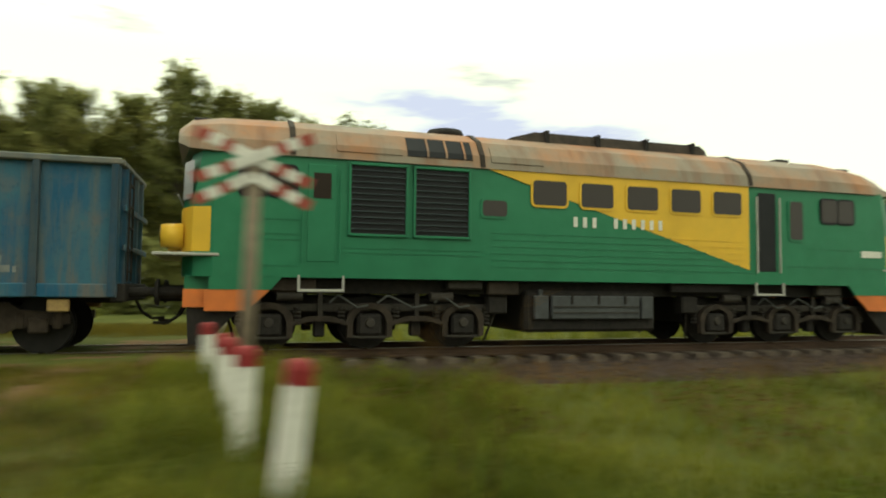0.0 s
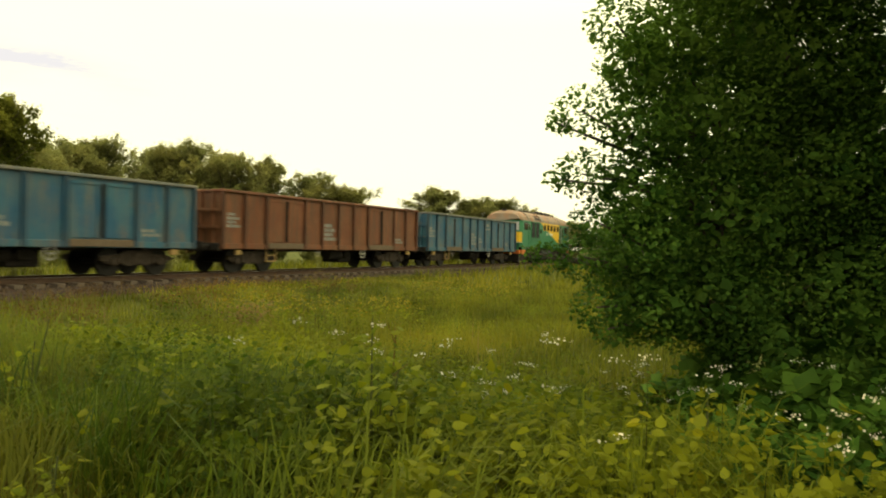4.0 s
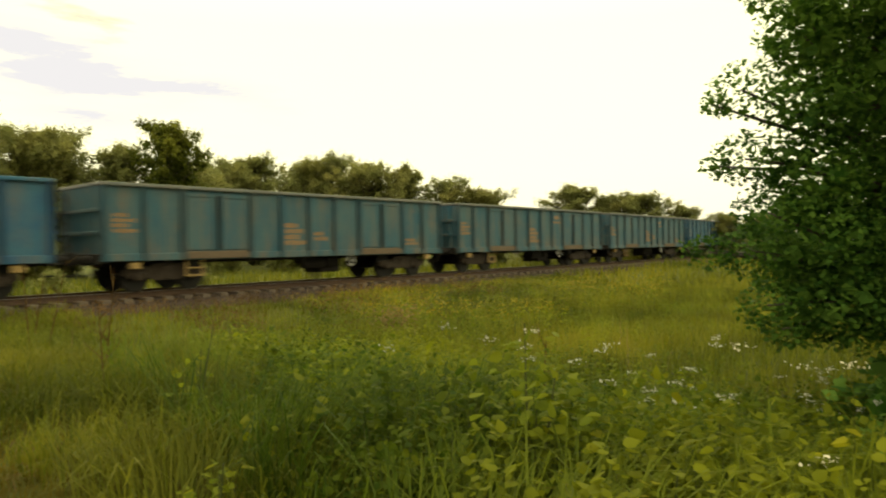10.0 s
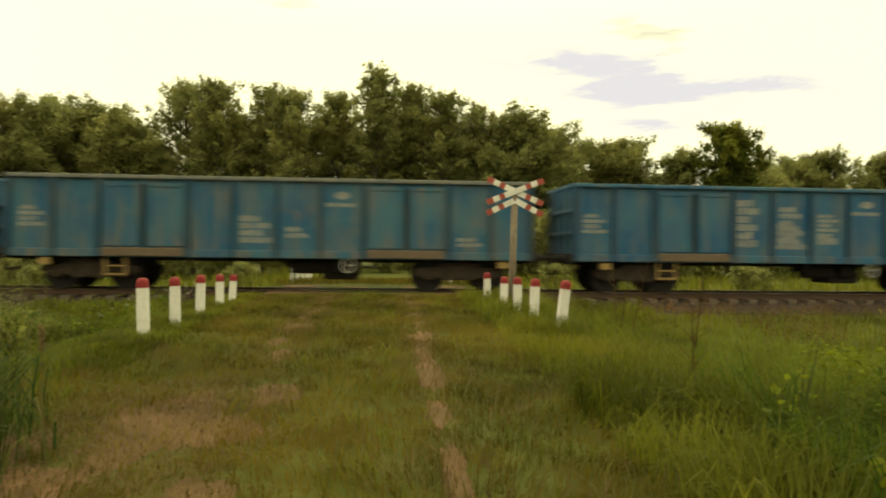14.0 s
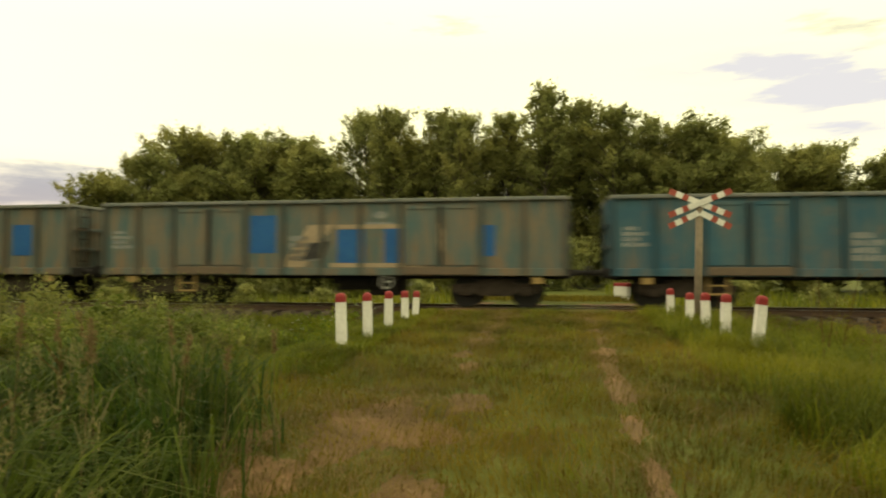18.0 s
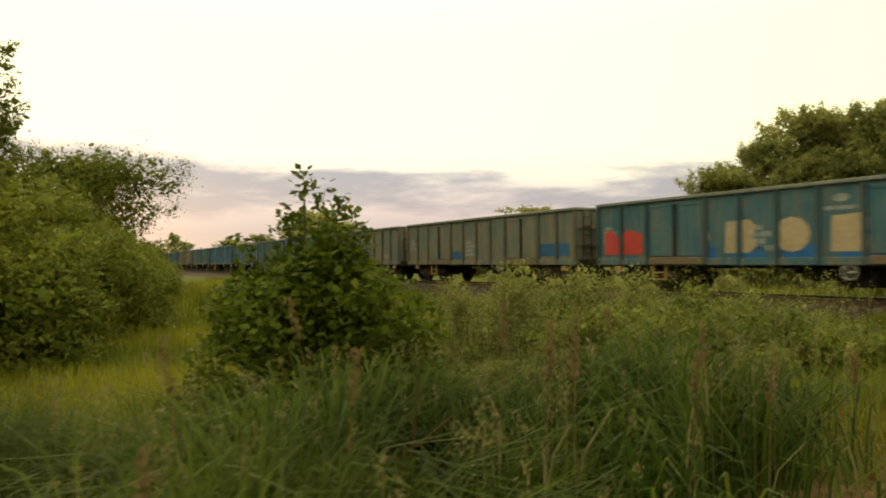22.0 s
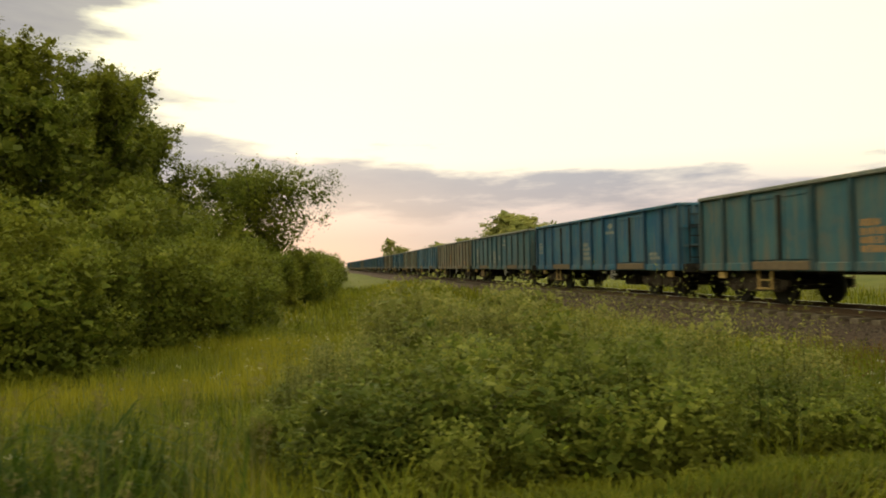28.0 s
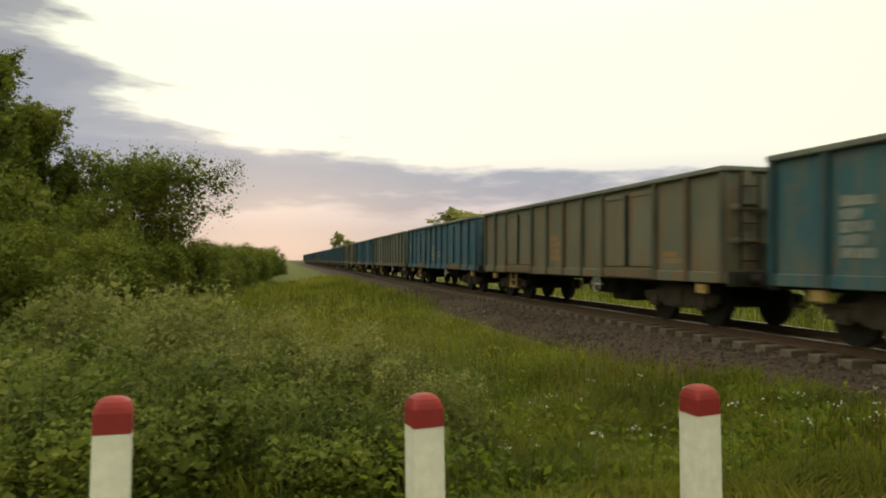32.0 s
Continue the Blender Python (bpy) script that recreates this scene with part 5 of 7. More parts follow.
    p = on_ground(rng, 9000, -4.2, 2.9, 3.0, 15.0)
    v, f = blades(rng, p, 0.22, 0.010, 0.7)
    ob = new("far_lane_grass", mesh_np("far_lane_grass", v, f, "lane_grass"))
    tagged(ob, "short grass on the lane beyond the rails", "grass", kind="stuff")
    # tall grass left of the lane
    p = on_ground(rng, 30000, -6.8, -1.7, -20.8, -14.0, lambda a, b: b < -15.2 + rng.normal(0, 0.4) and a < -2.3 - 0.32 * max(b + 19, 0) + rng.normal(0, 0.28) and clumpy(a, b, 0.8, -0.3, 1.0))
    v, f = arched(rng, p, 0.70, 0.0075, 0.75)
    ob = new("tall_grass", mesh_np("tall_grass", v, f, "grass_tall"))
    tagged(ob, "waist-high seeding grass beside the lane", "grass", kind="stuff")
    p = on_ground(rng, 420, -6.0, -1.9, -20.4, -14.2, lambda a, b: a < -2.0 - 0.3 * max(b + 19, 0))
    tall = rng.uniform(0.6, 1.05, len(p))
    head = np.repeat(p, 22, 0) + np.stack([rng.normal(0, 0.012, len(p) * 22), rng.normal(0, 0.012, len(p) * 22), np.repeat(tall, 22) - np.abs(rng.normal(0, 0.07, len(p) * 22))], -1)
    v, f = merge([blades(rng, p, tall, 0.0025, 0.0), leaves(rng, head, 0.026, 0.3, -0.9, 0.3)])
    ob = new("dry_stalks", mesh_np("dry_stalks", v, f, "seed"))
    tagged(ob, "dry straw-coloured grass stalks", "grass", kind="stuff")
    p = on_ground(rng, 260, 2.2, 13, -18, -4, lambda a, b: clumpy(a, b, 0.5, 0.1, 12))
    v, f = blades(rng, p, 0.75, 0.007, 0.3)
    ob = new("dry_stems", mesh_np("dry_stems", v, f, "straw"))
    tagged(ob, "dead brown stems among the meadow weeds", "grass", kind="stuff")
    # the mound of nettles in the left meadow
    a = rng.uniform(0, 6.28, 2100)
    r = np.sqrt(rng.uniform(0, 1, 2100))
    x, y = -9.6 + 4.2 * r * np.cos(a), -10.8 + 3.6 * r * np.sin(a)
    s = np.stack([x, y, np.array([ground_z(i, j) for i, j in zip(x, y)])], -1)
    bulk = np.array([0.75 + 0.9 * noise.noise(Vector((i * 0.7, j * 0.7, 2.0))) for i, j in zip(x, y)])
    s[:, 2] += 0.45 * (1 - r * r) * bulk
    weed_stand("nettle_tops", "wispy seeding tops above the nettles", 13, s[:1000], (1.2, 1.85), 26, 0.034, "nettle", spread=0.08)
    low = on_ground(rng, 1500, -13, -4.4, -14, -4.5, lambda i, j: clumpy(i, j, 0.5, 0.05, 15.0))
    weed_stand("left_weeds", "loose green weeds in the left meadow", 14, low, (0.3, 0.75), 14, 0.07, "weed")
    gold = on_ground(rng, 500, -40, -12, -9.5, -4.5, lambda i, j: clumpy(i, j, 0.3, 0.0, 16.0))
    blossom("far_goldenrod", "yellow blossom drifting along the left meadow", 15, gold, 0.55, 10, 0.11, 0.042, "bloom_y")
    wl_ = on_ground(rng, 60, -22, -5, -16.5, -11.5)
    blossom("meadow_umbels", "scattered white umbels in the left meadow", 16, wl_, 0.6, 10, 0.03, 0.016, "bloom_w")
    # withered growth at the foot of the ballast
    br = on_ground(rng, 1500, 3.6, 22, -8.5, -2.6, lambda i, j: j < track_y(i) - 2.7 and clumpy(i, j, 0.5, 0.35 - 0.55 * ramp01(-9, -4, j), 17.0))
    weed_stand("withered_weeds", "withered red-brown weeds at the foot of the ballast", 17, br, (0.2, 0.55), 14, 0.06, "brown_weed", stem="straw")
    br = on_ground(rng, 320, -13, -4.2, -5.6, -2.9)
    weed_stand("withered_weeds_left", "withered brown weeds beside the crossing", 18, br, (0.15, 0.4), 12, 0.05, "brown_weed", stem="straw")
    cl = np.array([(11.7 + 0.35 * math.cos(k), -9.4 + 0.35 * math.sin(k * 1.7), ground_z(11.7, -9.4)) for k in range(40)])
    weed_stand("dry_clump", "orange-brown clump of dry grass", 19, cl, (0.6, 0.9), 10, 0.10, "straw", stem="straw")
    # flattened straw on the worn patch of the lane
    p = on_ground(rng, 9000, -3.4, -0.8, -17.6, -13.2, lambda i, j: ((i + 2.05) / 1.0) ** 2 + ((j + 15.4) / 1.9) ** 2 < 1 + 0.5 * noise.noise(Vector((i * 2, j * 2, 0))))
    v, f = blades(rng, p + np.array([0, 0, 0.015]), np.full(len(p), 0.04), 0.003, 3.6)
    ob = new("flattened_straw", mesh_np("flattened_straw", v, f, "soil_straw"))
    tagged(ob, "flattened brown straw on the worn patch of lane", "straw", kind="stuff")
    # longer grass along the lane's right edge
    p = on_ground(rng, 34000, 1.5, 6.2, -20.5, -3.6, lambda i, j: clumpy(i, j, 0.9, -0.35, 3.0))
    v, f = arched(rng, p, 0.42 * (0.5 + 0.5 * short(p)), 0.0045, 0.8)
    ob = new("verge_grass", mesh_np("verge_grass", v, f, "grass"))
    tagged(ob, "long green grass along the lane verge", "grass", kind="stuff")



def brambles():
    """Bramble and nettle bushes in the left meadow, each a mound of its own."""
    rng = random.Random(71)
    dark = [make_bush("bramble_bush", "dark green bramble bush behind the guard posts", 1.25, 2.2, 15000, 0.040, "bramble", 140 + i, "bramble bushes", broad_leaves) for i in range(3)]
    pale = [make_bush("nettle_bush", "grey-green nettle bush gone to seed", 1.7, 2.5, 13000, 0.042, "nettle", 150 + i, "nettle bushes") for i in range(3)]
    for i, (x, y, s) in enumerate(((-6.0, -11.2, 1.1), (-6.2, -12.6, 1.3), (-6.6, -10.4, 1.2), (-7.4, -11.5, 1.45), (-7.4, -13.2, 1.1), (-8.4, -12.4, 1.4), (-7.8, -10.0, 1.2), (-5.7, -13.0, 0.9), (-8.8, -14.0, 0.8), (-6.0, -9.3, 0.85))):
        put(dark[i % 3], x, y, rng.uniform(0, 360), s)
    for i, (x, y, s) in enumerate(((-9.2, -10.8, 1.3), (-10.2, -11.8, 1.35), (-11.2, -10.6, 1.25), (-9.8, -9.4, 1.15), (-12.0, -12.0, 1.25), (-8.5, -8.9, 0.95), (-11.0, -8.6, 1.0), (-13.0, -10.8, 1.1), (-7.2, -8.5, 0.8), (-10.8, -13.4, 0.8), (-13.2, -13.0, 0.8))):
        put(pale[i % 3], x, y, rng.uniform(0, 360), s)
    for o in [*dark, *pale]:
        clear_away(o)


meadow()
brambles()


def vine(x, y, top, width, n, leaf, seed, label):
    """A climbing weed on a leaning stalk."""
    rng = np.random.default_rng(seed)
    g = ground_z(x, y)
    h = top - g
    ob = thing("climbing_weed", label, "weed", "climbing weeds", m=pose(x, y, g))
    bm = bmesh.new()
    for k in range(3):
        rod(bm, (0.05 * k - 0.05, 0.03 * k, -0.05), (rng.normal(0, width * 0.4), rng.normal(0, width * 0.4), h * (1 - 0.2 * k)), 0.012, 0.004, 5)
    part("stalk", bm, "stem", ob)
    t = 1 - rng.uniform(0.0, 0.95, n) ** 0.6
    p = np.stack([rng.normal(0, 1, n) * width * (1.25 - t), rng.normal(0, 1, n) * width * (1.25 - t), t * h], -1)
    v, f = broad_leaves(rng, p, leaf * (1.15 - 0.6 * t), 0.85, 0.5, 0.1)
    part_of("foliage", mesh_np("foliage", v, f, "vine"), None, ob)
    k = max(n // 3, 5)
    v, f = broad_leaves(rng, p[:k] + rng.normal(0, 0.02, (k, 3)), leaf * 0.8, 0.8, 0.5, 0.1)
    part_of("yellow_leaves", mesh_np("yellow_leaves", v, f, "weed_yellow"), None, ob, "yellowing leaves")
    return ob


vine(2.9, -19.46, 0.78, 0.22, 300, 0.10, 1, "leafy green vine with yellowing leaves climbing a stalk")
vine(2.55, -20.3, 0.30, 0.24, 210, 0.095, 2, "low leafy vine among the weeds")
vine(2.85, -16.2, 0.56, 0.10, 46, 0.10, 3, "thin stalk with a few large yellow-green leaves")
vine(3.6, -17.6, 0.35, 0.2, 160, 0.07, 4, "low leafy vine among the weeds")
vine(2.1, -20.6, 0.12, 0.2, 130, 0.10, 6, "low leafy vine with large yellowing leaves")
vine(4.4, -20.9, 0.28, 0.16, 70, 0.12, 7, "leaning vine with large yellow-green leaves")
vine(1.9, -18.2, 0.10, 0.14, 60, 0.08, 5, "thin stalk with yellow-green leaves at the verge")


def dead_stalk(x, y, h, seed):
    rng = random.Random(seed)
    ob = thing("dead_stalk", "dead red-brown stalk with bare side twigs", "weed", "dead stalks", m=pose(x, y, ground_z(x, y), rng.uniform(-9, 9), rng.uniform(-9, 9), rng.uniform(0, 360)))
    bm = bmesh.new()
    rod(bm, (0, 0, -0.05), (0, 0, h), 0.010, 0.004, 5)
    for i in range(7):
        z = h * rng.uniform(0.35, 0.95)
        a = rng.uniform(0, 6.28)
        q = rng.uniform(0.08, 0.22)
        rod(bm, (0, 0, z), (q * math.cos(a), q * math.sin(a), z + q), 0.005, 0.002, 4)
    part("stalk", bm, "brown_weed", ob)


for i, (x, y, h) in enumerate(((3.35, -10.6, 1.3), (3.5, -10.2, 1.1), (3.9, -9.6, 1.5), (2.6, -15.0, 1.0), (2.9, -14.2, 1.2), (4.2, -18.6, 1.1), (-3.6, -17.2, 1.0), (-3.1, -18.6, 1.1))):
    dead_stalk(x, y, h, i)


def seed_stalk(x, y, h, seed):
    """One tall dry grass stalk with a brown seed head."""
    rng = np.random.default_rng(seed)
    ob = thing("grass_stalk", "tall dry grass stalk with a tan seed head", "grass", "dry grass stalks", m=pose(x, y, ground_z(x, y), rng.uniform(-7, 7), rng.uniform(-7, 7), rng.uniform(0, 360)))
    bm = bmesh.new()
    bow = rng.uniform(0.02, 0.10)
    pts = [(bow * (q ** 2), 0, h * q) for q in (0, 0.25, 0.5, 0.75, 1.0)]
    for k, (a, b) in enumerate(zip(pts, pts[1:])):
        rod(bm, a, b, 0.0042 - 0.0006 * k, 0.0038 - 0.0006 * k, 5)
    part("stem", bm, "straw", ob)
    t = rng.uniform(0.84, 1.02, 90)
    p = np.stack([bow * t ** 2 + rng.normal(0, 0.009, 90), rng.normal(0, 0.009, 90), h * t], -1)
    v, f = leaves(rng, p, 0.03, 0.35, -0.8, 0.3)
    part_of("seed_head", mesh_np("seed_head", v, f, "straw"), None, ob, "tan seed head")
    p = np.stack([rng.normal(0, 0.004, 4), rng.normal(0, 0.004, 4), h * rng.uniform(0.1, 0.55, 4)], -1)
    v, f = arched(rng, p, 0.32, 0.005, 0.9)
    part_of("blade", mesh_np("blade", v, f, "seed"), None, ob)


for i, (x, y, h) in enumerate(((-2.75, -18.15, 1.22), (-2.95, -17.75, 1.12), (-2.7, -17.35, 1.05), (-3.4, -17.9, 1.25), (-3.7, -17.1, 1.15), (-3.1, -16.7, 1.05), (-2.9, -18.9, 1.15), (-3.3, -19.3, 1.2),
                               (-2.5, -16.3, 0.95), (-2.6, -16.9, 0.9), (-4.2, -18.4, 1.25), (-4.0, -16.4, 1.1), (-2.55, -19.6, 1.0), (-3.0, -20.1, 1.1))):
    seed_stalk(x, y, h, 300 + i)


# ---- the crossing's posts and sign ----
def guard_posts():
    bm = bmesh.new()
    w = 0.072
    loft(bm, [[(-a, -a, z), (a, -a, z), (a, a, z), (-a, a, z)] for a, z in ((w * 1.04, -1.15), (w, -0.145))])
    shaft = bpy.data.meshes.new("shaft")
    bm.to_mesh(shaft)
    bm.free()
    bm = bmesh.new()
    def square(a, r, z):
        """A square with round corners."""
        return [(cx * (a - r) + r * math.cos(t), cy * (a - r) + r * math.sin(t), z) for cx, cy, q in ((1, 1, 0), (-1, 1, 1), (-1, -1, 2), (1, -1, 3)) for t in (math.pi / 2 * (q + i / 3) for i in range(4))]
    loft(bm, [square(a, r, z) for a, r, z in ((w + 0.003, 0.012, -0.145), (w + 0.003, 0.016, -0.062), (w * 0.97, 0.024, -0.038), (w * 0.85, 0.03, -0.018), (w * 0.6, 0.03, -0.005), (w * 0.3, 0.015, 0.0))])
    cap = bpy.data.meshes.new("cap")
    bm.to_mesh(cap)
    bm.free()
    # x, y, top, lean across and along
    rows = [(-3.79, -10.75, 0.76, 2, -1), (-3.73, -9.42, 0.72, 1, 1), (-3.70, -7.94, 0.70, -1, 2), (-3.69, -6.55, 0.66, 1, 0), (-3.71, -5.16, 0.61, -3, 1),
            (2.76, -9.72, 0.73, -6, 1), (2.49, -8.54, 0.71, -2, 0), (2.37, -7.38, 0.69, 1, 1), (2.31, -6.15, 0.65, 0, -1), (2.11, -4.89, 0.70, 1, 0)]
    for x, y, z, a, b in rows:
        ob = thing("guard_post", "white concrete guard post with a dull red top beside the lane", "post", "guard posts at the crossing", m=pose(x, y, z, b, -a, 4))
        part_of("shaft", shaft, "white", ob)
        part_of("cap", cap, "cap", ob, "dull red painted top")
    # the row beyond the track, low in the verge
    for x0 in (-3.7, 2.1):
        for i in range(5):
            ob = thing("guard_post", "white concrete guard post with a red top beyond the track", "post", "guard posts beyond the track", m=pose(x0, 4.4 + 1.4 * i, 0.64 - 0.03 * i, 0, 2 - i, 3))
            part_of("shaft", shaft, "white", ob)
            part_of("cap", cap, "cap", ob, "dull red painted top")


guard_posts()


def crossbuck():
    ob = thing("level_crossing_sign", "red-tipped white double crossbuck on a grey concrete pole", "sign", m=pose(2.58, -5.88, 2.54, 0, 1.2, -6))
    bm = bmesh.new()
    rod(bm, (0, 0.05, -2.9), (0, 0.05, 0.05), 0.085, 0.075, 10)
    part("pole", bm, "pole", ob, smooth=True)
    arm = 0.262
    def board(name, x0, z0, x1, z1, y):
        d = Vector((x1 - x0, 0, z1 - z0))
        a = math.atan2(d.z, d.x)
        t = Matrix.Translation(((x0 + x1) / 2, y, (z0 + z1) / 2)) @ Matrix.Rotation(-a, 4, "Y")
        L = d.length / 2
        b = part(name, bx(-L, L, -0.009, 0.009, -0.062, 0.062, 0.003, t), "white", ob)
        return b, t, L
    def red(parent, t, u0, u1):
        part("red_band", bx(u0, u1, -0.0125, 0.0125, -0.0625, 0.0625, 0, t), "signred", parent, "faded red band")
    for sgn in (1, -1):
        b, t, L = board("blade", -0.62, -sgn * arm, 0.62, sgn * arm, -0.035 - 0.022 * (sgn > 0))
        for u in (-1, 1):
            red(b, t, *sorted((u * L, u * (L - 0.15))))
            red(b, t, *sorted((u * (L - 0.30), u * (L - 0.42))))
    for sgn in (1, -1):
        b, t, L = board("lower_blade", sgn * 0.02, -0.205, sgn * 0.62, -0.505, -0.036)
        red(b, t, L - 0.15, L)
        red(b, t, L - 0.42, L - 0.30)


crossbuck()


# ---- rolling stock ----
def disc(bm, x, y, z, r, w, seg=16):
    rod(bm, (x, y - w / 2, z), (x, y + w / 2, z), r, r, seg)


SHARED = {}


def shared(name, build):
    if name not in SHARED:
        bm = build()
        me = bpy.data.meshes.new(name)
        bm.to_mesh(me)
        bm.free()
        SHARED[name] = me
    return SHARED[name]


def wheelset(r=0.46):
    bm = bmesh.new()
    for s in (-1, 1):
        disc(bm, 0, s * 0.755, r, r, 0.13, 20)
        disc(bm, 0, s * 0.69, r, r + 0.028, 0.03, 20)
    rod(bm, (0, -0.75, r), (0, 0.75, r), 0.08, 0.08, 8)
    return bm


def side_frame():
    bm = bmesh.new()
    prism(bm, [(-1.35, 0.50), (-1.35, 0.66), (-0.62, 0.72), (-0.45, 0.84), (0.45, 0.84), (0.62, 0.72), (1.35, 0.66), (1.35, 0.50), (0.62, 0.44), (0.4, 0.34), (-0.4, 0.34), (-0.62, 0.44)], -0.06, 0.06)
    for x in (-0.9, 0.9):
        box(bm, x - 0.15, x + 0.15, -0.13, 0.10, 0.34, 0.60, 0.03)
        for o in (-0.27, 0.27):
            rod(bm, (x + o, -0.03, 0.42), (x + o, -0.03, 0.68), 0.075, 0.075, 8)
    box(bm, -0.2, 0.2, -0.10, 0.08, 0.36, 0.80, 0.03)
    return bm


def bogie_into(ob, x):
    b = part_of("bogie", shared("bogie_bolster", lambda: box(bx(-0.22, 0.22, -0.95, 0.95, 0.50, 0.86, 0.04), -0.9, 0.9, -0.18, 0.18, 0.52, 0.66, 0.03)), "under", ob, m=pose(x, 0, 0))
    for s in (-1, 1):
        part_of("side_frame", shared("side_frame", side_frame), "bogie", b, m=pose(0, s * 1.0, 0, 0, 0, 0 if s < 0 else 180))
    for u in (-0.9, 0.9):
        part_of("wheelset", shared("wheelset", wheelset), "steel", b, m=pose(u, 0, 0))


WL, WW, WT, WB = 14.57, 1.42, 3.20, 0.93   # length, half width, top and foot of the wagon's side
BAY = WL / 12


def wagon_body(paint_name):
    """Meshes of one paint: shell, ribs, rim, door leaves and end."""
    key = "wagon_" + paint_name
    if key in SHARED:
        return SHARED[key]
    out = {}
    def keep(name, bm, mat):
        me = bpy.data.meshes.new(name)
        bm.to_mesh(me)
        bm.free()
        me.materials.append(M[mat])
        out[name] = me
    h = WL / 2
    keep("side_sheet", bx(-h, h, -WW + 0.04, -WW + 0.08, WB + 0.22, WT - 0.06), paint_name)
    keep("floor_sheet", bx(-h, h, -WW + 0.09, WW - 0.09, 1.12, 1.18), paint_name)
    # pressed end wall with upright ribs, one folded sheet
    e = [(-WW + 0.05, 0.0)]
    for y in (-0.95, -0.32, 0.32, 0.95):
        e += [(y - 0.09, 0.0), (y - 0.06, 0.085), (y + 0.06, 0.085), (y + 0.09, 0.0)]
    e += [(WW - 0.05, 0.0)]
    e = e + [(y, d - 0.04) for y, d in e[::-1]]
    bm = bmesh.new()
    loft(bm, [[(d, y, z) for y, d in e] for z in (WB + 0.1, WT - 0.06)])
    keep("end_wall", bm, paint_name)
    keep("end_bar", bx(0.08, 0.13, -WW + 0.1, WW - 0.1, -0.05, 0.05, 0.012), paint_name)
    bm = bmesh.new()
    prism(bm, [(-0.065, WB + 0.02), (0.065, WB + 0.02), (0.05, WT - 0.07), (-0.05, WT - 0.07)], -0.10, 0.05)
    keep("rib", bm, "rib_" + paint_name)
    bm = bmesh.new()
    for s in (-1, 1):
        box(bm, -h - 0.03, h + 0.03, s * WW - 0.07, s * WW + 0.07, WT - 0.11, WT, 0.02)
    for s in (-1, 1):
        box(bm, s * h - 0.06, s * h + 0.06, -WW + 0.07, WW - 0.07, WT - 0.105, WT - 0.005, 0.02)
    # rims of these four paints get the tan with sky light in it
    keep("top_rim", bm, "rim" if paint_name in ("teal", "grey", "dusty", "blue") else paint_name)
    bm = bmesh.new()
    box(bm, -BAY / 2 + 0.10, BAY / 2 - 0.10, -0.02, 0.02, WB + 0.30, WT - 0.22, 0.008)
    for x in (-BAY / 2 + 0.16, BAY / 2 - 0.16):
        box(bm, x - 0.035, x + 0.035, -0.045, 0.0, WB + 0.30, WT - 0.22, 0.008)
    box(bm, -BAY / 2 + 0.10, BAY / 2 - 0.10, -0.045, 0.0, WT - 0.32, WT - 0.22, 0.008)
    keep("door_leaf", bm, paint_name)
    bm = bmesh.new()
    box(bm, -BAY + 0.12, BAY - 0.12, -0.035, 0.0, WB + 0.03, WB + 0.26, 0.01)
    keep("door_flap", bm, "sill")
    bm = bmesh.new()
    for s in (-1, 1):
        box(bm, -h, h, s * WW - 0.05 - 0.03 * s, s * WW + 0.05 - 0.03 * s, WB, WB + 0.22, 0.015)
    keep("sill", bm, paint_name)
    SHARED[key] = out
    return out


def underframe():
    bm = bmesh.new()
    h = WL / 2
    box(bm, -h + 0.1, h - 0.1, -0.35, -0.2, 0.82, 1.1)
    box(bm, -h + 0.1, h - 0.1, 0.2, 0.35, 0.82, 1.1)
    for s in (-1, 1):
        box(bm, s * h - 0.12, s * h + 0.12, -1.35, 1.35, 0.86, 1.16, 0.02)
    for x in (-5.3, -2.4, 0.0, 2.4, 5.3):
        box(bm, x - 0.08, x + 0.08, -1.3, 1.3, 0.86, 1.1)
    return bm


def buffer():
    bm = bmesh.new()
    rod(bm, (0, 0, 0), (0.34, 0, 0), 0.10, 0.08, 12)
    rod(bm, (0.34, 0, 0), (0.47, 0, 0), 0.06, 0.06, 10)
    rod(bm, (0.47, 0, 0), (0.515, 0, 0), 0.21, 0.20, 16)
    return bm


def step_frame():
    bm = bmesh.new()
    for x in (-0.30, 0.24):
        box(bm, x, x + 0.06, -0.03, 0.03, 0.42, 0.95)
    box(bm, -0.30, 0.30, -0.05, 0.05, 0.42, 0.47)
    box(bm, -0.30, 0.30, -0.03, 0.03, 0.66, 0.70)
    return bm


def hand_wheel():
    bm = bmesh.new()
    n, r = 16, 0.2
    pts = [(r * math.cos(i * 2 * math.pi / n), 0, r * math.sin(i * 2 * math.pi / n)) for i in range(n)]
    for a, b in zip(pts, pts[1:] + pts[:1]):
        rod(bm, a, b, 0.018, 0.018, 5)
    for i in (0, 5, 11):
        rod(bm, (0, 0, 0), pts[i], 0.014, 0.014, 5)
    rod(bm, (0, -0.03, 0), (0, 0.2, 0), 0.03, 0.03, 6)
    return bm


def tank():
    bm = bmesh.new()
    rod(bm, (-0.5, 0, 0), (0.5, 0, 0), 0.2, 0.2, 14)
    box(bm, -0.65, -0.55, -0.3, 0.3, 0.0, 0.22)
    box(bm, 0.62, 1.1, -0.2, 0.2, -0.15, 0.2, 0.03)
    return bm


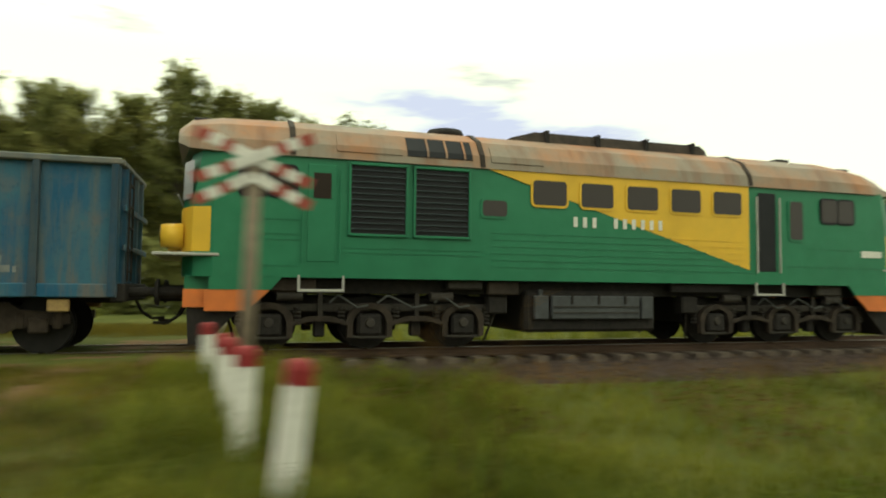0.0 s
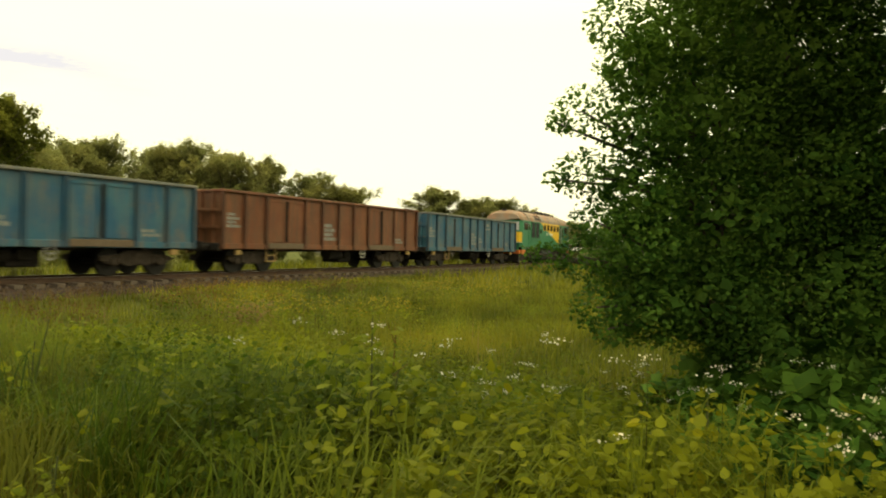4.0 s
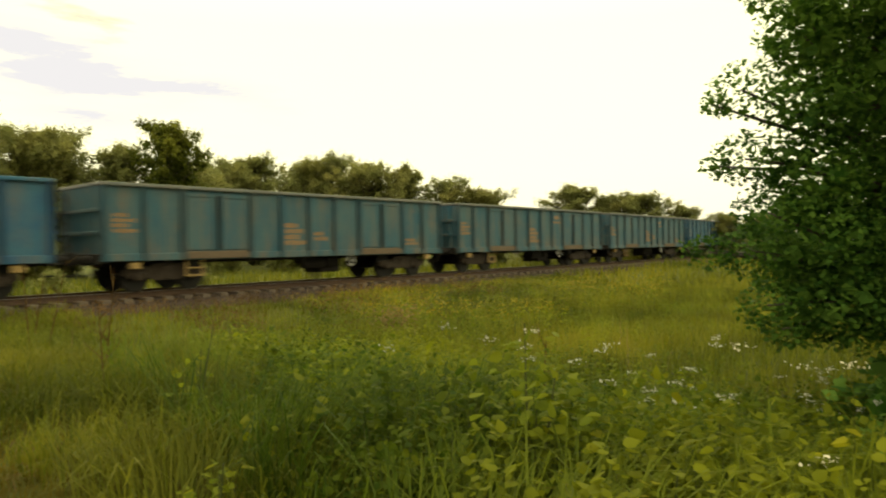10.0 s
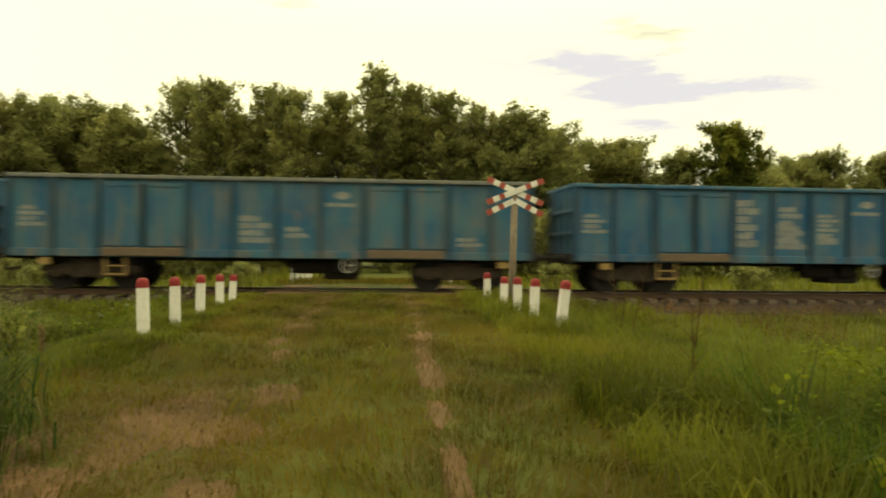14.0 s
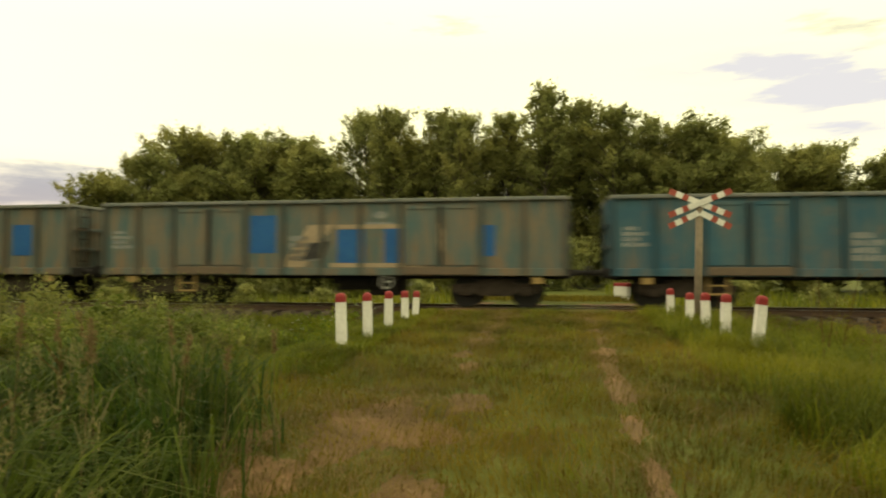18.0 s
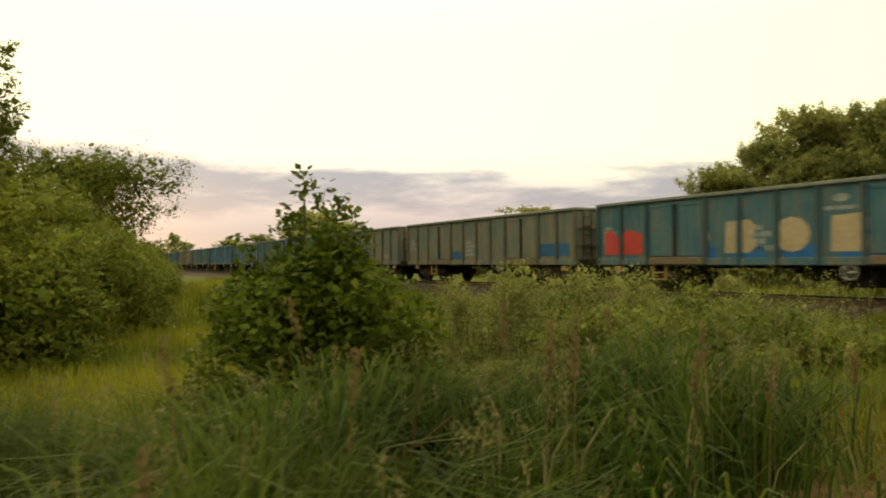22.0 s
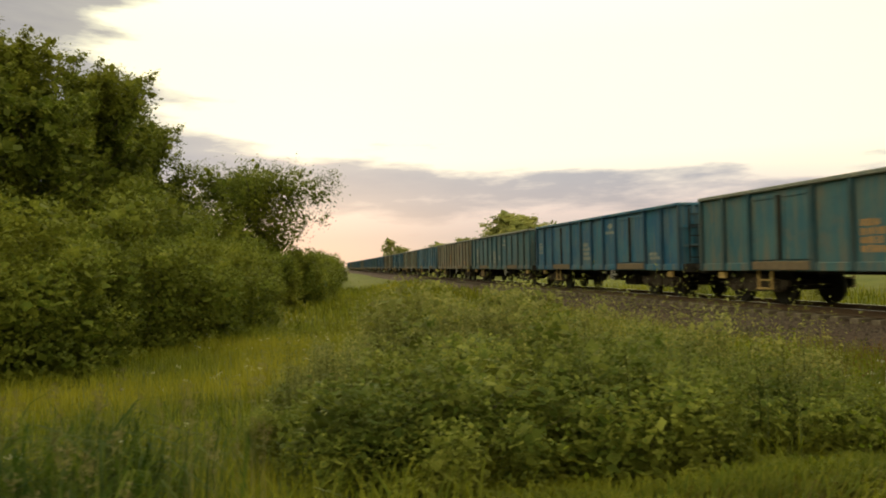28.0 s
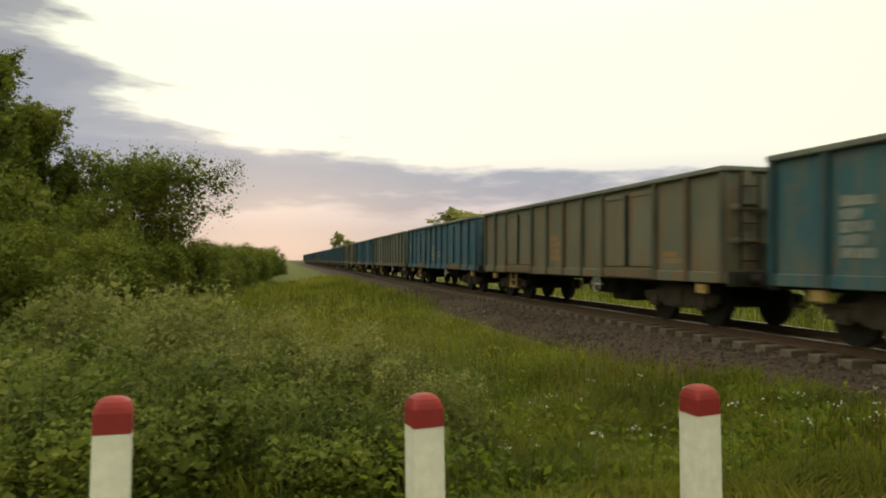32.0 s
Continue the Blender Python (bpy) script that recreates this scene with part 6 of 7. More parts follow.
def hose():
    bm = bmesh.new()
    pts = [(0, 0, 0), (0.12, 0.02, -0.25), (0.3, 0.03, -0.38), (0.52, 0.02, -0.36)]
    for a, b in zip(pts, pts[1:]):
        rod(bm, a, b, 0.028, 0.028, 6)
    return bm


def build_wagon(paint_name, label):
    ob = thing("coal_wagon", label, "freight wagon", "coal wagons of the train")
    g = wagon_body(paint_name)
    h = WL / 2
    part_of("floor_sheet", g["floor_sheet"], None, ob)
    for s in (-1, 1):
        part_of("side_sheet", g["side_sheet"], None, ob, m=pose(0, 0, 0, 0, 0, 0 if s < 0 else 180))
    part_of("sill", g["sill"], None, ob)
    part_of("top_rim", g["top_rim"], None, ob)
    for s in (-1, 1):
        part_of("end_wall", g["end_wall"], None, ob, m=pose(s * (h - 0.03), 0, 0, 0, 0, 0 if s > 0 else 180))
        for z in (1.75, 2.4):
            part_of("end_bar", g["end_bar"], None, ob, m=pose(s * (h - 0.03), 0, z, 0, 0, 0 if s > 0 else 180))
    for s in (-1, 1):
        turn = 0 if s < 0 else 180
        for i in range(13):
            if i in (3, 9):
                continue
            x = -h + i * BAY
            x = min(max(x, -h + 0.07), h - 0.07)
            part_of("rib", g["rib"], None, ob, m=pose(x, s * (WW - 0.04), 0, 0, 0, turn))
        for i in (2, 3, 8, 9):
            leaf = part_of("door_leaf", g["door_leaf"], None, ob, m=pose(-h + (i + 0.5) * BAY, s * (WW - 0.02), 0, 0, 0, turn))
            if i in (2, 8):
                part_of("hinge_bar", shared("hinge_bar", lambda: bx(-0.03, 0.03, -0.07, 0.0, WB + 0.3, WT - 0.25, 0.006)), "under", leaf, m=pose(BAY / 2 if s < 0 else -BAY / 2, 0, 0))
        for i in (3, 9):
            part_of("door_flap", g["door_flap"], None, ob, m=pose(-h + i * BAY, s * (WW - 0.005 + 0.03), 0, 0, 0, turn))
        part_of("step", shared("step_frame", step_frame), "ochre", ob, m=pose(-h + 2.35 * BAY, s * (WW - 0.12), 0, 0, 0, turn))
        part_of("step", shared("small_step", lambda: bx(-0.16, 0.16, -0.06, 0.06, 0.70, 0.90, 0.02)), "ochre", ob, m=pose(-h + 0.8 * BAY, s * (WW - 0.1), 0))
        part_of("step", shared("small_step", None), "ochre", ob, m=pose(h - 0.7 * BAY, s * (WW - 0.1), 0))
        part_of("hand_wheel", shared("hand_wheel", hand_wheel), "chrome", ob, m=pose(h - 4.35 * BAY, s * (WW - 0.02), 0.75, 0, 0, turn))
    part_of("underframe", shared("underframe", underframe), "under", ob)
    part_of("brake_gear", shared("tank", tank), "under", ob, m=pose(0.8, -0.55, 0.68))
    part_of("brake_gear", shared("tank2", lambda: box(bx(-0.5, 0.55, -0.5, 0.5, -0.35, 0.18, 0.06), -0.3, 0.3, -0.7, 0.7, -0.1, 0.0)), "under", ob, m=pose(h - 4.6 * BAY, 0, 0.66))
    for s in (-1, 1):
        bogie_into(ob, s * 5.2)
        for y in (-0.875, 0.875):
            part_of("buffer", shared("buffer", buffer), "under", ob, m=pose(s * (h + 0.06), y, 1.02, 0, 0, 0 if s > 0 else 180))
        part_of("brake_hose", shared("hose", hose), "under", ob, m=pose(s * (h + 0.05), 0.35 * s, 0.9, 0, 0, 0 if s > 0 else 180))
        part_of("end_ladder", shared("ladder", ladder), "under", ob, m=pose(s * (h + 0.10), -0.95 * s if s > 0 else 0.95, 0, 0, 0, 0 if s > 0 else 180))
    return ob


def ladder():
    bm = bmesh.new()
    for y in (-0.2, 0.2):
        box(bm, 0, 0.03, y - 0.02, y + 0.02, 1.2, 3.0)
    for i in range(5):
        box(bm, 0.0, 0.035, -0.2, 0.2, 1.35 + i * 0.36, 1.38 + i * 0.36)
    return bm


def patch(ob, name, x0, x1, z0, z1, mat, label, bars=0, y=-1.0, notch=None):
    """A painted field, or rows of bars, on the side of a wagon that faces the lane."""
    face = -WW + 0.038 - 0.006 * (y < -1)
    rng = random.Random(int(x0 * 70 + z0 * 900) + bars)
    bm = bmesh.new()
    if bars:
        step = (z1 - z0) / bars
        for i in range(bars):
            w = (x1 - x0) * (1.0, 0.72, 0.9, 0.6)[i % 4]
            u = x0
            while u < x0 + w - 0.02:
                e = min(u + rng.uniform(0.05, 0.22), x0 + w)
                low, high = z0 + i * step + rng.uniform(0.005, 0.02), z0 + (i + 1) * step - rng.uniform(0.02, 0.045)
                box(bm, u, e, face - 0.003, face + 0.01, low, max(high, low + 0.03))
                u = e + rng.uniform(0.012, 0.05)
            if bars > 4:
                part(name, bm, mat, ob, label)
                bm = bmesh.new()
        if bars > 4:
            bm.free()
            return
    elif notch:
        prism(bm, [(x0 + a * (x1 - x0), z0 + b * (z1 - z0)) for a, b in notch], face - 0.003, face + 0.01)
    else:
        box(bm, x0, x1, face - 0.003, face + 0.01, z0, z1)
    part(name, bm, mat, ob, label)


def bayx(i):
    return -WL / 2 + i * BAY


def lettering(ob, tone, seed):
    rng = random.Random(seed)
    if rng.random() < 0.85:
        patch(ob, "lettering", bayx(0.25), bayx(0.85), 1.75, 2.35, tone, "unreadable faded lettering", 4)
    patch(ob, "lettering", bayx(5.15), bayx(5.9), 1.35, 2.15, tone, "unreadable faded lettering", 4)
    if rng.random() < 0.8:
        patch(ob, "lettering", bayx(7.12), bayx(7.85), 2.40, 2.55, tone, "unreadable faded lettering", 1)
        patch(ob, "emblem", bayx(7.3), bayx(7.68), 2.62, 2.84, tone, "faded oval emblem", notch=tuple((0.5 + 0.5 * math.cos(a), 0.5 + 0.5 * math.sin(a)) for a in (i * math.pi / 6 for i in range(12))))
    if rng.random() < 0.6:
        patch(ob, "lettering", bayx(6.2), bayx(6.7), 1.5, 1.85, tone, "unreadable faded lettering", 2)
    if rng.random() < 0.5:
        patch(ob, "lettering", bayx(10.2), bayx(10.8), 1.3, 1.6, tone, "unreadable faded lettering", 2)


PAINTS = ["blue", "red", "blue", "blue", "teal", "teal", "teal", "deep", "deep", "deep", "blue", "deep", "teal", "grey", "grey", "dusty", "teal", "grey", "grey", "teal", "teal", "deep", "teal", "dusty",
          "blue", "grey", "blue", "dusty", "deep", "teal", "blue", "deep", "grey", "blue", "deep", "teal", "blue", "dusty", "deep", "teal"]
LABELS = {"blue": "worn blue high-sided open coal wagon", "red": "rusty red-brown high-sided open coal wagon", "teal": "faded teal high-sided open coal wagon with rust streaks",
          "grey": "grey-green weathered open coal wagon", "deep": "deep blue high-sided open coal wagon", "dusty": "dusty brown weathered open coal wagon"}


def train():
    master, made = {}, []
    for i, p in enumerate(PAINTS):
        if p not in master:
            master[p] = build_wagon(p, LABELS[p])
            ob = master[p]
        else:
            ob = None
        made.append((p, ob))
    fleet = []
    for i, (p, ob) in enumerate(made):
        fleet.append(ob if ob is not None else copy_thing(master[p], pose(0, 0, 0)))
    # marks that set single wagons apart, added after the copies are made
    for i, ob in enumerate(fleet[:30]):
        lettering(ob, "orange_mark" if i in (4, 5, 6, 14, 20, 23) else "chalk", i)
    w = fleet[9]
    for j, x in enumerate((4.1, 5.2, 6.2)):
        patch(w, "chalk_mark", bayx(x), bayx(x + 0.55), 1.4 + 0.1 * j, 2.85 - 0.2 * j, "chalk", "smeared white chalk marks", 6, -2)
    w = fleet[13]
    tagged(w, "grey weathered open coal wagon covered in blue and cream graffiti")
    patch(w, "graffiti", bayx(2.1), bayx(2.75), 1.35, 2.15, "bright_blue", "blue painted field")
    patch(w, "graffiti", bayx(4.1), bayx(4.8), 1.6, 2.75, "bright_blue", "blue painted field")
    patch(w, "graffiti", bayx(4.9), bayx(6.3), 1.18, 2.45, "cream", "cream outline of the graffiti", notch=((0, 0), (0.45, 0), (1, 1), (0.55, 1)))
    patch(w, "graffiti", bayx(5.5), bayx(6.2), 1.4, 1.95, "black_mark", "black graffiti shapes", y=-2, notch=((0, 0), (0.8, 0.1), (1, 1), (0.3, 0.9)))
    patch(w, "graffiti", bayx(6.4), bayx(7.1), 1.3, 2.3, "bright_blue", "blue graffiti field")
    patch(w, "graffiti", bayx(7.6), bayx(8.2), 1.3, 2.35, "bright_blue", "blue graffiti field")
    patch(w, "graffiti", bayx(6.4), bayx(9.0), 2.32, 2.45, "cream", "cream outline of the graffiti", y=-2)
    patch(w, "graffiti", bayx(6.2), bayx(8.6), 1.17, 1.30, "cream", "cream outline of the graffiti", y=-2)
    patch(w, "graffiti", bayx(8.4), bayx(9.2), 1.3, 2.3, "cream", "cream graffiti shape", notch=((0, 0), (0.3, 0), (0.6, 0.5), (1, 0.2), (1, 1), (0.2, 1)))
    patch(w, "graffiti", bayx(9.4), bayx(10.3), 1.5, 2.4, "bright_blue", "blue graffiti field")
    w = fleet[14]
    tagged(w, "grey weathered open coal wagon with square blue repaint patches")
    for x0, x1, z0, z1 in ((0.15, 1.0, 1.5, 2.35), (3.1, 3.9, 1.5, 2.4), (4.1, 4.85, 1.35, 2.5), (5.2, 5.9, 1.55, 2.1), (6.1, 6.9, 1.55, 2.6), (7.15, 8.2, 1.5, 2.05), (10.2, 10.8, 1.55, 2.55)):
        patch(w, "repaint_patch", bayx(x0), bayx(x1), z0, z1, "bright_blue", "square fresh blue paint patch", y=-2)
    patch(w, "lettering", bayx(4.2), bayx(4.75), 1.6, 2.1, "chalk", "unreadable white lettering", 4, -3)
    w = fleet[16]
    tagged(w, "teal open coal wagon with red and cream graffiti")
    patch(w, "graffiti", bayx(0.3), bayx(1.8), 1.3, 2.2, "red_mark", "red graffiti", y=-2, notch=((0, 0), (1, 0), (1, 0.8), (0.6, 1), (0.4, 0.6), (0.2, 1), (0, 0.9)))
    for j in range(5):
        patch(w, "graffiti", bayx(3.2 + j * 1.35), bayx(4.1 + j * 1.35), 1.3, 2.3, "cream", "cream graffiti shape", y=-2,
              notch=((0, 0), (0.8, 0), (1, 0.22), (0.86, 0.5), (1, 0.76), (0.78, 1), (0.05, 0.96)) if j % 2 else tuple((0.5 + 0.5 * math.cos(a), 0.5 + 0.5 * math.sin(a)) for a in (i * math.pi / 6 for i in range(12))))
        patch(w, "graffiti", bayx(3.4 + j * 1.35), bayx(4.3 + j * 1.35), 1.15, 1.5, "bright_blue", "blue graffiti shadow")
    w = fleet[17]
    for x0, x1, z0, z1 in ((3.9, 4.9, 1.2, 1.6), (9.6, 11.6, 1.3, 1.8)):
        patch(w, "repaint_patch", bayx(x0), bayx(x1), z0, z1, "dull_blue", "dull blue paint patch", y=-2)
    w = fleet[18]
    patch(w, "repaint_patch", bayx(7.0), bayx(9.0), 1.2, 1.4, "dull_blue", "dull blue paint patch", y=-2)
    w = fleet[22]
    patch(w, "repaint_patch", bayx(9.3), bayx(9.75), 1.3, 2.6, "chalk", "white sprayed patch", y=-2)
    for j in range(4):
        patch(w, "chalk_mark", bayx(1.2 + j * 1.1), bayx(1.7 + j * 1.1), 1.4 + 0.1 * (j % 3), 2.4 - 0.1 * (j % 2), "chalk", "smeared white marks", 5, -3)
    return fleet


FLEET = train()


# ---- the engine: u runs from the rear corner of its side to the front ----
def rounded(u0, u1, z0, z1, r, k=4):
    """Outline of an upright oblong with round corners."""
    return [(cu + r * math.cos(w), cz + r * math.sin(w)) for cu, cz, q in ((u1 - r, z1 - r, 0), (u0 + r, z1 - r, 1), (u0 + r, z0 + r, 2), (u1 - r, z0 + r, 3))
            for w in (math.pi / 2 * (q + i / k) for i in range(k + 1))]


def locomotive():
    ob = thing("diesel_locomotive", "green and yellow diesel locomotive with a rust-stained tan roof", "locomotive")
    L, W, F, E = 14.9, 1.475, 1.30, 3.45
    bulge = ((0.0, W), (-0.32, W - 0.16), (-0.50, 0.85), (-0.56, 0.0))
    rear = [(u, s * y) for s, seq in ((-1, bulge), (1, bulge[::-1][1:])) for u, y in seq]
    plan = rear[::-1] + [(L - u, y) for u, y in rear]
    def ring(z, grow=0.0, k=1.0):
        return [((u - L / 2) * k + L / 2, y * (1 + grow), z) for u, y in plan]
    bm = bmesh.new()
    loft(bm, [ring(F), ring(F + 0.02), ring(2.6), ring(E, -0.015, 0.985)])
    body = part("body", bm, "green", ob, "deep green painted body side")
    # skirts at both ends
    for a, s in ((0, 1), (L, -1)):
        bm = bmesh.new()
        for y in (-1, 1):
            prism(bm, [(a - s * 0.05, F + 0.01), (a + s * 1.15, F + 0.01), (a + s * 0.95, 1.08), (a - s * 0.05, 1.08)], y * (W - 0.02) - 0.02, y * (W - 0.02) + 0.02)
        prism(bm, [(a - s * 0.45, F + 0.01), (a - s * 0.05, F + 0.01), (a - s * 0.05, 1.08), (a - s * 0.45, 1.08)], -1.2, 1.2)
        part("apron", bm, "green", ob)
        bm = bmesh.new()
        for y in (-1, 1):
            prism(bm, [(a - s * 0.12, 1.08), (a + s * 0.95, 1.08), (a + s * 0.55, 0.72), (a - s * 0.12, 0.72)], y * (W - 0.03) - 0.02, y * (W - 0.03) + 0.02)
        prism(bm, [(a - s * 0.46, 1.08), (a - s * 0.12, 1.08), (a - s * 0.12, 0.78), (a - s * 0.46, 0.78)], -1.35, 1.35)
        part("buffer_beam", bm, "orange", ob, "orange painted buffer beam")
        bm = bmesh.new()
        prism(bm, [(a - s * 0.40, 0.76), (a + s * 0.45, 0.72), (a - s * 0.1, 0.16), (a - s * 0.36, 0.16)], -1.3, 1.3)
        part("rail_guard", bm, "under", ob)
        # end face: yellow panel, screens, lamps, ledge
        fx = a - s * 0.575
        bm = bmesh.new()
        loft(bm, [[(a - s * (u_ + 0.012), y, z) for u_, y in ((0.0, -W * 0.995), (0.33, -W + 0.16), (0.515, -0.85), (0.575, 0), (0.515, 0.85), (0.33, W - 0.16), (0.0, W * 0.995))] for z in (1.72, 2.48)], closed=False, caps=False)
        part("front_panel", bm, "yellow", ob, "yellow painted end panel")
        part("ledge", bx(*sorted((a - s * 0.95, a + s * 0.10)), -1.5, 1.5, 1.64, 1.69, 0.01), "chrome", ob)
        for y in (-1, 1):
            bm = bmesh.new()
            loft(bm, [[(a - s * (0.355 + k0), y * (W - 0.19), z), (a - s * (0.525 + k0), y * 0.87, z), (a - s * (0.57 + k0), y * 0.16, z)] for z, k0 in ((2.62, 0.0), (3.28, -0.02))], closed=False, caps=False)
            part("windscreen", bm, "screen", ob, "windscreen painted pale for the sky it reflects")
            bm = bmesh.new()
            rod(bm, (a - s * 0.5, y * 0.85, 2.0), (a - s * 0.86, y * 0.85, 2.0), 0.22, 0.20, 18)
            lamp = part("headlamp", bm, "yellow", ob, "yellow headlamp housing", True)
            bm = bmesh.new()
            rod(bm, (a - s * 0.855, y * 0.85, 2.0), (a - s * 0.875, y * 0.85, 2.0), 0.16, 0.16, 16)
            part("lens", bm, "glass", lamp)
            bm = bmesh.new()
            rod(bm, (a - s * 0.4, y * 0.875, 1.02), (a - s * 0.86, y * 0.875, 1.02), 0.10, 0.10, 12)
            rod(bm, (a - s * 0.86, y * 0.875, 1.02), (a - s * 0.91, y * 0.875, 1.02), 0.23, 0.22, 16)
            part("buffer", bm, "under", ob)
        bm = bmesh.new()
        box(bm, *sorted((a - s * 0.3, a - s * 0.95)), -0.14, 0.14, 0.85, 1.15, 0.04)
        part("coupler", bm, "under", ob)
        for y in (-0.5, 0.55):
            part_of("brake_hose", shared("hose", hose), "under", ob, m=pose(a - s * 0.45, y, 0.85, 0, 0, 180 if s > 0 else 0))
        bm = bmesh.new()
        rod(bm, (a - s * 0.60, -1.0, 2.7), (a - s * 0.60, 1.0, 2.7), 0.016, 0.016, 6)
        part("hand_rail", bm, "chrome", ob)
        part("lamp_box", bx(*sorted((a - s * 0.05, a - s * 0.42)), -0.17, 0.17, 3.98, 4.28, 0.03), "dark", ob, "small dark top headlight box")
    # roof
    arch = [(-W - 0.03, E - 0.03), (-W + 0.03, E + 0.22), (-1.22, E + 0.52), (-0.75, E + 0.74), (0, E + 0.82), (0.75, E + 0.74), (1.22, E + 0.52), (W - 0.03, E + 0.22), (W + 0.03, E - 0.03)]
    def slice_at(u, k, z0=0.0):
        return [(u, y * (1 if k > 0.85 else 0.9), E - 0.03 + (z - E + 0.03) * k + z0) for y, z in arch] + [(u, 0, E - 0.06)]
    bm = bmesh.new()
    loft(bm, [slice_at(-0.60, 0.50, 0.12), slice_at(-0.42, 0.80, 0.05), slice_at(0.1, 0.96), slice_at(1.3, 1.0), slice_at(L - 1.3, 1.0), slice_at(L - 0.4, 0.88), slice_at(L + 0.15, 0.66), slice_at(L + 0.50, 0.30)])
    part("roof", bm, "roof", ob, "tan roof stained with rust")
    for u in (1.28, 4.82, 11.05):
        bm = bmesh.new()
        loft(bm, [[(u + du, y * 1.008, z + 0.022) for y, z in arch] + [(u + du, 0, E)] for du in (-0.05, 0.05)])
        part("roof_seam", bm, "bogie", ob)
    def on_roof(name, u0, u1, t0, t1, mat, label, lift=0.012):
        """A plate on the near slope of the roof, between two places of the arch."""
        def at(t):
            i = min(int(t), len(arch) - 2)
            f = t - i
            return arch[i][0] * (1 - f) + arch[i + 1][0] * f, arch[i][1] * (1 - f) + arch[i + 1][1] * f
        bm = bmesh.new()
        ts = [t0] + [t for t in (1.0, 2.0) if t0 < t < t1] + [t1]
        def ring(u):
            top, low = [], []
            for y, z in (at(t) for t in ts):
                d = Vector((y, z - E + 0.4)).normalized()
                top.append((u, y + d.x * lift, z + d.y * lift))
                low.append((u, y - d.x * 0.03, z - d.y * 0.03))
            return top + low[::-1]
        loft(bm, [ring(u0), ring(u1)])
        return part(name, bm, mat, ob, label)
    on_roof("roof_hatch", 2.05, 3.25, 0.55, 1.75, "roof", "tan riveted roof hatch", 0.02)
    # flat black plate, the shade inside the louvre as colour
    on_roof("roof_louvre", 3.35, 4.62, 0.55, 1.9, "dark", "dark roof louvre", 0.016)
    for i in range(3):
        u = 3.72 + i * 0.36
        on_roof("louvre_bar", u, u + 0.04, 0.55, 1.9, "roof", "", 0.03)
    on_roof("roof_hatch", 5.0, 6.1, 0.5, 1.6, "roof", "tan roof hatch", 0.02)
    bm = bmesh.new()
    rod(bm, (4.5, -0.1, E + 0.80), (4.5, -0.1, E + 0.95), 0.42, 0.36, 20)
    part("fan_cowl", bm, "under", ob, "dark round fan cowl", True)
    bm = bmesh.new()
    loft(bm, [[(u, -0.75, E + 0.70 - d), (u, -0.65, E + 0.97 - d), (u, 0.65, E + 0.97 - d), (u, 0.75, E + 0.70 - d)] for u, d in ((5.75, 0.16), (6.3, 0.0), (10.4, 0.0), (10.55, 0.1))])
    part("exhaust_housing", bm, "bogie", ob, "sooty brown exhaust housing")
    for i in range(4):
        part("housing_rib", bx(6.5 + i * 1.2, 6.58 + i * 1.2, -0.77, 0.77, E + 0.68, E + 0.995), "under", ob)
    part("horn", bx(12.9, 13.3, -0.3, 0.1, E + 0.72, E + 0.92, 0.03), "under", ob)
    # the side that faces the lane, and the same on the far side
    for s in (-1, 1):
        y = s * W
        turn = (lambda b: b) if s < 0 else (lambda b: (bmesh.ops.rotate(b, verts=b.verts, cent=(L / 2, 0, 0), matrix=Matrix.Rotation(math.pi, 3, "Z")), b)[1])
        o = -W
        bm = prism(bmesh.new(), [(4.95, E - 0.03), (11.0, E - 0.03), (11.0, 1.60)], o - 0.006, o + 0.02)
        part("yellow_flash", turn(bm), "yellow", ob, "yellow painted wedge along the side")
        for g0, g1 in ((2.26, 3.36), (3.46, 4.58)):
            # black backing paints the shade behind the slats
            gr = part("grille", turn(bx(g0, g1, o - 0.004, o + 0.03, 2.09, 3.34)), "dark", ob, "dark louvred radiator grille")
            for i in range(11):
                z = 2.18 + i * 0.106
                part("slat", turn(box(bmesh.new(), g0 + 0.02, g1 - 0.02, o - 0.030, o - 0.004, z, z + 0.013)), "gridiron", gr)
            for u in (g0, g1 - 0.04):
                part("grille_frame", turn(bx(u, u + 0.05, o - 0.045, o, 2.05, 3.38, 0.008)), "green", gr)
            for z in (2.05, 3.33):
                part("grille_frame", turn(bx(g0, g1, o - 0.045, o, z, z + 0.05, 0.008)), "green", gr)
        def window(u0, u1, z0, z1, frame_mat, label):
            w = part("window", turn(prism(bmesh.new(), rounded(u0 - 0.045, u1 + 0.045, z0 - 0.045, z1 + 0.045, 0.11), o - 0.024, o + 0.01)), frame_mat, ob, label)
            part("pane", turn(prism(bmesh.new(), rounded(u0, u1, z0, z1, 0.07), o - 0.029, o - 0.02)), "glass", w)
        for i in range(5):
            u = 5.87 + i * 1.05
            window(u, u + 0.72, 2.78, 3.26, "yellow", "rounded engine-room window")
        window(4.82, 5.32, 2.52, 2.82, "green", "small square window")
        for u in (0.42, L - 1.9):
            window(u, u + 0.44, 2.72, 3.22, "dark", "dark cab side window")
            window(u + 0.48, u + 0.92, 2.72, 3.22, "dark", "dark cab side window")
        window(12.1, 12.45, 2.3, 3.15, "green", "tall narrow window")
        def door(u0, u1, mat, label):
            d = part("door", turn(bx(u0, u1, o - 0.012, o + 0.01, 1.58, 3.30, 0.01)), mat, ob, label)
            for u in (u0 - 0.09, u1 + 0.05):
                part("hand_rail", turn(bx(u, u + 0.03, o - 0.07, o - 0.04, 1.55, 3.2)), "green" if mat == "green" else "chrome", d)
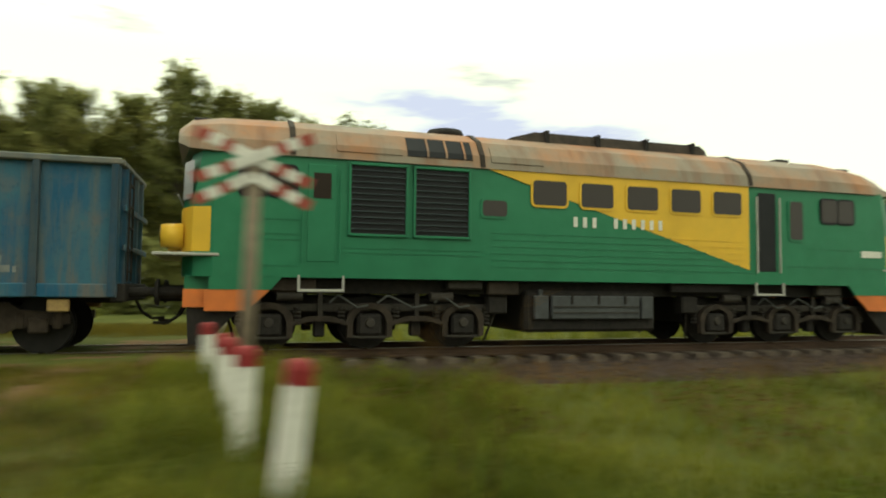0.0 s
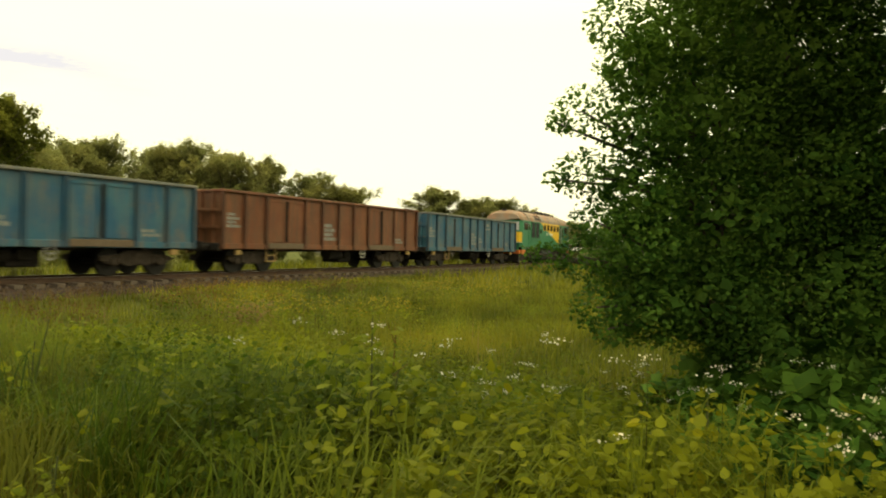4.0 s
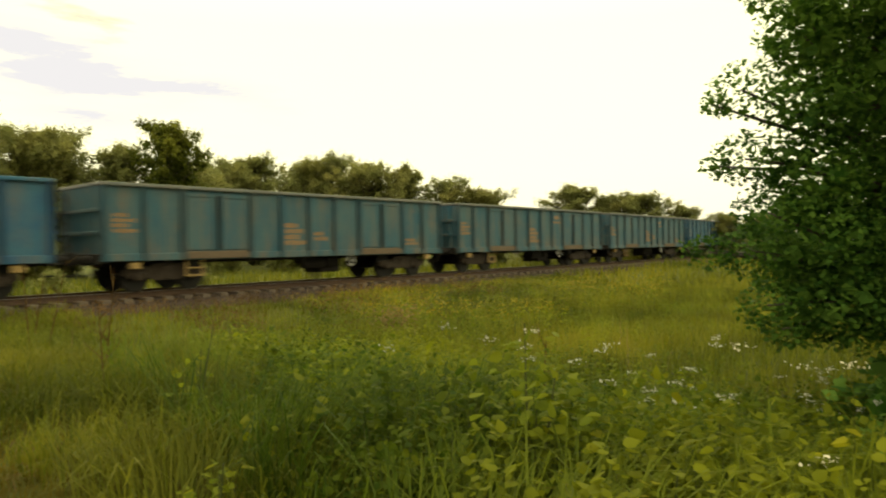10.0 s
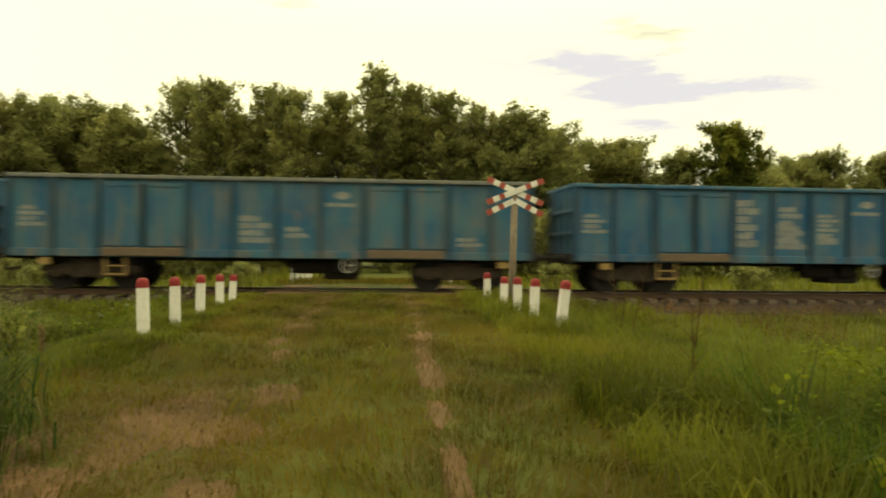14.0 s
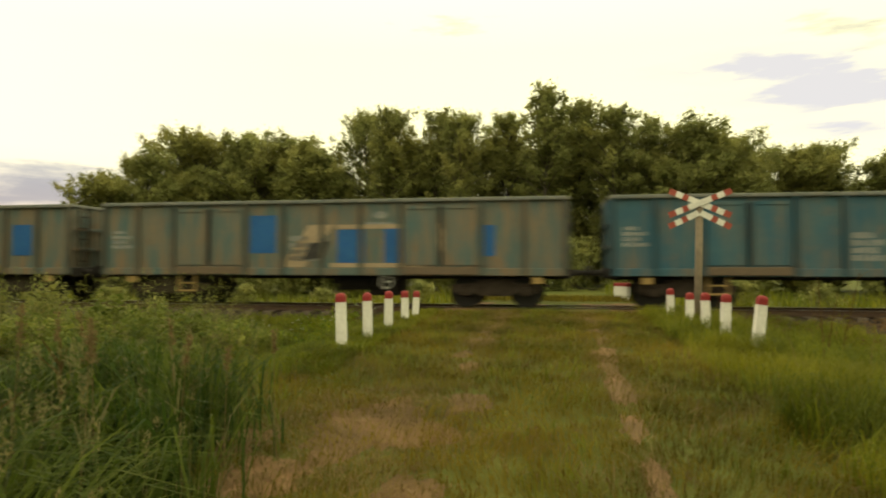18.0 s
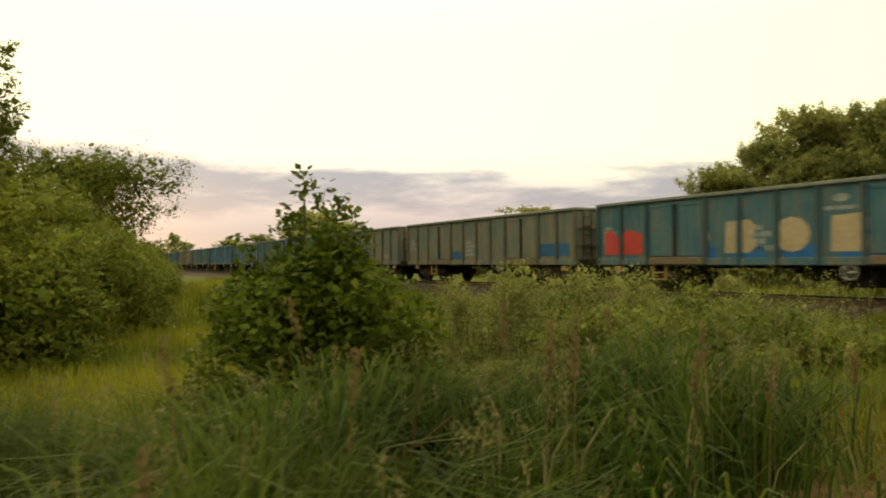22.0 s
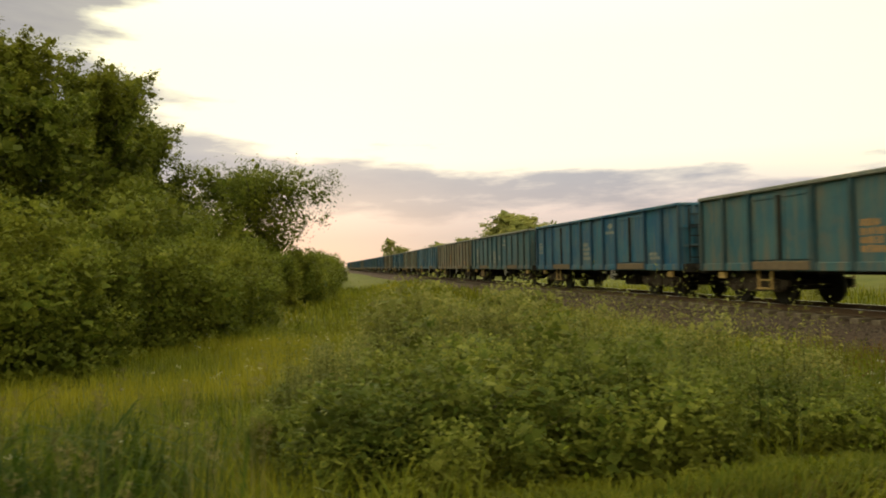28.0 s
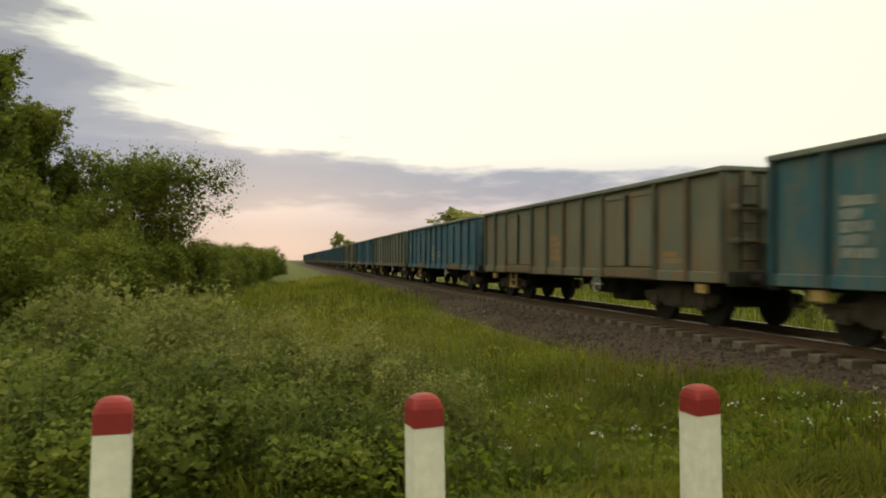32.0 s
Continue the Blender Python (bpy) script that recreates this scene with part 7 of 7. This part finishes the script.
            part("door_step", turn(box(box(bx(u0 - 0.15, u1 + 0.15, o - 0.10, o, 1.05, 1.10, 0.01), u0 - 0.15, u0 - 0.11, o - 0.08, o - 0.04, 1.05, 1.34), u1 + 0.11, u1 + 0.15, o - 0.08, o - 0.04, 1.05, 1.34)), "chrome", d)
            return d
        d = door(1.55, 2.06, "green", "green side door with a small window")
        part("pane", turn(bx(1.65, 1.96, o - 0.02, o - 0.012, 2.7, 3.15)), "glass", d)
        # no hole here: a black sheet on the body paints the inner shade
        door(11.25, 11.72, "dark", "open side doorway shown as a flat black sheet")
        # raised pressings along the lower side
        for z, u0, u1 in ((1.50, 0.3, 1.4), (1.95, 0.3, 1.4), (2.05, 0.3, 1.4), (2.3, 0.3, 1.4), (1.75, 2.2, 4.8), (1.84, 2.2, 4.8), (1.55, 5.0, 10.9), (1.68, 5.0, 10.9), (1.81, 5.0, 10.9), (1.94, 5.0, 10.9), (2.07, 5.0, 10.9), (2.20, 5.0, 10.9), (1.7, 11.9, 14.7), (2.1, 12.6, 14.0)):
            split_u = 4.95 + (E - 0.03 - z) / (E - 0.03 - 1.60) * 6.05
            if u0 == 5.0:
                part("pressing", turn(bx(u0, split_u, o - 0.010, o + 0.01, z, z + 0.025)), "green", ob)
                if split_u < u1 - 0.05:
                    part("pressing", turn(bx(split_u, u1, o - 0.014, o + 0.01, z, z + 0.025)), "yellow", ob)
            else:
                part("pressing", turn(bx(u0, u1, o - 0.010, o + 0.01, z, z + 0.025)), "green", ob)
        # running number and owner's mark as plain white bars
        u = 6.75
        for i in range(9):
            part("number_mark", turn(bx(u, u + 0.085, o - 0.016, o + 0.0, 2.38, 2.58)), "white", ob, "small white painted bar")
            u += 0.21 + (0.28 if i == 2 else 0.0)
        part("name_plate", turn(bx(14.15, 14.75, o - 0.014, o, 1.95, 2.10)), "white", ob, "small white plate")
    # below the floor
    for s in (-1, 1):
        for u0, u1, z0, mat in ((0.95, 1.75, 1.05, "bogie"), (5.0, 5.65, 1.02, "bogie"), (4.2, 4.9, 1.12, "grimy"), (9.1, 10.6, 1.10, "under"), (13.0, 13.7, 1.06, "grimy")):
            part("equipment_box", bx(u0, u1, s * 1.24 - 0.10, s * 1.24 + 0.10, z0, 1.30, 0.03), mat, ob)
    part("frame_beam", bx(0.3, L - 0.3, -1.12, 1.12, 1.02, F, 0.02), "under", ob)
    tk = part("fuel_tank", bx(5.80, 8.75, -1.30, 1.30, 0.30, 1.12, 0.06), "under", ob, "black fuel tank")
    for s in (-1, 1):
        for u0, u1 in ((5.95, 6.25), (6.32, 8.30), (8.34, 8.62)):
            part("battery_box", bx(u0, u1, s * 1.36 - 0.06, s * 1.36 + 0.06, 0.56, 1.02, 0.02), "boxgrey", tk, "grey battery box")
        for z in (0.68, 0.80):
            part("box_rib", bx(6.34, 8.28, s * 1.43 - 0.012, s * 1.43 + 0.012, z, z + 0.02), "grimy", tk)
        for u in (6.75, 7.35, 7.95):
            part("latch", bx(u - 0.02, u + 0.02, s * 1.435 - 0.014, s * 1.435 + 0.014, 0.86, 1.03), "under", tk)
        part("filler_cap", rod(bmesh.new(), (6.1, s * 1.33, 1.0), (6.1, s * 1.33, 1.14), 0.05, 0.05, 8), "boxgrey", tk)

    def arch(cx, y, r0, r1, t):
        """A half ring on its side: the hood over an axle box."""
        bm = bmesh.new()
        rings = []
        for i in range(11):
            w = math.pi * i / 10
            c, q = math.cos(w), math.sin(w)
            rings.append([(cx + r0 * c, y - t, 0.52 + r0 * q * 0.8), (cx + r1 * c, y - t, 0.52 + r1 * q * 0.8), (cx + r1 * c, y + t, 0.52 + r1 * q * 0.8), (cx + r0 * c, y + t, 0.52 + r0 * q * 0.8)])
        loft(bm, rings)
        for d in (-1, 1):
            box(bm, cx + d * (r0 + r1) / 2 - 0.05, cx + d * (r0 + r1) / 2 + 0.05, y - t, y + t, 0.24, 0.53)
        return bm

    for cx in (2.75, 12.15):
        bg = part("bogie", bx(cx - 2.4, cx + 2.4, -0.80, 0.80, 0.45, 0.98, 0.04), "under", ob)
        for s in (-1, 1):
            part("side_frame", bx(cx - 2.35, cx + 2.35, s * 1.06 - 0.05, s * 1.06 + 0.05, 0.70, 0.84, 0.02), "grimy", bg)
            for ax in (-1.8, 0, 1.8):
                part("axle_hood", arch(cx + ax, s * 1.16, 0.30, 0.43, 0.06), "bogie", bg, "dusty arched hood over an axle box")
                part("axle_box", bx(cx + ax - 0.23, cx + ax + 0.23, s * 1.12 - 0.10, s * 1.12 + 0.10, 0.26, 0.66, 0.05), "under", bg)
                part("axle_cap", rod(bmesh.new(), (cx + ax, s * 1.20, 0.50), (cx + ax, s * 1.255, 0.50), 0.10, 0.075, 12), "grimy", bg)
                part("keeper_bar", bx(cx + ax - 0.36, cx + ax + 0.36, s * 1.16 - 0.03, s * 1.16 + 0.03, 0.22, 0.26), "grimy", bg)
                for o in (-0.50, 0.50):
                    bm = bmesh.new()
                    for i in range(5):
                        z = 0.46 + i * 0.07
                        rod(bm, (cx + ax + o, s * 1.10, z), (cx + ax + o, s * 1.10, z + 0.035), 0.075, 0.075, 10)
                    part("spring", bm, "grimy", bg)
            for m0 in (-0.9, 0.9):
                bm = bmesh.new()
                prism(bm, [(cx + m0 - 0.55, 0.50), (cx + m0 - 0.18, 0.62), (cx + m0 + 0.18, 0.62), (cx + m0 + 0.55, 0.50), (cx + m0 + 0.55, 0.44), (cx + m0 + 0.16, 0.53), (cx + m0 - 0.16, 0.53), (cx + m0 - 0.55, 0.44)], s * 1.20 - 0.025, s * 1.20 + 0.025)
                part("equaliser", bm, "bogie", bg)
                part("brake_block", bx(cx + m0 - 0.10, cx + m0 + 0.10, s * 0.98 - 0.10, s * 0.98 + 0.10, 0.24, 0.62, 0.03), "under", bg)
                part("hanger", bx(cx + m0 - 0.04, cx + m0 + 0.04, s * 1.14 - 0.03, s * 1.14 + 0.03, 0.60, 1.04), "grimy", bg)
            for u0, u1 in ((-0.75, -0.05), (0.12, 1.05), (1.2, 1.9)):
                bm = bmesh.new()
                pts = [(cx + u0, s * 1.26, 0.86), (cx + u0 + (u1 - u0) * 0.2, s * 1.29, 1.0), (cx + u0 + (u1 - u0) * 0.4, s * 1.30, 0.92), (cx + u0 + (u1 - u0) * 0.7, s * 1.30, 0.78), (cx + u1, s * 1.27, 0.82)]
                for a, b in zip(pts, pts[1:]):
                    rod(bm, a, b, 0.018, 0.018, 6)
                part("brake_hose", bm, "hosegrey", bg, "grey bent brake hose")
            for o in (-1.45, 1.35):
                bm = bmesh.new()
                rod(bm, (cx + o - 0.22, s * 1.22, 0.98), (cx + o + 0.22, s * 1.22, 0.98), 0.09, 0.09, 12)
                part("air_cylinder", bm, "grimy", bg)
            for o in (-2.5, 2.5):
                part("sand_box", bx(cx + o - 0.20, cx + o + 0.20, s * 1.10 - 0.14, s * 1.10 + 0.14, 0.66, 1.02, 0.03), "under", bg)
                part("sand_pipe", rod(bmesh.new(), (cx + o, s * 1.1, 0.68), (cx + o * 0.94, s * 0.85, 0.12), 0.025, 0.025, 6), "grimy", bg)
        for ax in (-1.8, 0, 1.8):
            part_of("wheelset", shared("engine_wheelset", lambda: wheelset(0.50)), "under", bg, m=pose(cx + ax, 0, 0))
    return ob


ENGINE = locomotive()


# ---- what moves ----
# seconds, and metres past the crossing of the first wagon's leading end
RUN = [(0.0, 0.60), (1.0, 12.45), (2.0, 24.40), (3.0, 36.26), (4.5, 54.29), (6.0, 72.13), (7.5, 89.03), (9.0, 105.74), (11.0, 128.28), (14.0, 161.33), (17.0, 193.80), (18.0, 204.51), (20.0, 226.18), (22.0, 246.71), (23.0, 257.34), (24.0, 268.20), (24.5, 273.20), (26.0, 289.02), (27.0, 299.48), (28.0, 309.36), (30.0, 329.87), (32.0, 350.27)]


def motions():
    walk(ENGINE, [(t, on_track(s + 1.43 + 7.45) @ pose(-7.45, 0, 0)) for t, s in RUN])
    for i, ob in enumerate(FLEET):
        walk(ob, [(t, on_track(s - WL / 2 - i * 15.74)) for t, s in RUN])


motions()
